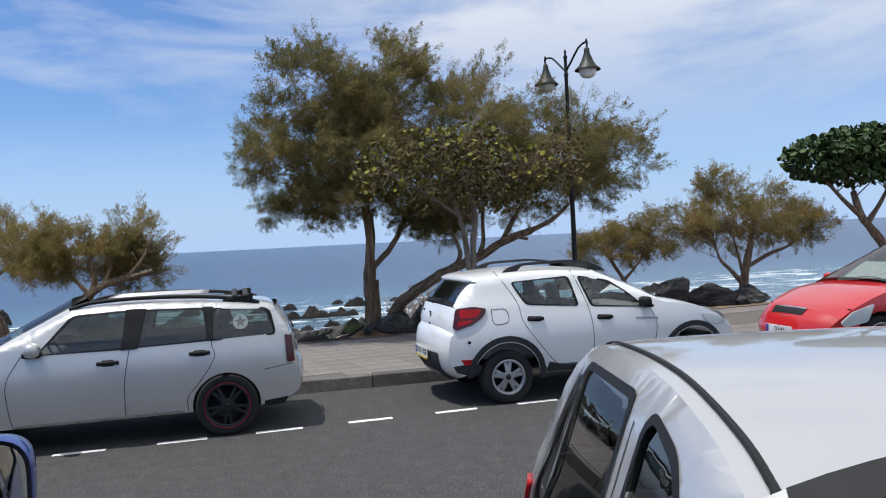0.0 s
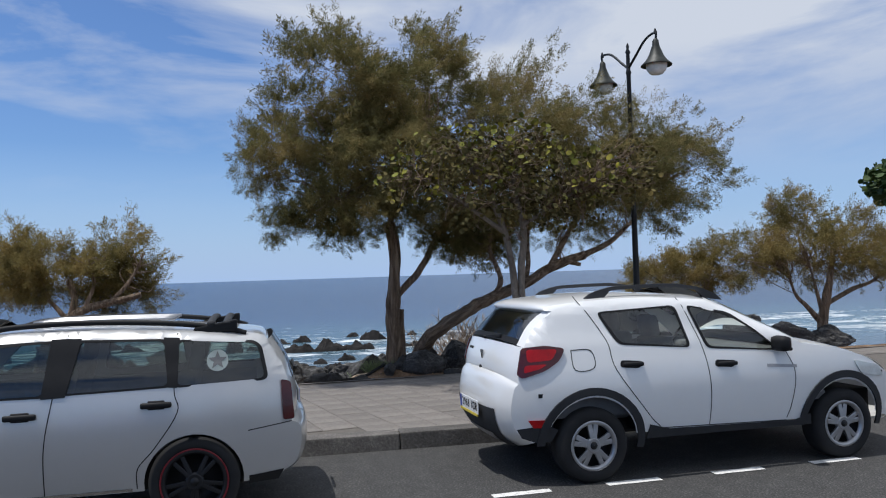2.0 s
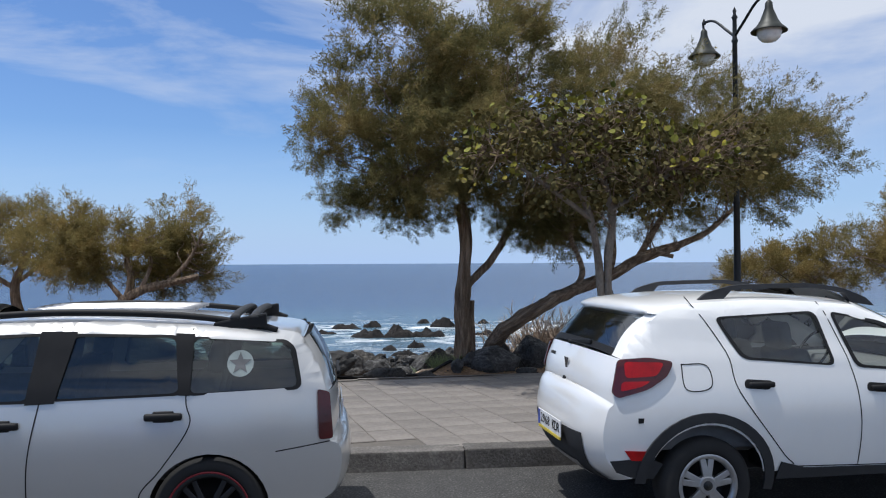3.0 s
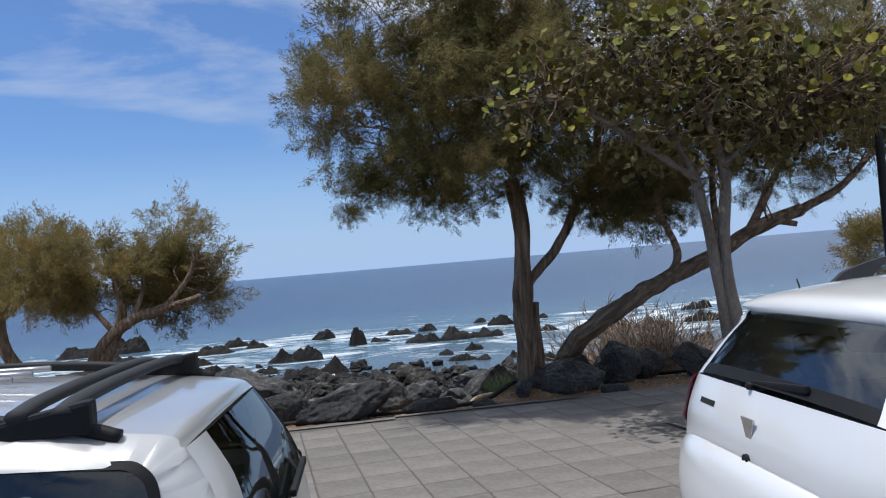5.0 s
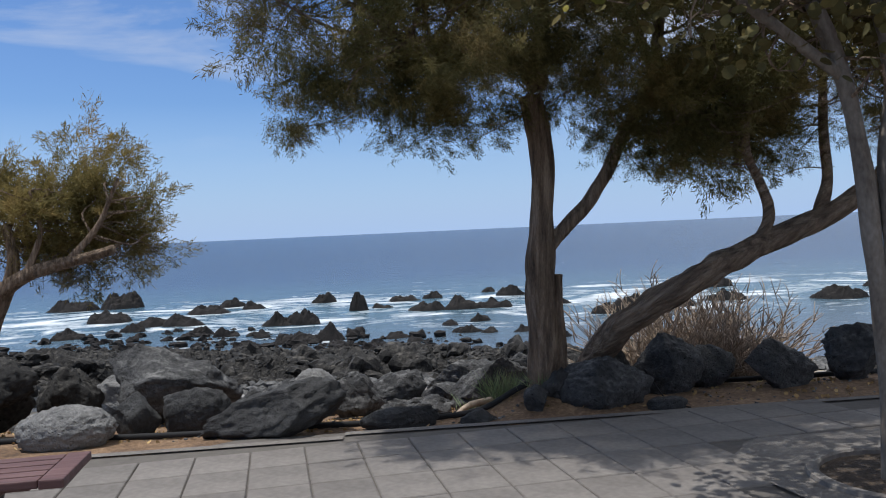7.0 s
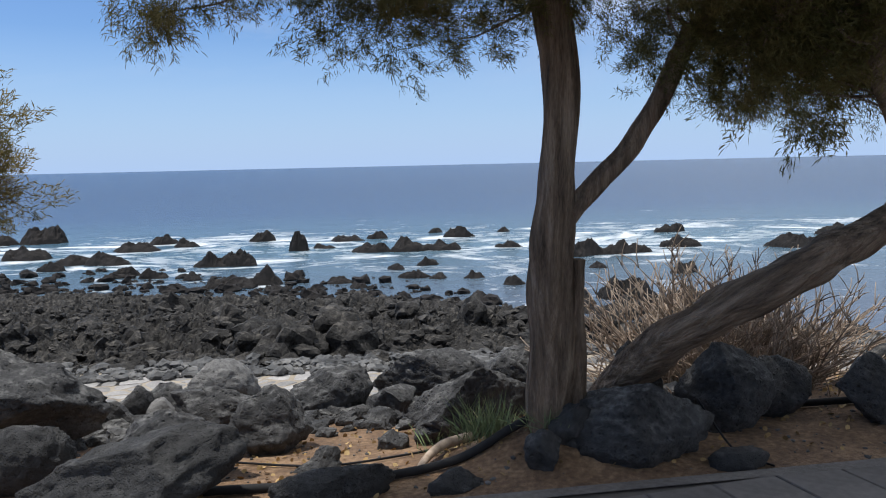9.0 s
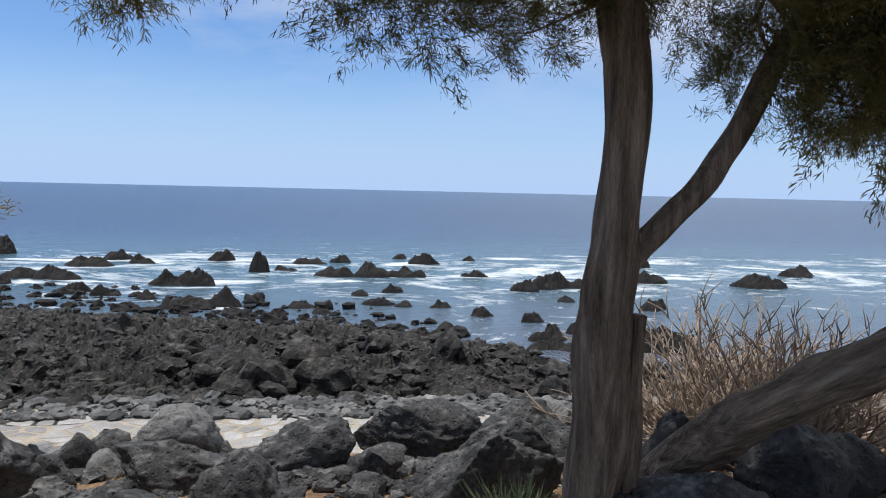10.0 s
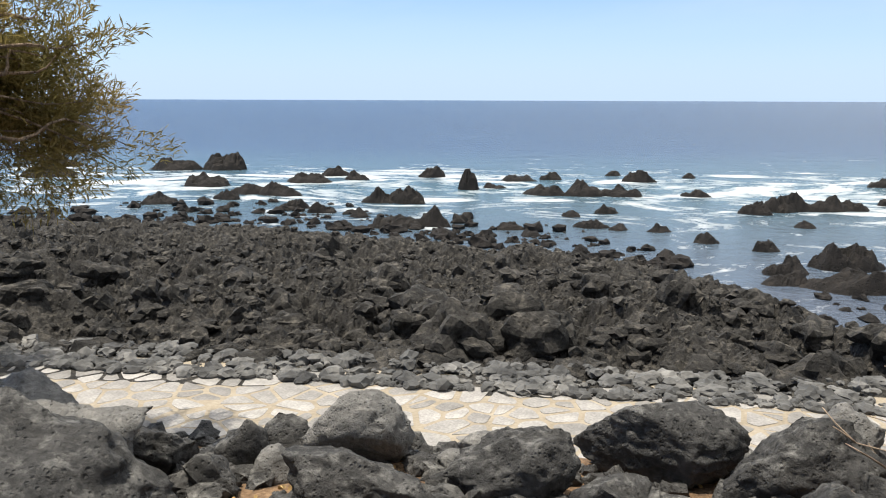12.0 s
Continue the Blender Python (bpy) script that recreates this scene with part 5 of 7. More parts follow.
    def ribbon(self, name, pts, width, mat, sign, off=0.002, parent=None):
        """A narrow line on the flank, such as a panel gap."""
        line = [(p.x, p.z) for p in curve_points([(x, 0, z) for x, z in pts], 6)] if len(pts) > 2 else [(pts[0][0] + (pts[1][0] - pts[0][0]) * i / 8, pts[0][1] + (pts[1][1] - pts[0][1]) * i / 8) for i in range(9)]
        bm, rows = bmesh.new(), []
        for i, (x, z) in enumerate(line):
            a, b = line[max(i - 1, 0)], line[min(i + 1, len(line) - 1)]
            d = math.hypot(b[0] - a[0], b[1] - a[1]) or 1
            nx, nz = -(b[1] - a[1]) / d * width / 2, (b[0] - a[0]) / d * width / 2
            rows.append([bm.verts.new(self.side_point(x + nx, z + nz, sign, off)), bm.verts.new(self.side_point(x - nx, z - nz, sign, off))])
        for a, b in zip(rows, rows[1:]):
            bm.faces.new((a[0], a[1], b[1], b[0]))
        return part(name, bm, mat, parent or self.root, smooth=True)

    def ring(self, name, loop, width, mat, sign, off=0.004, parent=None):
        """A band round a window."""
        cx, cz = sum(p[0] for p in loop) / len(loop), sum(p[1] for p in loop) / len(loop)
        bm, a, b = bmesh.new(), [], []
        for x, z in loop:
            d = math.hypot(x - cx, z - cz)
            q, k = 1 + width / d, 1 - 0.006 / d
            a.append(bm.verts.new(self.side_point(cx + (x - cx) * k, cz + (z - cz) * k, sign, off)))
            b.append(bm.verts.new(self.side_point(cx + (x - cx) * q, cz + (z - cz) * q, sign, off)))
        n = len(loop)
        for i in range(n):
            bm.faces.new((a[i], a[(i + 1) % n], b[(i + 1) % n], b[i]))
        return part(name, bm, mat, parent or self.root, smooth=True)

    def top_point(self, panel, i, s, crown, off=0.0):
        pts = self.panels[panel]
        x, z = pts[i]
        a, b = pts[max(i - 1, 0)], pts[min(i + 1, len(pts) - 1)]
        d = math.hypot(b[0] - a[0], b[1] - a[1]) or 1
        nx, nz = -(b[1] - a[1]) / d, (b[0] - a[0]) / d
        c = crown * (1 - abs(s) ** 3.2) + off
        return Vector((x + nx * c, s * self.half(x, z), z + nz * c))

    def strip(self, name, panel, mat, crown, s0=-1.0, s1=1.0, i0=0, i1=None, off=0.0, parent=None, label="", across=22, shadow=True):
        n = len(self.panels[panel])
        i1 = n - 1 if i1 is None else i1
        bm = bmesh.new()
        rows = [[bm.verts.new(self.top_point(panel, i, s0 + (s1 - s0) * k / across, crown, off)) for k in range(across + 1)] for i in range(i0, i1 + 1)]
        for a, b in zip(rows, rows[1:]):
            for k in range(across):
                bm.faces.new((a[k], a[k + 1], b[k + 1], b[k]))
        ob = part(name, bm, mat, parent or self.root, label, True)
        ob.visible_shadow = shadow
        return ob


def rounded(loop, r=0.05, n=4):
    """The loop with its corners rounded off."""
    out = []
    m = len(loop)
    for i in range(m):
        a, p, b = Vector(loop[i - 1]), Vector(loop[i]), Vector(loop[(i + 1) % m])
        q = min(r, (a - p).length * 0.45, (b - p).length * 0.45)
        s, e = p + (a - p).normalized() * q, p + (b - p).normalized() * q
        for k in range(n + 1):
            t = k / n
            out.append(tuple(s * (1 - t) ** 2 + p * 2 * t * (1 - t) + e * t * t))
    return out


def wheel(car, x, y, r, sign, rim_mat, spoke_w, ring=None, rim_r=0.215):
    w = new("wheel")
    w.parent = car
    w.matrix_local = pose(x, y, r, 90 if sign < 0 else -90, 0, 0)
    bm = bmesh.new()
    lathe(bm, ((rim_r - 0.01, -0.09), (rim_r + 0.03, -0.1), (r - 0.025, -0.098), (r, -0.075), (r, 0.07), (r - 0.025, 0.098), (rim_r + 0.03, 0.102), (rim_r, 0.09), (rim_r - 0.008, 0.06)), 48)
    part("tyre", bm, RUBBER, w, smooth=True)
    bm = bmesh.new()
    lathe(bm, ((rim_r + 0.002, 0.094), (rim_r - 0.014, 0.097), (rim_r - 0.022, 0.08), (rim_r - 0.03, 0.0), (0.1, -0.02), (0.001, -0.02)), 40)
    part("barrel", bm, DARK_ALLOY, w, smooth=True)
    bm = bmesh.new()
    lathe(bm, ((rim_r + 0.004, 0.096), (rim_r - 0.008, 0.101), (rim_r - 0.022, 0.094), (rim_r - 0.03, 0.07)), 40)
    part("rim_lip", bm, rim_mat, w, smooth=True)
    for k in range(5):
        bm = bmesh.new()
        a = 2 * math.pi * k / 5 + 0.3
        for v in (-1, 1):
            t = a + v * 0.17
            m = Matrix.Rotation(t, 4, "Z") @ Matrix.Translation((rim_r * 0.56, 0, 0.07)) @ Matrix.Rotation(radians(4), 4, "Y")
            box(bm, (rim_r * 0.88, spoke_w, 0.025), m, 0.006)
        part("spoke", bm, rim_mat, w)
    bm = bmesh.new()
    lathe(bm, ((0.062, 0.05), (0.062, 0.082), (0.05, 0.09), (0.001, 0.09)), 20)
    part("hub", bm, rim_mat, w)
    bm = bmesh.new()
    lathe(bm, ((0.03, 0.09), (0.028, 0.096), (0.001, 0.097)), 16)
    part("hub_cap", bm, DARK_ALLOY, w, smooth=True)
    if ring:
        bm = bmesh.new()
        lathe(bm, ((rim_r + 0.012, 0.1), (rim_r + 0.01, 0.105), (rim_r + 0.004, 0.104), (rim_r, 0.096)), 48)
        part("ring", bm, ring, w, "thin red ring round the rim", True)
    return w


def seat(car, x, y, z, back=0.56, rest=True, w=0.46):
    s = new("seat")
    s.parent = car
    s.matrix_local = pose(x, y, z)
    bm = bmesh.new()
    box(bm, (0.46, w, 0.14), Matrix.Translation((0.18, 0, 0.07)), 0.04)
    part("cushion", bm, CABIN, s, smooth=True)
    bm = bmesh.new()
    box(bm, (0.12, w, back), Matrix.Translation((-0.08, 0, 0.1 + back / 2)) @ Matrix.Rotation(radians(-14), 4, "Y"), 0.045)
    part("backrest", bm, CABIN, s, smooth=True)
    if rest:
        bm = bmesh.new()
        box(bm, (0.09, 0.25, 0.19), Matrix.Translation((-0.19, 0, 0.18 + back)) @ Matrix.Rotation(radians(-10), 4, "Y"), 0.04)
        part("headrest", bm, CABIN, s, smooth=True)


def letters(parent, words, size, m, mat, name="lettering"):
    cu = bpy.data.curves.new(name, "FONT")
    cu.body, cu.size, cu.align_x, cu.align_y, cu.extrude = words, size, "CENTER", "CENTER", 0.0008
    ob = new(name, cu)
    dg = bpy.context.evaluated_depsgraph_get()
    me = bpy.data.meshes.new_from_object(ob.evaluated_get(dg))
    bpy.data.objects.remove(ob)
    bpy.data.curves.remove(cu)
    me.materials.clear()
    me.materials.append(mat)
    o = new(name, me)
    o.parent = parent
    o.matrix_local = m
    return o


def plate(car, m, words, yellow=False):
    p = new("number_plate")
    p.parent = car
    p.matrix_local = m
    bm = bmesh.new()
    box(bm, (0.52, 0.11, 0.008), None, 0.003)
    part("plate_sheet", bm, PLATE_WHITE, p)
    bm = bmesh.new()
    box(bm, (0.045, 0.104, 0.002), Matrix.Translation((-0.234, 0, 0.006)))
    part("band", bm, PLATE_BLUE, p, "blue band")
    for i, c in enumerate(words):
        if c != " ":
            letters(p, c, 0.092, Matrix.Translation((0.022 + (i - (len(words) - 1) / 2) * 0.055, 0, 0.006)), BLACK, "character")
    if yellow:
        bm = bmesh.new()
        box(bm, (0.5, 0.02, 0.01), Matrix.Translation((0, -0.066, 0.002)), 0.002)
        part("plate_frame", bm, PLATE_YELLOW, p, "yellow strip below the plate")


def blob(name, size, m, mat, parent, label="", bevel=0.4, smooth=True):
    bm = bmesh.new()
    box(bm, size, m, min(size) * bevel)
    return part(name, bm, mat, parent, label, smooth)


def make_car(name, label, m, width, panels, sill, axles, radius, belt, windows, paint_mat, glass, gap_lines, rim_mat, spoke_w=0.05, ring=None, arch=0.36, liner=CABIN, signs=(-1, 1), seats=True, crown=None, inset=(0.84, 0.93), rear_glass=None, taper=0.16, tumble=0.3, rim_r=0.215, shoulder=(0.05, 0.1)):
    car = tagged(new(name), label, "car")
    car.matrix_world = m
    crown = {**dict(rear_bumper=0.10, tailgate=0.075, rear_window=0.07, roof=0.05, windscreen=0.11, bonnet=0.05, front_bumper=0.16), **(crown or {})}
    b = Body(car, width, panels, sill, axles, radius, belt, taper, tumble, shoulder)
    # the flank's outline: over the top from tail to nose, then back along the sill and round the wheels
    low = []
    for ax in sorted(axles, reverse=True):
        low.append((ax + math.sqrt(max(arch ** 2 - (radius - sill) ** 2, 0.01)), sill))
        a0 = math.atan2(sill - radius, math.sqrt(max(arch ** 2 - (radius - sill) ** 2, 0.01)))
        low += [(ax + arch * math.cos(a0 + (math.pi - 2 * a0) * k / 18), radius + arch * math.sin(a0 + (math.pi - 2 * a0) * k / 18)) for k in range(1, 18)]
        low.append((ax - math.sqrt(max(arch ** 2 - (radius - sill) ** 2, 0.01)), sill))
    outline = list(b.line) + low
    holes = [rounded(w, 0.05) for w in windows]
    for sg_ in signs:
        bm = bmesh.new()
        b.fill(bm, [outline] + holes, sg_, 0.0)
        part("flank", bm, paint_mat, car, smooth=True)
        for h in holes:
            pane = b.patch("window", h, glass, sg_, -0.006)
            pane.visible_shadow = False
            b.ring("window_seal", h, 0.022, BLACK, sg_, 0.003)
        for g in gap_lines:
            b.ribbon("panel_gap", g, 0.007, SEAM, sg_, 0.0015)
        bm = bmesh.new()
        q = [bm.verts.new(b.side_point(x, z, sg_, -0.07)) for x, z in ((b.x0 + 0.3, 0.5), (b.axles[1] - 0.1, 0.5), (b.axles[1] - 0.35, belt - 0.03), (b.x0 + 0.3, belt - 0.03))]
        bm.faces.new(q)
        part("door_trim", bm, liner, car)
    for n, pts in panels:
        if n in ("rear_window", "windscreen"):
            s = inset[0] if n == "rear_window" else inset[1]
            b.strip(n, n, rear_glass if rear_glass and n == "rear_window" else glass, crown[n], -s, s, off=-0.004, shadow=False)
            for sg_ in (-1, 1):
                b.strip("pillar", n, paint_mat, crown[n], sg_ * s if sg_ > 0 else -1, 1 if sg_ > 0 else -s, across=6)
        else:
            b.strip(n, n, paint_mat, crown[n])
    b.strip("headliner", "roof", liner, crown["roof"], -0.93, 0.93, off=-0.03)
    # floor, cabin and wheels
    bm = bmesh.new()
    box(bm, (b.x1 - b.x0 - 0.35, width - 0.5, 0.22), Matrix.Translation(((b.x0 + b.x1) / 2, 0, sill + 0.07)), 0.03)
    box(bm, (axles[1] - axles[0] - 0.78, width - 0.14, 0.1), Matrix.Translation(((axles[0] + axles[1]) / 2, 0, sill + 0.05)), 0.02)
    part("underbody", bm, BLACK, car)
    for ax in axles:
        bm = bmesh.new()
        box(bm, (arch * 2.3, width - 0.12, 0.03), Matrix.Translation((ax, 0, radius + arch + 0.03)))
        part("wheel_housing", bm, BLACK, car)
    if seats:
        bm = bmesh.new()
        box(bm, (0.5, width - 0.22, 0.25), Matrix.Translation((axles[1] - 0.45, 0, belt - 0.18)), 0.05)
        part("dashboard", bm, CABIN, car, smooth=True)
        x = axles[1] - 1.35
        for y in (-0.36, 0.36):
            seat(car, x, y, 0.42)
        for y in (-0.42, 0.0, 0.42):
            seat(car, x - 0.85, y, 0.44, 0.5, y != 0, 0.42)
        bm = bmesh.new()
        lathe(bm, ((0.17, -0.012), (0.185, 0.0), (0.17, 0.012), (0.155, 0.0), (0.17, -0.012)), 24, Matrix.Translation((axles[1] - 0.78, 0.36, belt - 0.02)) @ Matrix.Rotation(radians(-62), 4, "Y"))
        part("steering_wheel", bm, BLACK, car, smooth=True)
    for ax in axles:
        for sg_ in (-1, 1):
            wheel(car, ax, sg_ * (width / 2 - 0.125), radius, sg_, rim_mat, spoke_w, ring, rim_r)
    return car, b


def roof_rail(car, b, x0, x1, y, z, lift, mat, r=0.018, foot=0.2):
    for sg_ in (-1, 1):
        bm = bmesh.new()
        n = 22
        rows = []
        for i in range(n + 1):
            t = i / n
            x = x0 + (x1 - x0) * t
            h = lift * min(1, t / foot, (1 - t) / foot) ** 0.5
            w = 0.02
            zb, zt = z(x), z(x) + h + 0.012
            thick = h if (t < foot * 0.8 or t > 1 - foot * 0.8) else 0.026
            rows.append([bm.verts.new((x, sg_ * y + d, q)) for d, q in ((-w, zt - thick - 0.004), (w, zt - thick - 0.004), (w * 0.7, zt), (-w * 0.7, zt))])
        for a, c in zip(rows, rows[1:]):
            for k in range(4):
                bm.faces.new((a[k], a[(k + 1) % 4], c[(k + 1) % 4], c[k]))
        bm.faces.new(rows[0])
        bm.faces.new(rows[-1])
        part("roof_rail", bm, mat, car)


# the white hatchback
WHITE_POSE = pose(0.03, 0.745, 0, 0, 0, 2.2)
white, wb = make_car("white_hatchback", "white raised hatchback with black arch cladding parked at the kerb", WHITE_POSE, 1.71,
    [("rear_bumper", [(-0.52, 0.33), (-0.64, 0.42), (-0.68, 0.58), (-0.655, 0.74), (-0.62, 0.79)]),
     ("tailgate", [(-0.62, 0.79), (-0.605, 0.92), (-0.555, 1.06)]),
     ("rear_window", [(-0.555, 1.06), (-0.45, 1.2), (-0.3, 1.33)]),
     ("roof", [(-0.3, 1.33), (-0.36, 1.345), (-0.28, 1.375), (0.1, 1.405), (0.55, 1.41), (1.06, 1.375)]),
     ("windscreen", [(1.06, 1.375), (1.45, 1.19), (1.86, 0.985)]),
     ("bonnet", [(1.86, 0.985), (2.2, 0.925), (2.5, 0.83), (2.72, 0.7)]),
     ("front_bumper", [(2.72, 0.7), (2.84, 0.56), (2.87, 0.42), (2.78, 0.3)])],
    0.36, (-0.05, 2.24), 0.29, 0.98,
    [[(0.075, 1.305), (0.215, 1.065), (0.81, 1.01), (0.735, 1.33)], [(0.87, 1.33), (0.985, 1.0), (1.63, 0.945), (1.42, 1.12), (1.22, 1.25)]],
    PAINT_WHITE, GLASS, [[(-0.1, 1.44), (0.1, 1.1), (0.16, 0.86), (0.42, 0.5), (0.52, 0.4)], [(0.8, 1.4), (0.93, 1.0), (0.97, 0.7), (0.96, 0.38)], [(1.68, 0.96), (1.76, 0.75), (1.72, 0.5), (1.68, 0.38)],
                         [(0.52, 0.385), (1.68, 0.36)], [(-0.2, 1.03), (-0.04, 1.02), (-0.025, 0.89), (-0.18, 0.88), (-0.2, 1.03)]], ALLOY, 0.04, arch=0.375, inset=(0.86, 0.93), crown=dict(roof=0.04), rear_glass=GLASS_REAR, rim_r=0.19)
for sg_ in (-1, 1):
    for ax in (-0.05, 2.24):
        loop = [(ax + 0.38 * math.cos(a), 0.3 + 0.38 * math.sin(a)) for a in (math.pi * k / 20 * 1.04 - 0.14 for k in range(21))] + [(ax + 0.44 * math.cos(a), 0.3 + 0.44 * math.sin(a)) for a in (math.pi * k / 20 * 1.04 - 0.14 for k in range(20, -1, -1))]
        wb.patch("arch_cladding", loop, CHARCOAL, sg_, 0.002, 0.014)
    wb.patch("sill_cladding", [(0.43, 0.42), (0.6, 0.375), (1.75, 0.355), (1.9, 0.4), (1.92, 0.31), (0.4, 0.31)], CHARCOAL, sg_, 0.002, 0.014)
    lamp = wb.patch("tail_lamp", rounded([(-0.25, 1.05), (-0.3, 0.96), (-0.42, 0.885), (-0.6, 0.83), (-0.63, 0.86), (-0.58, 1.06), (-0.4, 1.075)], 0.035), DARK_LENS, sg_, 0.002, 0.018, label="glossy red tail lamp with a dark surround")
    wb.patch("lamp_insert", rounded([(-0.31, 1.045), (-0.36, 0.965), (-0.55, 0.95), (-0.55, 1.05)], 0.03), RED_LENS, sg_, 0.022, parent=lamp)
    wb.patch("lamp_insert", rounded([(-0.4, 0.935), (-0.46, 0.9), (-0.585, 0.87), (-0.57, 0.93)], 0.02), RED_LENS, sg_, 0.022, parent=lamp)
    wb.patch("bumper_corner", [(-0.33, 0.43), (-0.42, 0.47), (-0.64, 0.44), (-0.6, 0.37), (-0.5, 0.335), (-0.38, 0.335)], CHARCOAL, sg_, 0.003)
    wb.patch("reflector", [(-0.56, 0.51), (-0.37, 0.51), (-0.41, 0.45), (-0.52, 0.45)], RED_LENS, sg_, 0.003, 0.006)
    for x, z in ((0.3, 0.9), (1.13, 0.86)):
        # flat dark patch painted as the shade in the hollow behind the handle
        wb.patch("handle_hollow_shade", rounded([(x - 0.1, z + 0.035), (x - 0.11, z - 0.02), (x + 0.06, z - 0.035), (x + 0.09, z + 0.02)], 0.03), SEAM, sg_, 0.0015)
        h = wb.side_point(x, z, sg_, 0.016)
        blob("door_handle", (0.17, 0.03, 0.035), Matrix.Translation(h), BLACK, white)
    h = wb.side_point(1.6, 1.0, sg_, 0.09)
    blob("door_mirror", (0.1, 0.17, 0.125), Matrix.Translation(h), BLACK, white)
    blob("mirror_stalk", (0.05, 0.12, 0.03), Matrix.Translation(wb.side_point(1.68, 0.95, sg_, 0.03)), BLACK, white)
    wb.patch("headlamp", rounded([(2.35, 0.82), (2.62, 0.76), (2.68, 0.66), (2.42, 0.7)], 0.03), CLEAR_LENS, sg_, 0.002, 0.01)
    wb.patch("lettering_bar", [(1.5, 0.835), (1.78, 0.815), (1.78, 0.79), (1.5, 0.81)], GREY_TEXT, sg_, 0.002)
roof_rail(white, wb, 0.02, 1.28, 0.56, lambda x: 1.4 + 0.02 * math.sin(x * 2) - max(0, x - 0.8) * 0.12, 0.085, CHARCOAL)
wb.strip("rear_cladding", "rear_bumper", CHARCOAL, 0.10, -0.72, 0.72, 0, 14, 0.006)
wb.strip("skid_plate", "rear_bumper", ALLOY, 0.10, -0.5, 0.5, 2, 7, 0.012)
wb.strip("glass_surround", "rear_window", BLACK, 0.07, -0.86, 0.86, 0, 2, 0.002)
plate(white, Matrix.Translation((-0.806, 0.0, 0.55)) @ Matrix(((0, 0, -1, 0), (-1, 0, 0, 0), (0, 1, 0, 0), (0, 0, 0, 1))), "2968 KDR", True)
RQ = Matrix(((0, 0, -1, 0), (-1, 0, 0, 0), (0, 1, 0, 0), (0, 0, 0, 1)))
bm = bmesh.new()
vs = [bm.verts.new((x, y, 0)) for x, y in ((-0.06, 0.045), (0.06, 0.045), (0.045, 0.01), (0.025, -0.05), (-0.025, -0.05), (-0.045, 0.01))]
bmesh.ops.extrude_face_region(bm, geom=[bm.faces.new(vs)])
for v in bm.verts[6:]:
    v.co.z += 0.012
badge = part("badge", bm, CHROME, white, "plain chrome shield badge")
badge.matrix_local = Matrix.Translation((-0.672, 0, 0.965)) @ RQ @ Matrix.Diagonal((0.8, 0.75, 0.7, 1))
bm = bmesh.new()
lathe(bm, ((0.022, 0.0), (0.022, 0.012), (0.014, 0.014), (0.001, 0.012)), 18, Matrix.Translation((-0.69, 0, 0.85)) @ RQ)
part("lock", bm, BLACK, white)
wb.strip("lettering_bar", "tailgate", SEAM, 0.075, 0.45, 0.68, 9, 10, 0.002)
bm = bmesh.new()
box(bm, (0.42, 0.03, 0.02), Matrix.Translation((-0.6, -0.08, 1.115)) @ RQ @ Matrix.Rotation(radians(5), 4, "Z"), 0.008)
lathe(bm, ((0.015, 0.0), (0.013, 0.014), (0.001, 0.018)), 18, Matrix.Translation((-0.625, 0.06, 1.1)) @ RQ)
part("rear_wiper", bm, BLACK, white)
for y in (-0.55, -0.25, 0.25, 0.55):
    bm = bmesh.new()
    lathe(bm, ((0.012, 0), (0.012, 0.004), (0.001, 0.005)), 12, Matrix.Translation((-0.745 + 0.08 * abs(y), y, 0.68)) @ RQ)
    part("parking_sensor", bm, BLACK, white)
bm = bmesh.new()
tube(bm, ((1.3, 0.3, 1.44), (1.2, 0.3, 1.52), (1.05, 0.3, 1.62)), 0.004, 0.002, 6)
part("aerial", bm, BLACK, white)

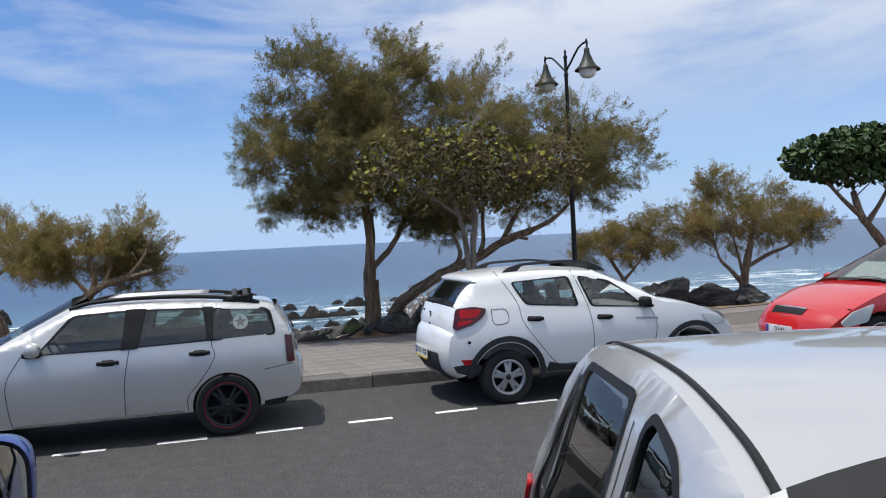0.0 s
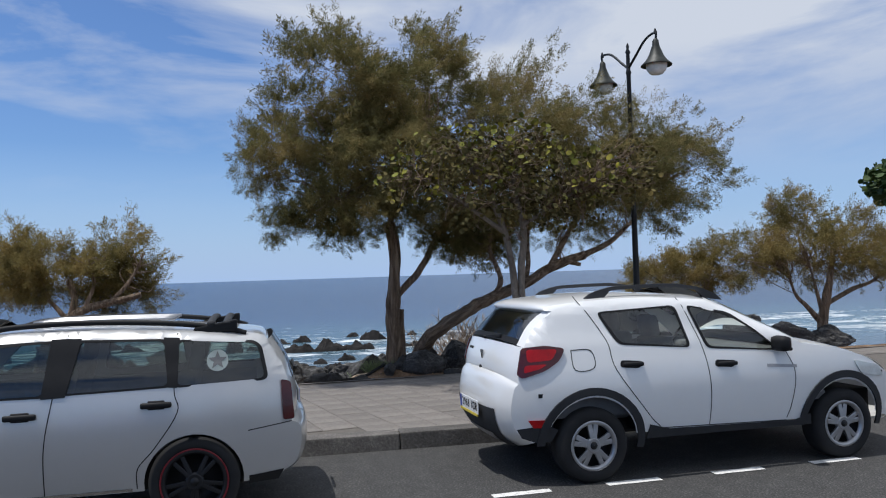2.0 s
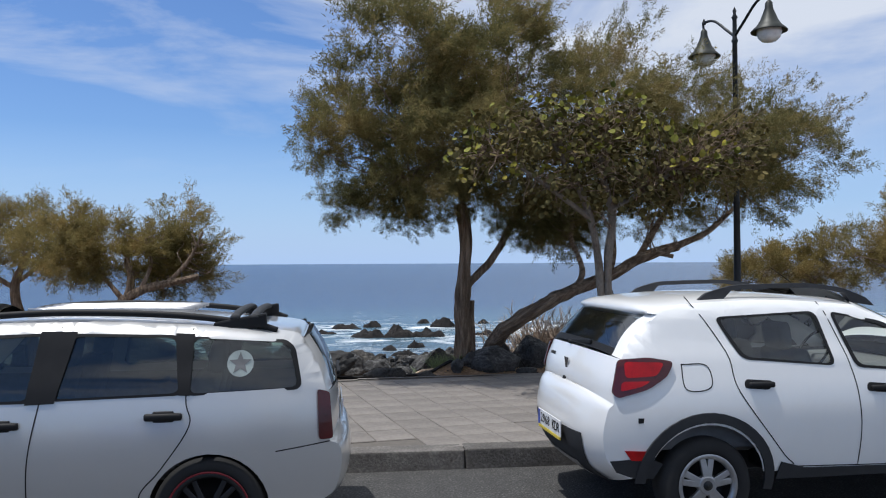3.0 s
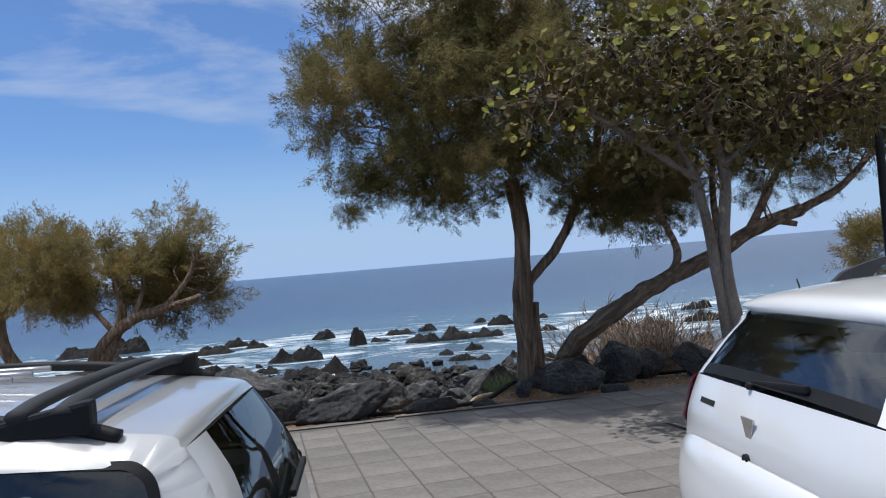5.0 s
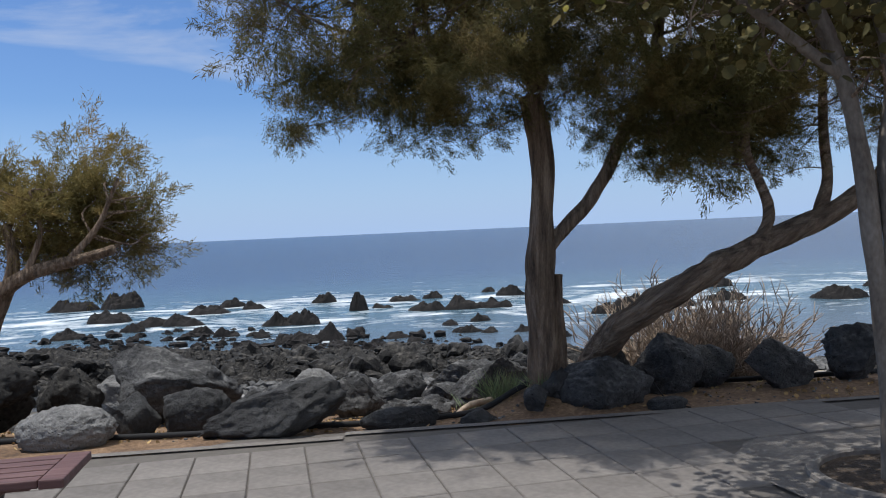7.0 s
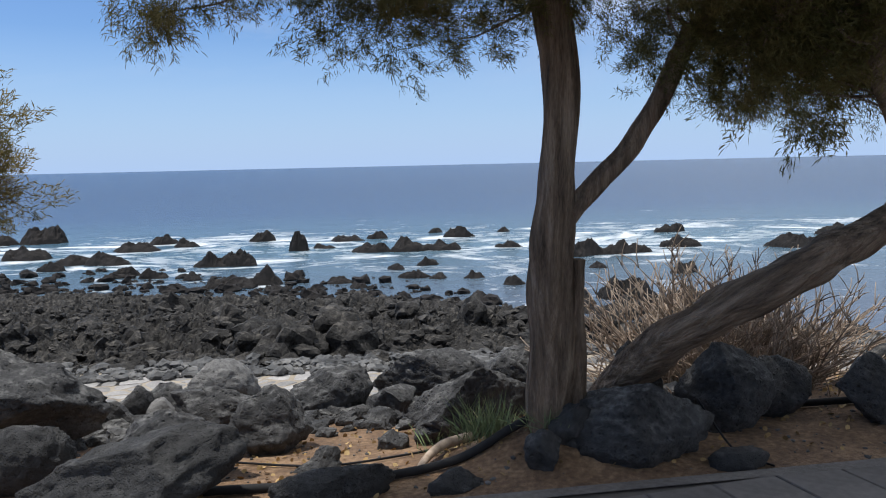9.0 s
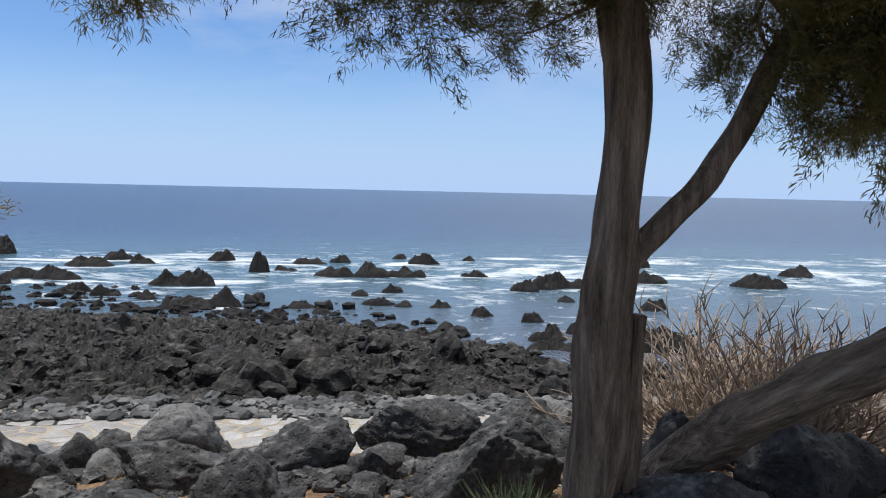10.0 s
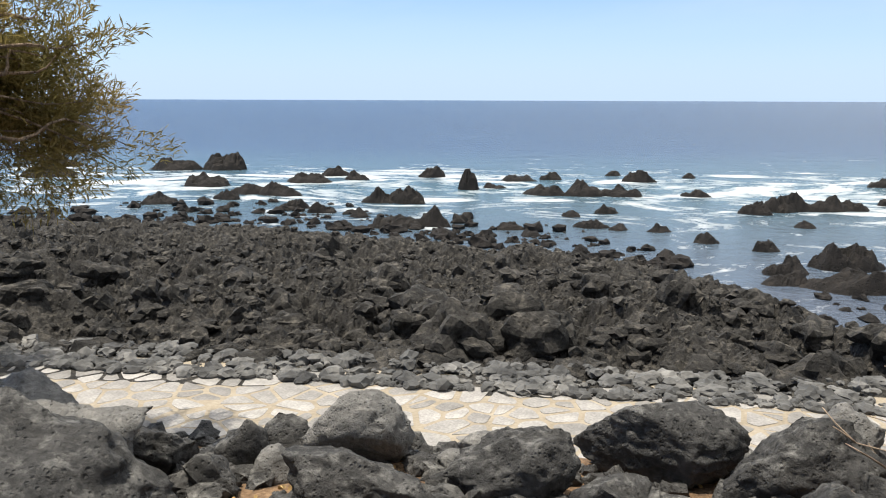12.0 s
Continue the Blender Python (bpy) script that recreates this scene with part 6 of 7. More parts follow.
# the silver estate
EST_POSE = pose(-2.95, 0.55, 0, 0, 0, 181.0)
estate, eb = make_car("silver_estate_car", "silver estate car with black pillars and red-ringed wheels", EST_POSE, 1.63,
    [("rear_bumper", [(-0.55, 0.28), (-0.68, 0.36), (-0.725, 0.5), (-0.715, 0.62), (-0.655, 0.655)]),
     ("tailgate", [(-0.655, 0.655), (-0.665, 0.78), (-0.645, 0.93)]),
     ("rear_window", [(-0.645, 0.93), (-0.59, 1.09), (-0.51, 1.225)]),
     ("roof", [(-0.51, 1.225), (-0.42, 1.27), (0.1, 1.325), (0.7, 1.355), (1.15, 1.35), (1.4, 1.325)]),
     ("windscreen", [(1.4, 1.325), (1.75, 1.145), (2.1, 0.965)]),
     ("bonnet", [(2.1, 0.965), (2.4, 0.9), (2.8, 0.8), (3.0, 0.7)]),
     ("front_bumper", [(3.0, 0.7), (3.1, 0.55), (3.12, 0.4), (3.0, 0.25)])],
    0.26, (0.0, 2.38), 0.3, 0.93,
    [[(0.11, 0.95), (0.095, 1.25), (-0.4, 1.215), (-0.445, 1.18), (-0.49, 0.965)], [(0.82, 0.94), (0.735, 1.272), (0.18, 1.255), (0.15, 0.955)], [(1.68, 0.935), (1.37, 1.255), (0.88, 1.278), (0.93, 0.935)]],
    PAINT_SILVER, GLASS_ESTATE, [[(0.1, 1.3), (0.12, 0.93), (0.1, 0.78), (0.25, 0.55), (0.36, 0.42), (0.37, 0.28)], [(0.8, 1.32), (0.88, 0.9), (0.93, 0.6), (0.94, 0.28)], [(1.82, 0.93), (1.95, 0.7), (1.95, 0.45), (1.93, 0.28)],
                          [(-0.66, 0.655), (-0.36, 0.62)]], DARK_ALLOY, 0.03, RED_RING, 0.325, inset=(0.78, 0.93), crown=dict(roof=0.016, rear_window=0.06, tailgate=0.06, rear_bumper=0.07), rear_glass=GLASS_REAR, shoulder=(0.12, 0.085))
for sg_ in (-1, 1):
    eb.patch("pillar_trim", [(0.085, 1.27), (0.19, 1.277), (0.16, 0.945), (0.1, 0.94)], BLACK, sg_, 0.006)
    eb.patch("pillar_trim", [(0.71, 1.294), (0.9, 1.298), (0.95, 0.915), (0.8, 0.92)], BLACK, sg_, 0.006)
    eb.patch("tail_lamp", rounded([(-0.59, 0.95), (-0.66, 0.93), (-0.68, 0.67), (-0.6, 0.67)], 0.02), DARK_LENS, sg_, 0.002, 0.012, label="dark red tail lamp")
    eb.patch("bumper_skirt", [(-0.36, 0.3), (-0.6, 0.32), (-0.56, 0.25), (-0.36, 0.24)], BLACK, sg_, 0.003)
    for x, z in ((0.235, 0.835), (1.07, 0.81)):
        blob("door_handle", (0.2, 0.035, 0.04), Matrix.Translation(eb.side_point(x, z, sg_, 0.014)), BLACK, estate)
        blob("handle_plate", (0.11, 0.02, 0.06), Matrix.Translation(eb.side_point(x, z, sg_, 0.004)), BLACK, estate)
    blob("door_mirror", (0.13, 0.19, 0.13), Matrix.Translation(eb.side_point(1.7, 0.99, sg_, 0.11)), PAINT_SILVER, estate)
    blob("mirror_base", (0.16, 0.12, 0.05), Matrix.Translation(eb.side_point(1.72, 0.94, sg_, 0.03)), BLACK, estate)
    blob("side_repeater", (0.09, 0.012, 0.035), Matrix.Translation(eb.side_point(2.08, 0.66, sg_, 0.004)), AMBER, estate)
    eb.ribbon("sill_strip", [(0.4, 0.275), (1.93, 0.27)], 0.02, CHROME, sg_, 0.004)
    eb.patch("headlamp", rounded([(2.7, 0.78), (2.97, 0.72), (3.02, 0.6), (2.75, 0.64)], 0.03), CLEAR_LENS, sg_, 0.002, 0.01)
    bm = bmesh.new()
    tube(bm, [(x, sg_ * 0.57, z) for x, z in ((-0.36, 1.275), (-0.24, 1.31), (0.1, 1.36), (0.5, 1.386), (0.9, 1.392), (1.25, 1.37), (1.42, 1.32))], 0.02, 0.02, 8)
    part("roof_rail", bm, BLACK, estate, smooth=True)
    # the sticker: a pale disc with a star
    if sg_ > 0:
        cx, cz = -0.165, 1.105
        disc = [(cx + 0.072 * math.cos(a), cz + 0.072 * math.sin(a)) for a in (2 * math.pi * k / 32 for k in range(32))]
        st = eb.patch("window_sticker", disc, STICKER, sg_, -0.003, label="round pale sticker with a dark star")
        star = [(cx + r * math.cos(a), cz + r * math.sin(a)) for a, r in ((math.pi / 2 + math.pi * k / 5, 0.064 if k % 2 == 0 else 0.027) for k in range(10))]
        eb.patch("star", star, CABIN, sg_, -0.001, parent=st)
for k, x in enumerate((-0.23, -0.12)):
    bm = bmesh.new()
    tube(bm, [(x, y, 1.352 + 0.022 * (1 - (abs(y) / 0.6) ** 4)) for y in (-0.6, -0.45, -0.2, 0.0, 0.2, 0.45, 0.6)], 0.019, 0.019, 8)
    for v in bm.verts:
        v.co.x = x + (v.co.x - x) * 1.5
    part("roof_bar", bm, CHARCOAL, estate, smooth=True)
for sg_ in (-1, 1):
    bm = bmesh.new()
    box(bm, (0.3, 0.06, 0.085), Matrix.Translation((-0.15, sg_ * 0.57, 1.335)), 0.012)
    for v in bm.verts:
        if v.co.z > 1.35 and v.co.x > -0.1:
            v.co.z -= (v.co.x + 0.1) * 0.55
    part("bar_foot", bm, BLACK, estate, smooth=False)
for k in range(5):
    bm = bmesh.new()
    tube(bm, [(x, -0.3 + 0.15 * k, 1.385 + 0.012 * math.sin(x * 2)) for x in (0.15, 0.6, 1.1)], 0.012, 0.012, 6)
    part("roof_rib", bm, ALLOY, estate, smooth=True)
bm = bmesh.new()
box(bm, (0.36, 0.025, 0.02), Matrix.Translation((-0.715, -0.1, 0.97)) @ RQ @ Matrix.Rotation(radians(4), 4, "Z"), 0.006)
part("rear_wiper", bm, BLACK, estate)
plate(estate, Matrix.Translation((-0.736, 0, 0.76)) @ RQ, "")

# the pale silver hatchback in front
NEAR_POSE = pose(-1.085, -6.43, 0.06, 0, 0, 255)
near, nb = make_car("pale_silver_hatchback", "pale silver five-door hatchback parked nose-in beside the walker", NEAR_POSE, 1.70,
    [("rear_bumper", [(-0.45, 0.28), (-0.58, 0.38), (-0.62, 0.52), (-0.6, 0.66), (-0.56, 0.72)]),
     ("tailgate", [(-0.56, 0.72), (-0.55, 0.85), (-0.52, 0.97)]),
     ("rear_window", [(-0.52, 0.97), (-0.42, 1.18), (-0.28, 1.36)]),
     ("roof", [(-0.28, 1.36), (-0.1, 1.42), (0.3, 1.45), (0.7, 1.455), (1.05, 1.425), (1.25, 1.385)]),
     ("windscreen", [(1.25, 1.39), (1.65, 1.19), (2.1, 0.95)]),
     ("bonnet", [(2.1, 0.95), (2.4, 0.88), (2.7, 0.78), (2.85, 0.68)]),
     ("front_bumper", [(2.85, 0.68), (2.98, 0.54), (3.0, 0.4), (2.9, 0.26)])],
    0.26, (0.0, 2.42), 0.3, 0.9,
    [[(-0.2, 0.98), (-0.12, 1.2), (-0.02, 1.33), (0.01, 1.34), (-0.01, 0.94)], [(0.03, 0.93), (0.05, 1.385), (0.64, 1.41), (0.68, 0.9)], [(0.82, 0.9), (0.8, 1.41), (1.02, 1.375), (1.42, 1.13), (1.72, 0.92)]],
    PAINT_SILVER_NEAR, GLASS_DARK, [[(-0.02, 1.38), (-0.22, 1.1), (-0.28, 0.85), (0.0, 0.66)], [(0.71, 1.38), (0.74, 0.9), (0.76, 0.6), (0.76, 0.3)], [(-0.2, 0.85), (-0.05, 0.85), (-0.05, 0.7), (-0.2, 0.7), (-0.2, 0.85)]], ALLOY, 0.05, taper=0.07, tumble=0.36, crown=dict(roof=0.02))
for sg_ in (-1, 1):
    nb.patch("tail_lamp", rounded([(-0.3, 0.96), (-0.5, 0.93), (-0.55, 0.68), (-0.4, 0.68)], 0.03), RED_LENS, sg_, 0.002, 0.014)
    bm = bmesh.new()
    rows = []
    for i, (x, z) in enumerate(nb.panels["roof"]):
        q = nb.top_point("roof", i, sg_ * 0.93, 0.02, 0.003)
        rows.append([bm.verts.new(q + Vector((0, d, h))) for d, h in ((-0.008, 0), (-0.004, 0.004), (0.004, 0.004), (0.008, 0))])
    for a, c in zip(rows, rows[1:]):
        for k in range(3):
            bm.faces.new((a[k], a[k + 1], c[k + 1], c[k]))
    part("roof_moulding", bm, BLACK, near)
    for x, z in ((0.02, 0.8), (0.86, 0.78)):
        blob("door_handle", (0.18, 0.035, 0.035), Matrix.Translation(nb.side_point(x, z, sg_, 0.016)), PAINT_SILVER_NEAR, near)
nb.strip("windscreen_band", "windscreen", BLACK, 0.11, -0.93, 0.93, 0, 1, 0.002)
bm = bmesh.new()
box(bm, (0.07, 0.06, 0.002), Matrix.Translation((1.42, 0.42, 1.36)) @ Matrix.Rotation(radians(28), 4, "Y"))
part("windscreen_sticker", bm, PLATE_YELLOW, near, "small yellow and green sticker")

# the red hatchback
RED_POSE = pose(7.3, 0.85, 0, 0, 0, 180)
red, rb_ = make_car("red_hatchback", "bright red small hatchback parked behind the white one", RED_POSE, 1.68,
    [("rear_bumper", [(-0.45, 0.28), (-0.6, 0.38), (-0.64, 0.52), (-0.6, 0.68)]),
     ("tailgate", [(-0.6, 0.68), (-0.58, 0.85), (-0.54, 0.98)]),
     ("rear_window", [(-0.54, 0.98), (-0.42, 1.2), (-0.28, 1.36)]),
     ("roof", [(-0.28, 1.36), (0.2, 1.42), (0.7, 1.42), (1.15, 1.36)]),
     ("windscreen", [(1.15, 1.36), (1.6, 1.15), (2.05, 0.93)]),
     ("bonnet", [(2.05, 0.93), (2.4, 0.86), (2.75, 0.72), (2.95, 0.59)]),
     ("front_bumper", [(2.95, 0.59), (3.06, 0.48), (3.1, 0.36), (3.0, 0.24)])],
    0.25, (0.0, 2.4), 0.3, 0.92,
    [[(0.0, 0.97), (0.12, 1.3), (0.6, 1.34), (0.66, 0.93)], [(0.78, 0.92), (0.74, 1.34), (1.1, 1.3), (1.42, 1.12), (1.7, 0.93)]],
    PAINT_RED, GLASS, [[(0.7, 1.36), (0.72, 0.9), (0.72, 0.3)], [(1.85, 0.9), (1.95, 0.6), (1.9, 0.3)]], ALLOY, 0.05)
for sg_ in (-1, 1):
    rb_.patch("headlamp", rounded([(2.5, 0.76), (2.8, 0.67), (2.95, 0.54), (2.88, 0.48), (2.6, 0.54)], 0.04), CLEAR_LENS, sg_, 0.002, 0.012, label="large clear headlamp")
    blob("door_mirror", (0.13, 0.19, 0.13), Matrix.Translation(rb_.side_point(1.72, 0.98, sg_, 0.1)), PAINT_RED, red)
FQ = Matrix(((0, 0, 1, 0), (1, 0, 0, 0), (0, 1, 0, 0), (0, 0, 0, 1)))
rb_.strip("grille", "front_bumper", BLACK, 0.16, -0.42, 0.42, 0, 5, 0.006)
for k in range(4):
    rb_.strip("grille_bar", "front_bumper", CHROME if k == 0 else DARK_ALLOY, 0.16, -0.42, 0.42, k, k + 1, 0.012 if k % 2 == 0 else 0.008)
rb_.strip("air_intake", "front_bumper", BLACK, 0.16, -0.6, 0.6, 14, 18, 0.005)
plate(red, Matrix.Translation((3.26, 0, 0.42)) @ FQ, "0546")
blob("badge", (0.16, 0.07, 0.02), Matrix.Translation((3.17, 0, 0.56)) @ FQ, CHROME, red, "plain oval chrome badge")
bm = bmesh.new()
tube(bm, ((1.95, 0.45, 0.99), (1.9, 0.1, 1.03), (1.98, -0.3, 1.0)), 0.008, 0.006, 6)
part("wiper", bm, BLACK, red)
bm = bmesh.new()
vs = [bm.verts.new((1.78 - 0.36 * t, y, 1.0 + 0.2 * t)) for t in (0, 1) for y in (-0.55, -0.2, 0.2, 0.55)]
for k in range(3):
    bm.faces.new((vs[k], vs[k + 1], vs[k + 5], vs[k + 4]))
part("sunshade", bm, STICKER, red, "pale folded sunshade behind the windscreen")

# the blue car beside the walker
BLUE_POSE = pose(-4.06, -8.25, 0.1, 0, 0, 90)
blue, bb = make_car("blue_hatchback", "blue hatchback with a blue door mirror parked nose-out", BLUE_POSE, 1.66,
    [("rear_bumper", [(-0.45, 0.28), (-0.6, 0.4), (-0.62, 0.66)]), ("tailgate", [(-0.62, 0.66), (-0.6, 0.82), (-0.55, 0.98)]),
     ("rear_window", [(-0.55, 0.98), (-0.42, 1.2), (-0.28, 1.36)]), ("roof", [(-0.28, 1.36), (0.2, 1.43), (0.7, 1.43), (1.05, 1.37)]),
     ("windscreen", [(1.05, 1.37), (1.45, 1.16), (1.85, 0.96)]), ("bonnet", [(1.85, 0.96), (2.3, 0.92), (2.7, 0.8), (2.85, 0.68)]),
     ("front_bumper", [(2.85, 0.68), (2.98, 0.5), (3.0, 0.38), (2.9, 0.26)])],
    0.26, (0.0, 2.4), 0.3, 0.94, [[(0.0, 0.98), (0.12, 1.3), (0.55, 1.34), (0.6, 0.95)], [(0.72, 0.95), (0.68, 1.34), (1.0, 1.3), (1.3, 1.12), (1.5, 0.96)]],
    PAINT_BLUE, GLASS, [[(0.64, 1.36), (0.66, 0.9), (0.66, 0.3)], [(1.6, 0.9), (1.7, 0.6), (1.65, 0.3)]], ALLOY, 0.05)
for sg_ in (-1, 1):
    mir = new("door_mirror")
    mir.parent = blue
    mir.matrix_local = Matrix.Translation(bb.side_point(1.72, 1.255, sg_, 0.185)) @ Matrix.Rotation(radians(-4 * sg_), 4, "Z")
    for nm, steps, mat in (("housing", ((-0.066, 0.98), (-0.06, 1.0), (-0.02, 1.0), (0.03, 0.93), (0.06, 0.78), (0.078, 0.5), (0.083, 0.05)), PAINT_BLUE),
                           ("rim", ((-0.062, 0.97), (-0.055, 0.9), (-0.05, 0.05)), BLACK), ("mirror_pane", ((-0.056, 0.88), (-0.057, 0.5), (-0.057, 0.02)), MIRROR)):
        bm, rows = bmesh.new(), []
        for x, k in steps:
            rows.append([bm.verts.new((x, y * k, z * k)) for y, z in rounded([(-0.11, -0.1), (0.11, -0.1), (0.11, 0.1), (-0.11, 0.1)], 0.075, 6)])
        for a, c in zip(rows, rows[1:]):
            for q in range(len(a)):
                bm.faces.new((a[q], a[(q + 1) % len(a)], c[(q + 1) % len(a)], c[q]))
        part(nm, bm, mat, mir, smooth=True)
    blob("arm", (0.08, 0.14, 0.05), Matrix.Translation((0.03, -sg_ * 0.12, -0.11)), BLACK, mir)


# ---- paving, kerb, path: the pieces ----
def slab_mesh(name, sx, sy, h, mat, bevel=0.006):
    bm = bmesh.new()
    a, b = sx / 2, sy / 2
    lo = [bm.verts.new((x, y, -h)) for x, y in ((-a, -b), (a, -b), (a, b), (-a, b))]
    mi = [bm.verts.new((x, y, -bevel)) for x, y in ((-a, -b), (a, -b), (a, b), (-a, b))]
    hi = [bm.verts.new((x, y, 0)) for x, y in ((-a + bevel, -b + bevel), (a - bevel, -b + bevel), (a - bevel, b - bevel), (-a + bevel, b - bevel))]
    for r, s in ((lo, mi), (mi, hi)):
        for k in range(4):
            bm.faces.new((r[k], r[(k + 1) % 4], s[(k + 1) % 4], s[k]))
    bm.faces.new(hi)
    me = bpy.data.meshes.new(name)
    bm.to_mesh(me)
    bm.free()
    me.materials.append(mat)
    return me


TW, TD, TA = 0.36, 0.46, radians(9.5)
tile_me = slab_mesh("tile", TW - 0.009, TD - 0.012, 0.03, TILE, 0.006)
slope = math.atan2(-0.112, 4.8)
rt = random.Random(12)
near_tiles, far_v, far_f = [], [], []
for i in range(-60, 60):
    for j in range(-16, 16):
        lx, ly = i * TW, j * TD
        x = -2.82 + lx * math.cos(TA) + ly * math.sin(TA) * -1
        y = 6.44 + lx * math.sin(TA) + ly * math.cos(TA)
        if y < 1.97 or y > edge_y(x) - 0.2 or abs(x) > 16 or math.hypot(x - PC[0], y - PC[1]) < 0.8 or (x > 0.35 and 3.9 < y < 5.9):
            continue
        (near_tiles if -4.9 < x < 1.4 else far_v).append((x, y, i, j))
tile_far = [(x, y) for x, y, i, j in far_v]
near_tiles.sort(key=lambda q: abs(q[0] + 1.8))
for x, y, i, j in near_tiles[:300]:
    ob = new("tile", tile_me)
    ob.parent = pavement
    ob.matrix_world = pose(x, y, pave_z(y) + rt.uniform(-0.002, 0.002), math.degrees(slope) + rt.uniform(-0.25, 0.25), rt.uniform(-0.3, 0.3), math.degrees(TA) + rt.uniform(-0.25, 0.25))
tile_far += [(x, y) for x, y, i, j in near_tiles[300:]]
verts, faces = [], []
for x, y in tile_far:
    m = pose(x, y, pave_z(y), math.degrees(slope), 0, math.degrees(TA))
    n = len(verts)
    verts += [m @ v.co for v in tile_me.vertices]
    faces += [tuple(k + n for k in p.vertices) for p in tile_me.polygons]
ob = mesh_object("tile_field", verts, faces, TILE_REST, pavement)
ob["kind"] = "stuff"

# the rough concrete patch round the tree pit, and the strip along the kerb
bm = bmesh.new()
outer = []
for k in range(40):
    a = 2 * math.pi * k / 40
    r = 1.0 + 0.08 * noise.noise(Vector((math.cos(a) * 2, math.sin(a) * 2, 1)))
    outer.append((PC[0] + 0.5 + r * 1.25 * math.copysign(abs(math.cos(a)) ** 0.6, math.cos(a)), PC[1] + 0.05 + r * 1.0 * math.copysign(abs(math.sin(a)) ** 0.6, math.sin(a))))
top = [bm.verts.new((x, y, pave_z(y) + 0.004)) for x, y in outer]
inner = [bm.verts.new((PC[0] + 0.5 * math.cos(2 * math.pi * k / 40), PC[1] + 0.5 * math.sin(2 * math.pi * k / 40), pave_z(PC[1] + 0.5 * math.sin(2 * math.pi * k / 40)) + 0.004)) for k in range(40)]
for k in range(40):
    bm.faces.new((inner[k], top[k], top[(k + 1) % 40], inner[(k + 1) % 40]))
part("concrete_patch", bm, CONCRETE, pavement, "rough grey concrete patch")
bm = bmesh.new()
for k in range(60):
    x0, x1 = -30 + k, -29 + k
    ys = [edge_y(x0) - 0.1, edge_y(x1) - 0.1] if not x0 <= -2.9 <= x1 else [edge_y(x0) - 0.1, edge_y(x0) - 0.02]
    lo = [bm.verts.new((x0, ys[0], pave_z(ys[0]) - 0.1)), bm.verts.new((x1, ys[1], pave_z(ys[1]) - 0.1))]
    q = [bm.verts.new((x, y, pave_z(y) + 0.002)) for x, y in ((x0, ys[0]), (x1, ys[1]), (x1, ys[1] + 0.1), (x0, ys[0] + 0.1))]
    d = [bm.verts.new((x, y, pave_z(y) - 0.1)) for x, y in ((x1, ys[1] + 0.1), (x0, ys[0] + 0.1))]
    bm.faces.new(q)
    bm.faces.new((q[3], q[2], d[0], d[1]))
part("edging", bm, CONCRETE, pavement, "concrete edging along the soil")

kerb = tagged(new("kerb"), "row of worn grey stone kerb blocks", "kerb", kind="structure")
bm = bmesh.new()
box(bm, (1.0, 0.26, 0.24), Matrix.Translation((0, 0, -0.12)), 0.018)
for v in bm.verts:
    if v.co.y < -0.1 and v.co.z > -0.05:
        v.co.y += 0.03
kerb_me = bpy.data.meshes.new("kerb_stone")
bm.to_mesh(kerb_me)
bm.free()
kerb_me.materials.append(KERB)
for k in range(-14, 15):
    ob = new("kerb_stone", kerb_me)
    ob.parent = kerb
    ob.matrix_world = pose(-1.222 + 0.5 + k * 1.008, 1.78, 0.155 + random.uniform(-0.004, 0.004), random.uniform(-0.5, 0.5), random.uniform(-0.3, 0.3), random.uniform(-0.3, 0.3))

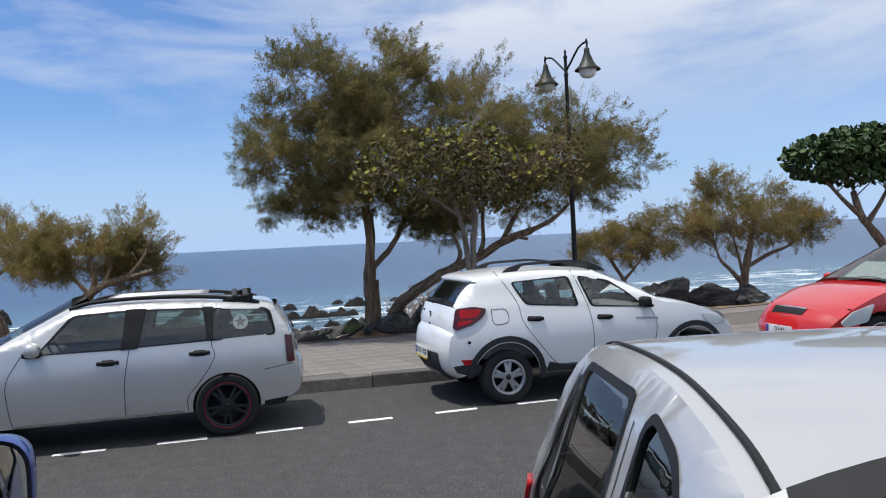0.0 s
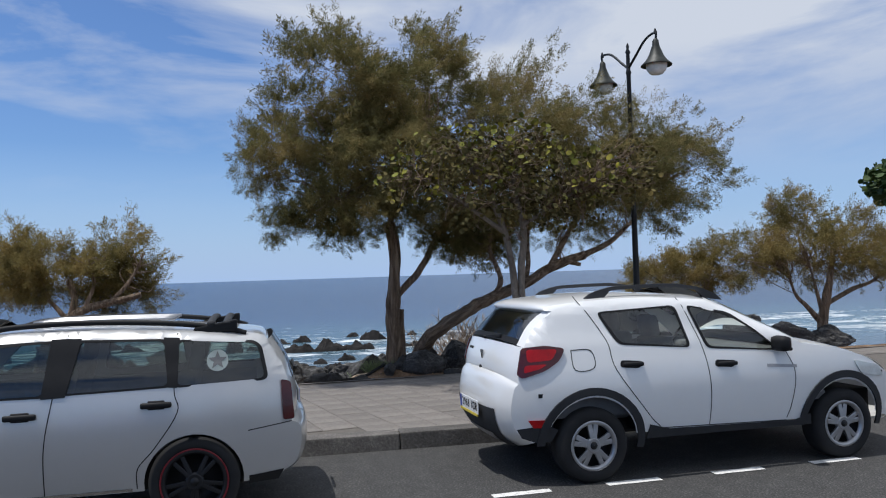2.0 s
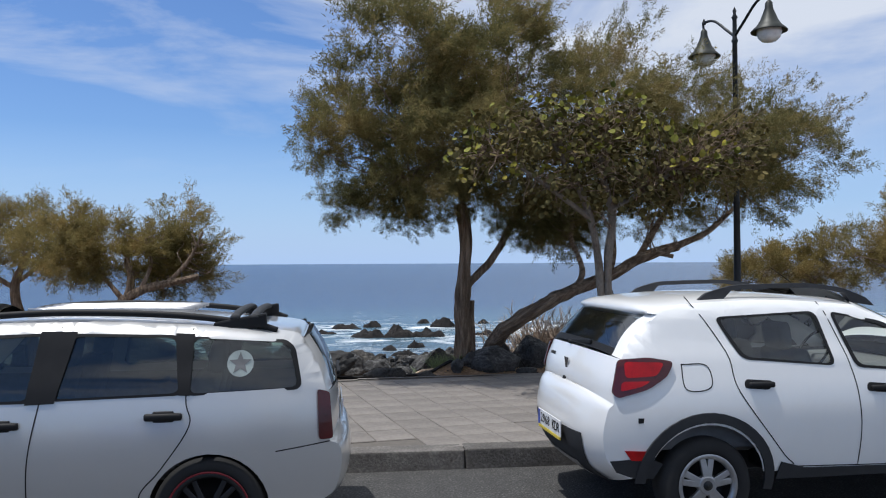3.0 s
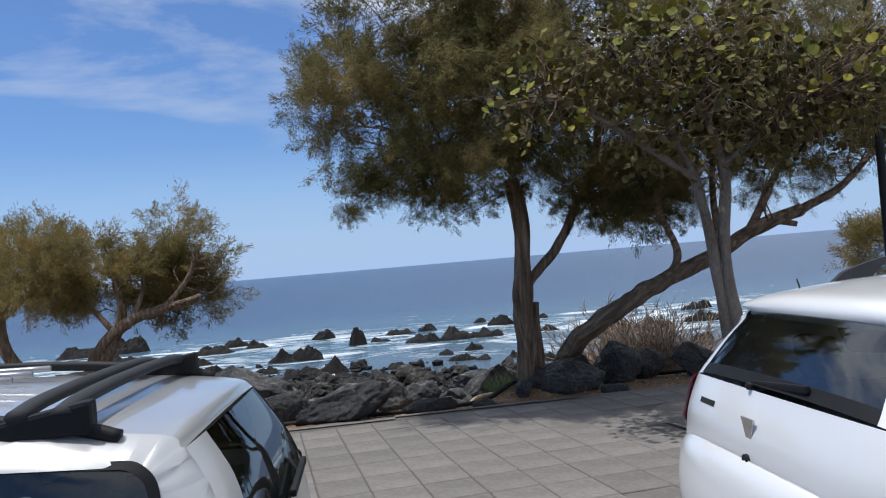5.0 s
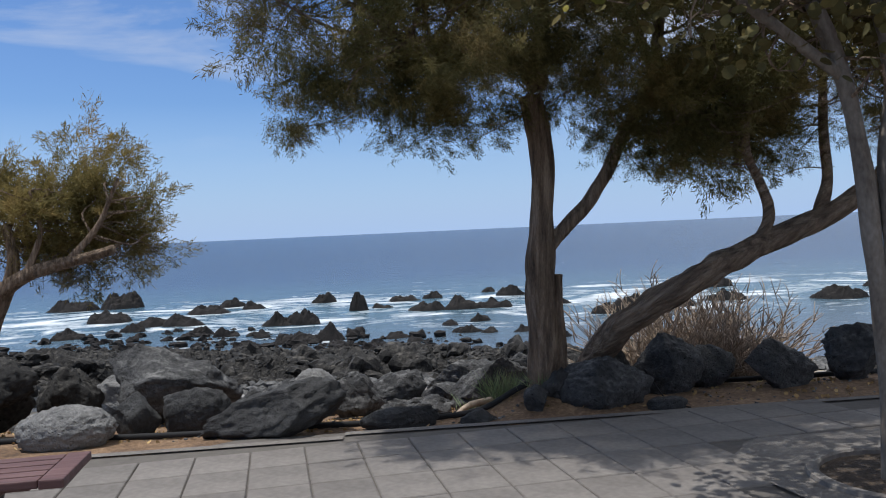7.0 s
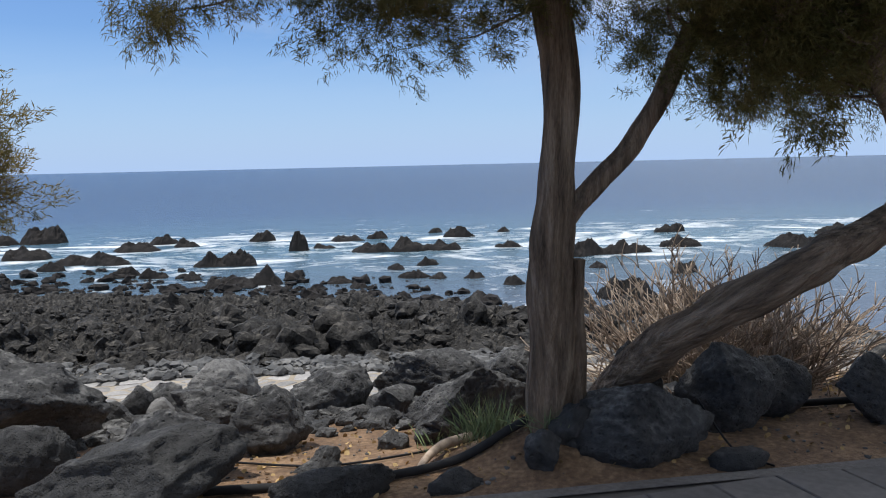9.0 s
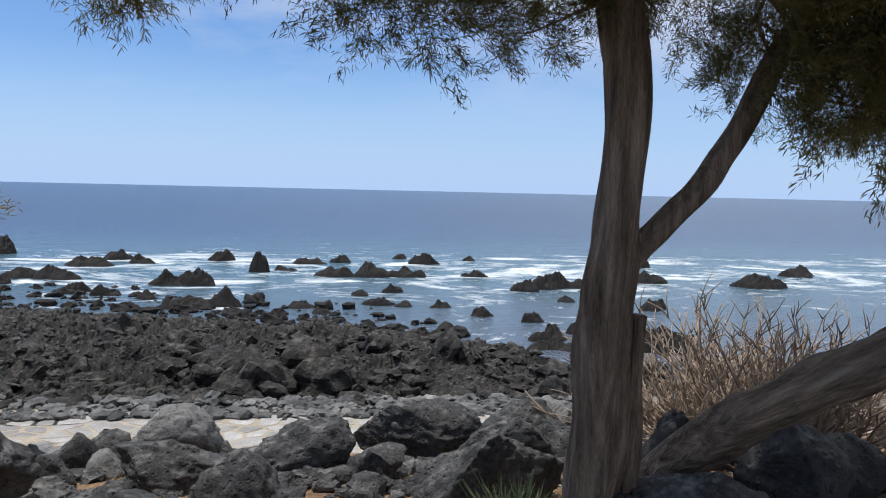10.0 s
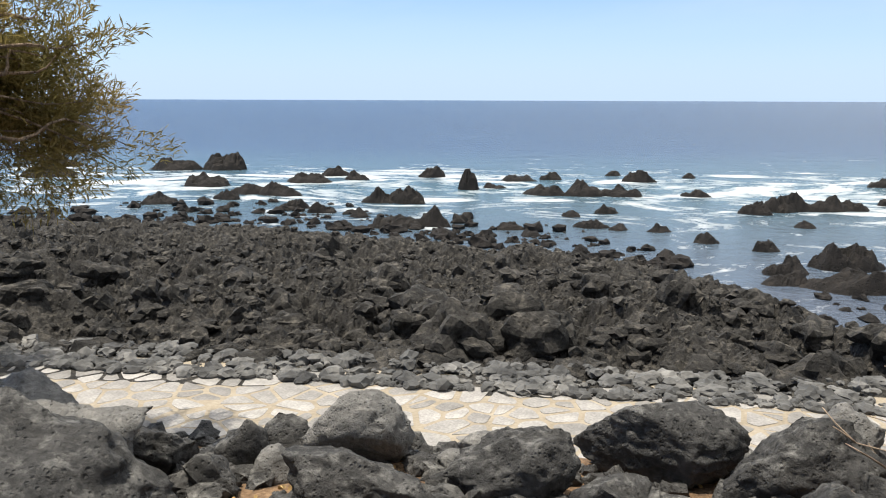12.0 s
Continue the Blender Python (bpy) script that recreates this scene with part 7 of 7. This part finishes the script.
path = strip("stone_path", MORTAR, -16, 9, 120, 12, lambda x: 10.6, lambda x: path_far(x) + 0.3, lambda x, y: PATH_Z + 0.003 * fractal(x, y, 0.8, 3))
tagged(path, "footpath of flat grey stones in sandy mortar", "path", kind="structure")
rp = random.Random(8)
seeds = [(-10.5 + i * 0.25 + (j % 2) * 0.12 + rp.uniform(-0.13, 0.13), 10.72 + j * 0.165 + rp.uniform(-0.085, 0.085)) for i in range(66) for j in range(10)]
seeds = [q for q in seeds if rp.random() > 0.22 and q[1] < path_far(q[0])]


def cell(c, others, gap):
    """The ground nearer to c than to the others, drawn in by the joint's width."""
    poly = [Vector((c[0] + dx, c[1] + dy)) for dx, dy in ((-0.3, -0.22), (0.3, -0.22), (0.3, 0.22), (-0.3, 0.22))]
    c = Vector(c)
    for o in others:
        n = Vector(o) - c
        d = n.length / 2 - gap
        n.normalize()
        outp = []
        for i, p in enumerate(poly):
            q = poly[(i + 1) % len(poly)]
            a, b = (p - c).dot(n) - d, (q - c).dot(n) - d
            if a <= 0:
                outp.append(p)
            if a * b < 0:
                outp.append(p.lerp(q, a / (a - b)))
        poly = outp
        if len(poly) < 3:
            return []
    return [tuple(p - c) for p in poly]


flags = []
for x, y in seeds:
    near_by = [q for q in seeds if q != (x, y) and abs(q[0] - x) < 0.6 and abs(q[1] - y) < 0.5]
    pts = cell((x, y), near_by, rp.uniform(0.009, 0.026))
    if len(pts) > 2:
        flags.append((x, y, [p for p in rounded(pts, 0.035, 2)]))
flags.sort(key=lambda f: abs(f[0] + 2.0))
rest = bmesh.new()
for n, (x, y, pts) in enumerate(flags):
    bm = bmesh.new() if n < 300 else rest
    ox, oy, oz = (0, 0, 0) if n < 300 else (x, y, PATH_Z - 0.0015)
    lo = [bm.verts.new((ox + a, oy + b, oz - 0.03)) for a, b in pts]
    hi = [bm.verts.new((ox + a * 0.975, oy + b * 0.975, oz + 0.004)) for a, b in pts]
    for k in range(len(pts)):
        bm.faces.new((lo[k], lo[(k + 1) % len(pts)], hi[(k + 1) % len(pts)], hi[k]))
    bm.faces.new(hi)
    if n < 300:
        ob = part("flagstone", bm, FLAG, path)
        ob.matrix_world = pose(x, y, PATH_Z - 0.0015, rp.uniform(-1, 1), rp.uniform(-1, 1), 0)
ob = part("flagstone_rest", rest, FLAG, path)
ob["kind"] = "stuff"
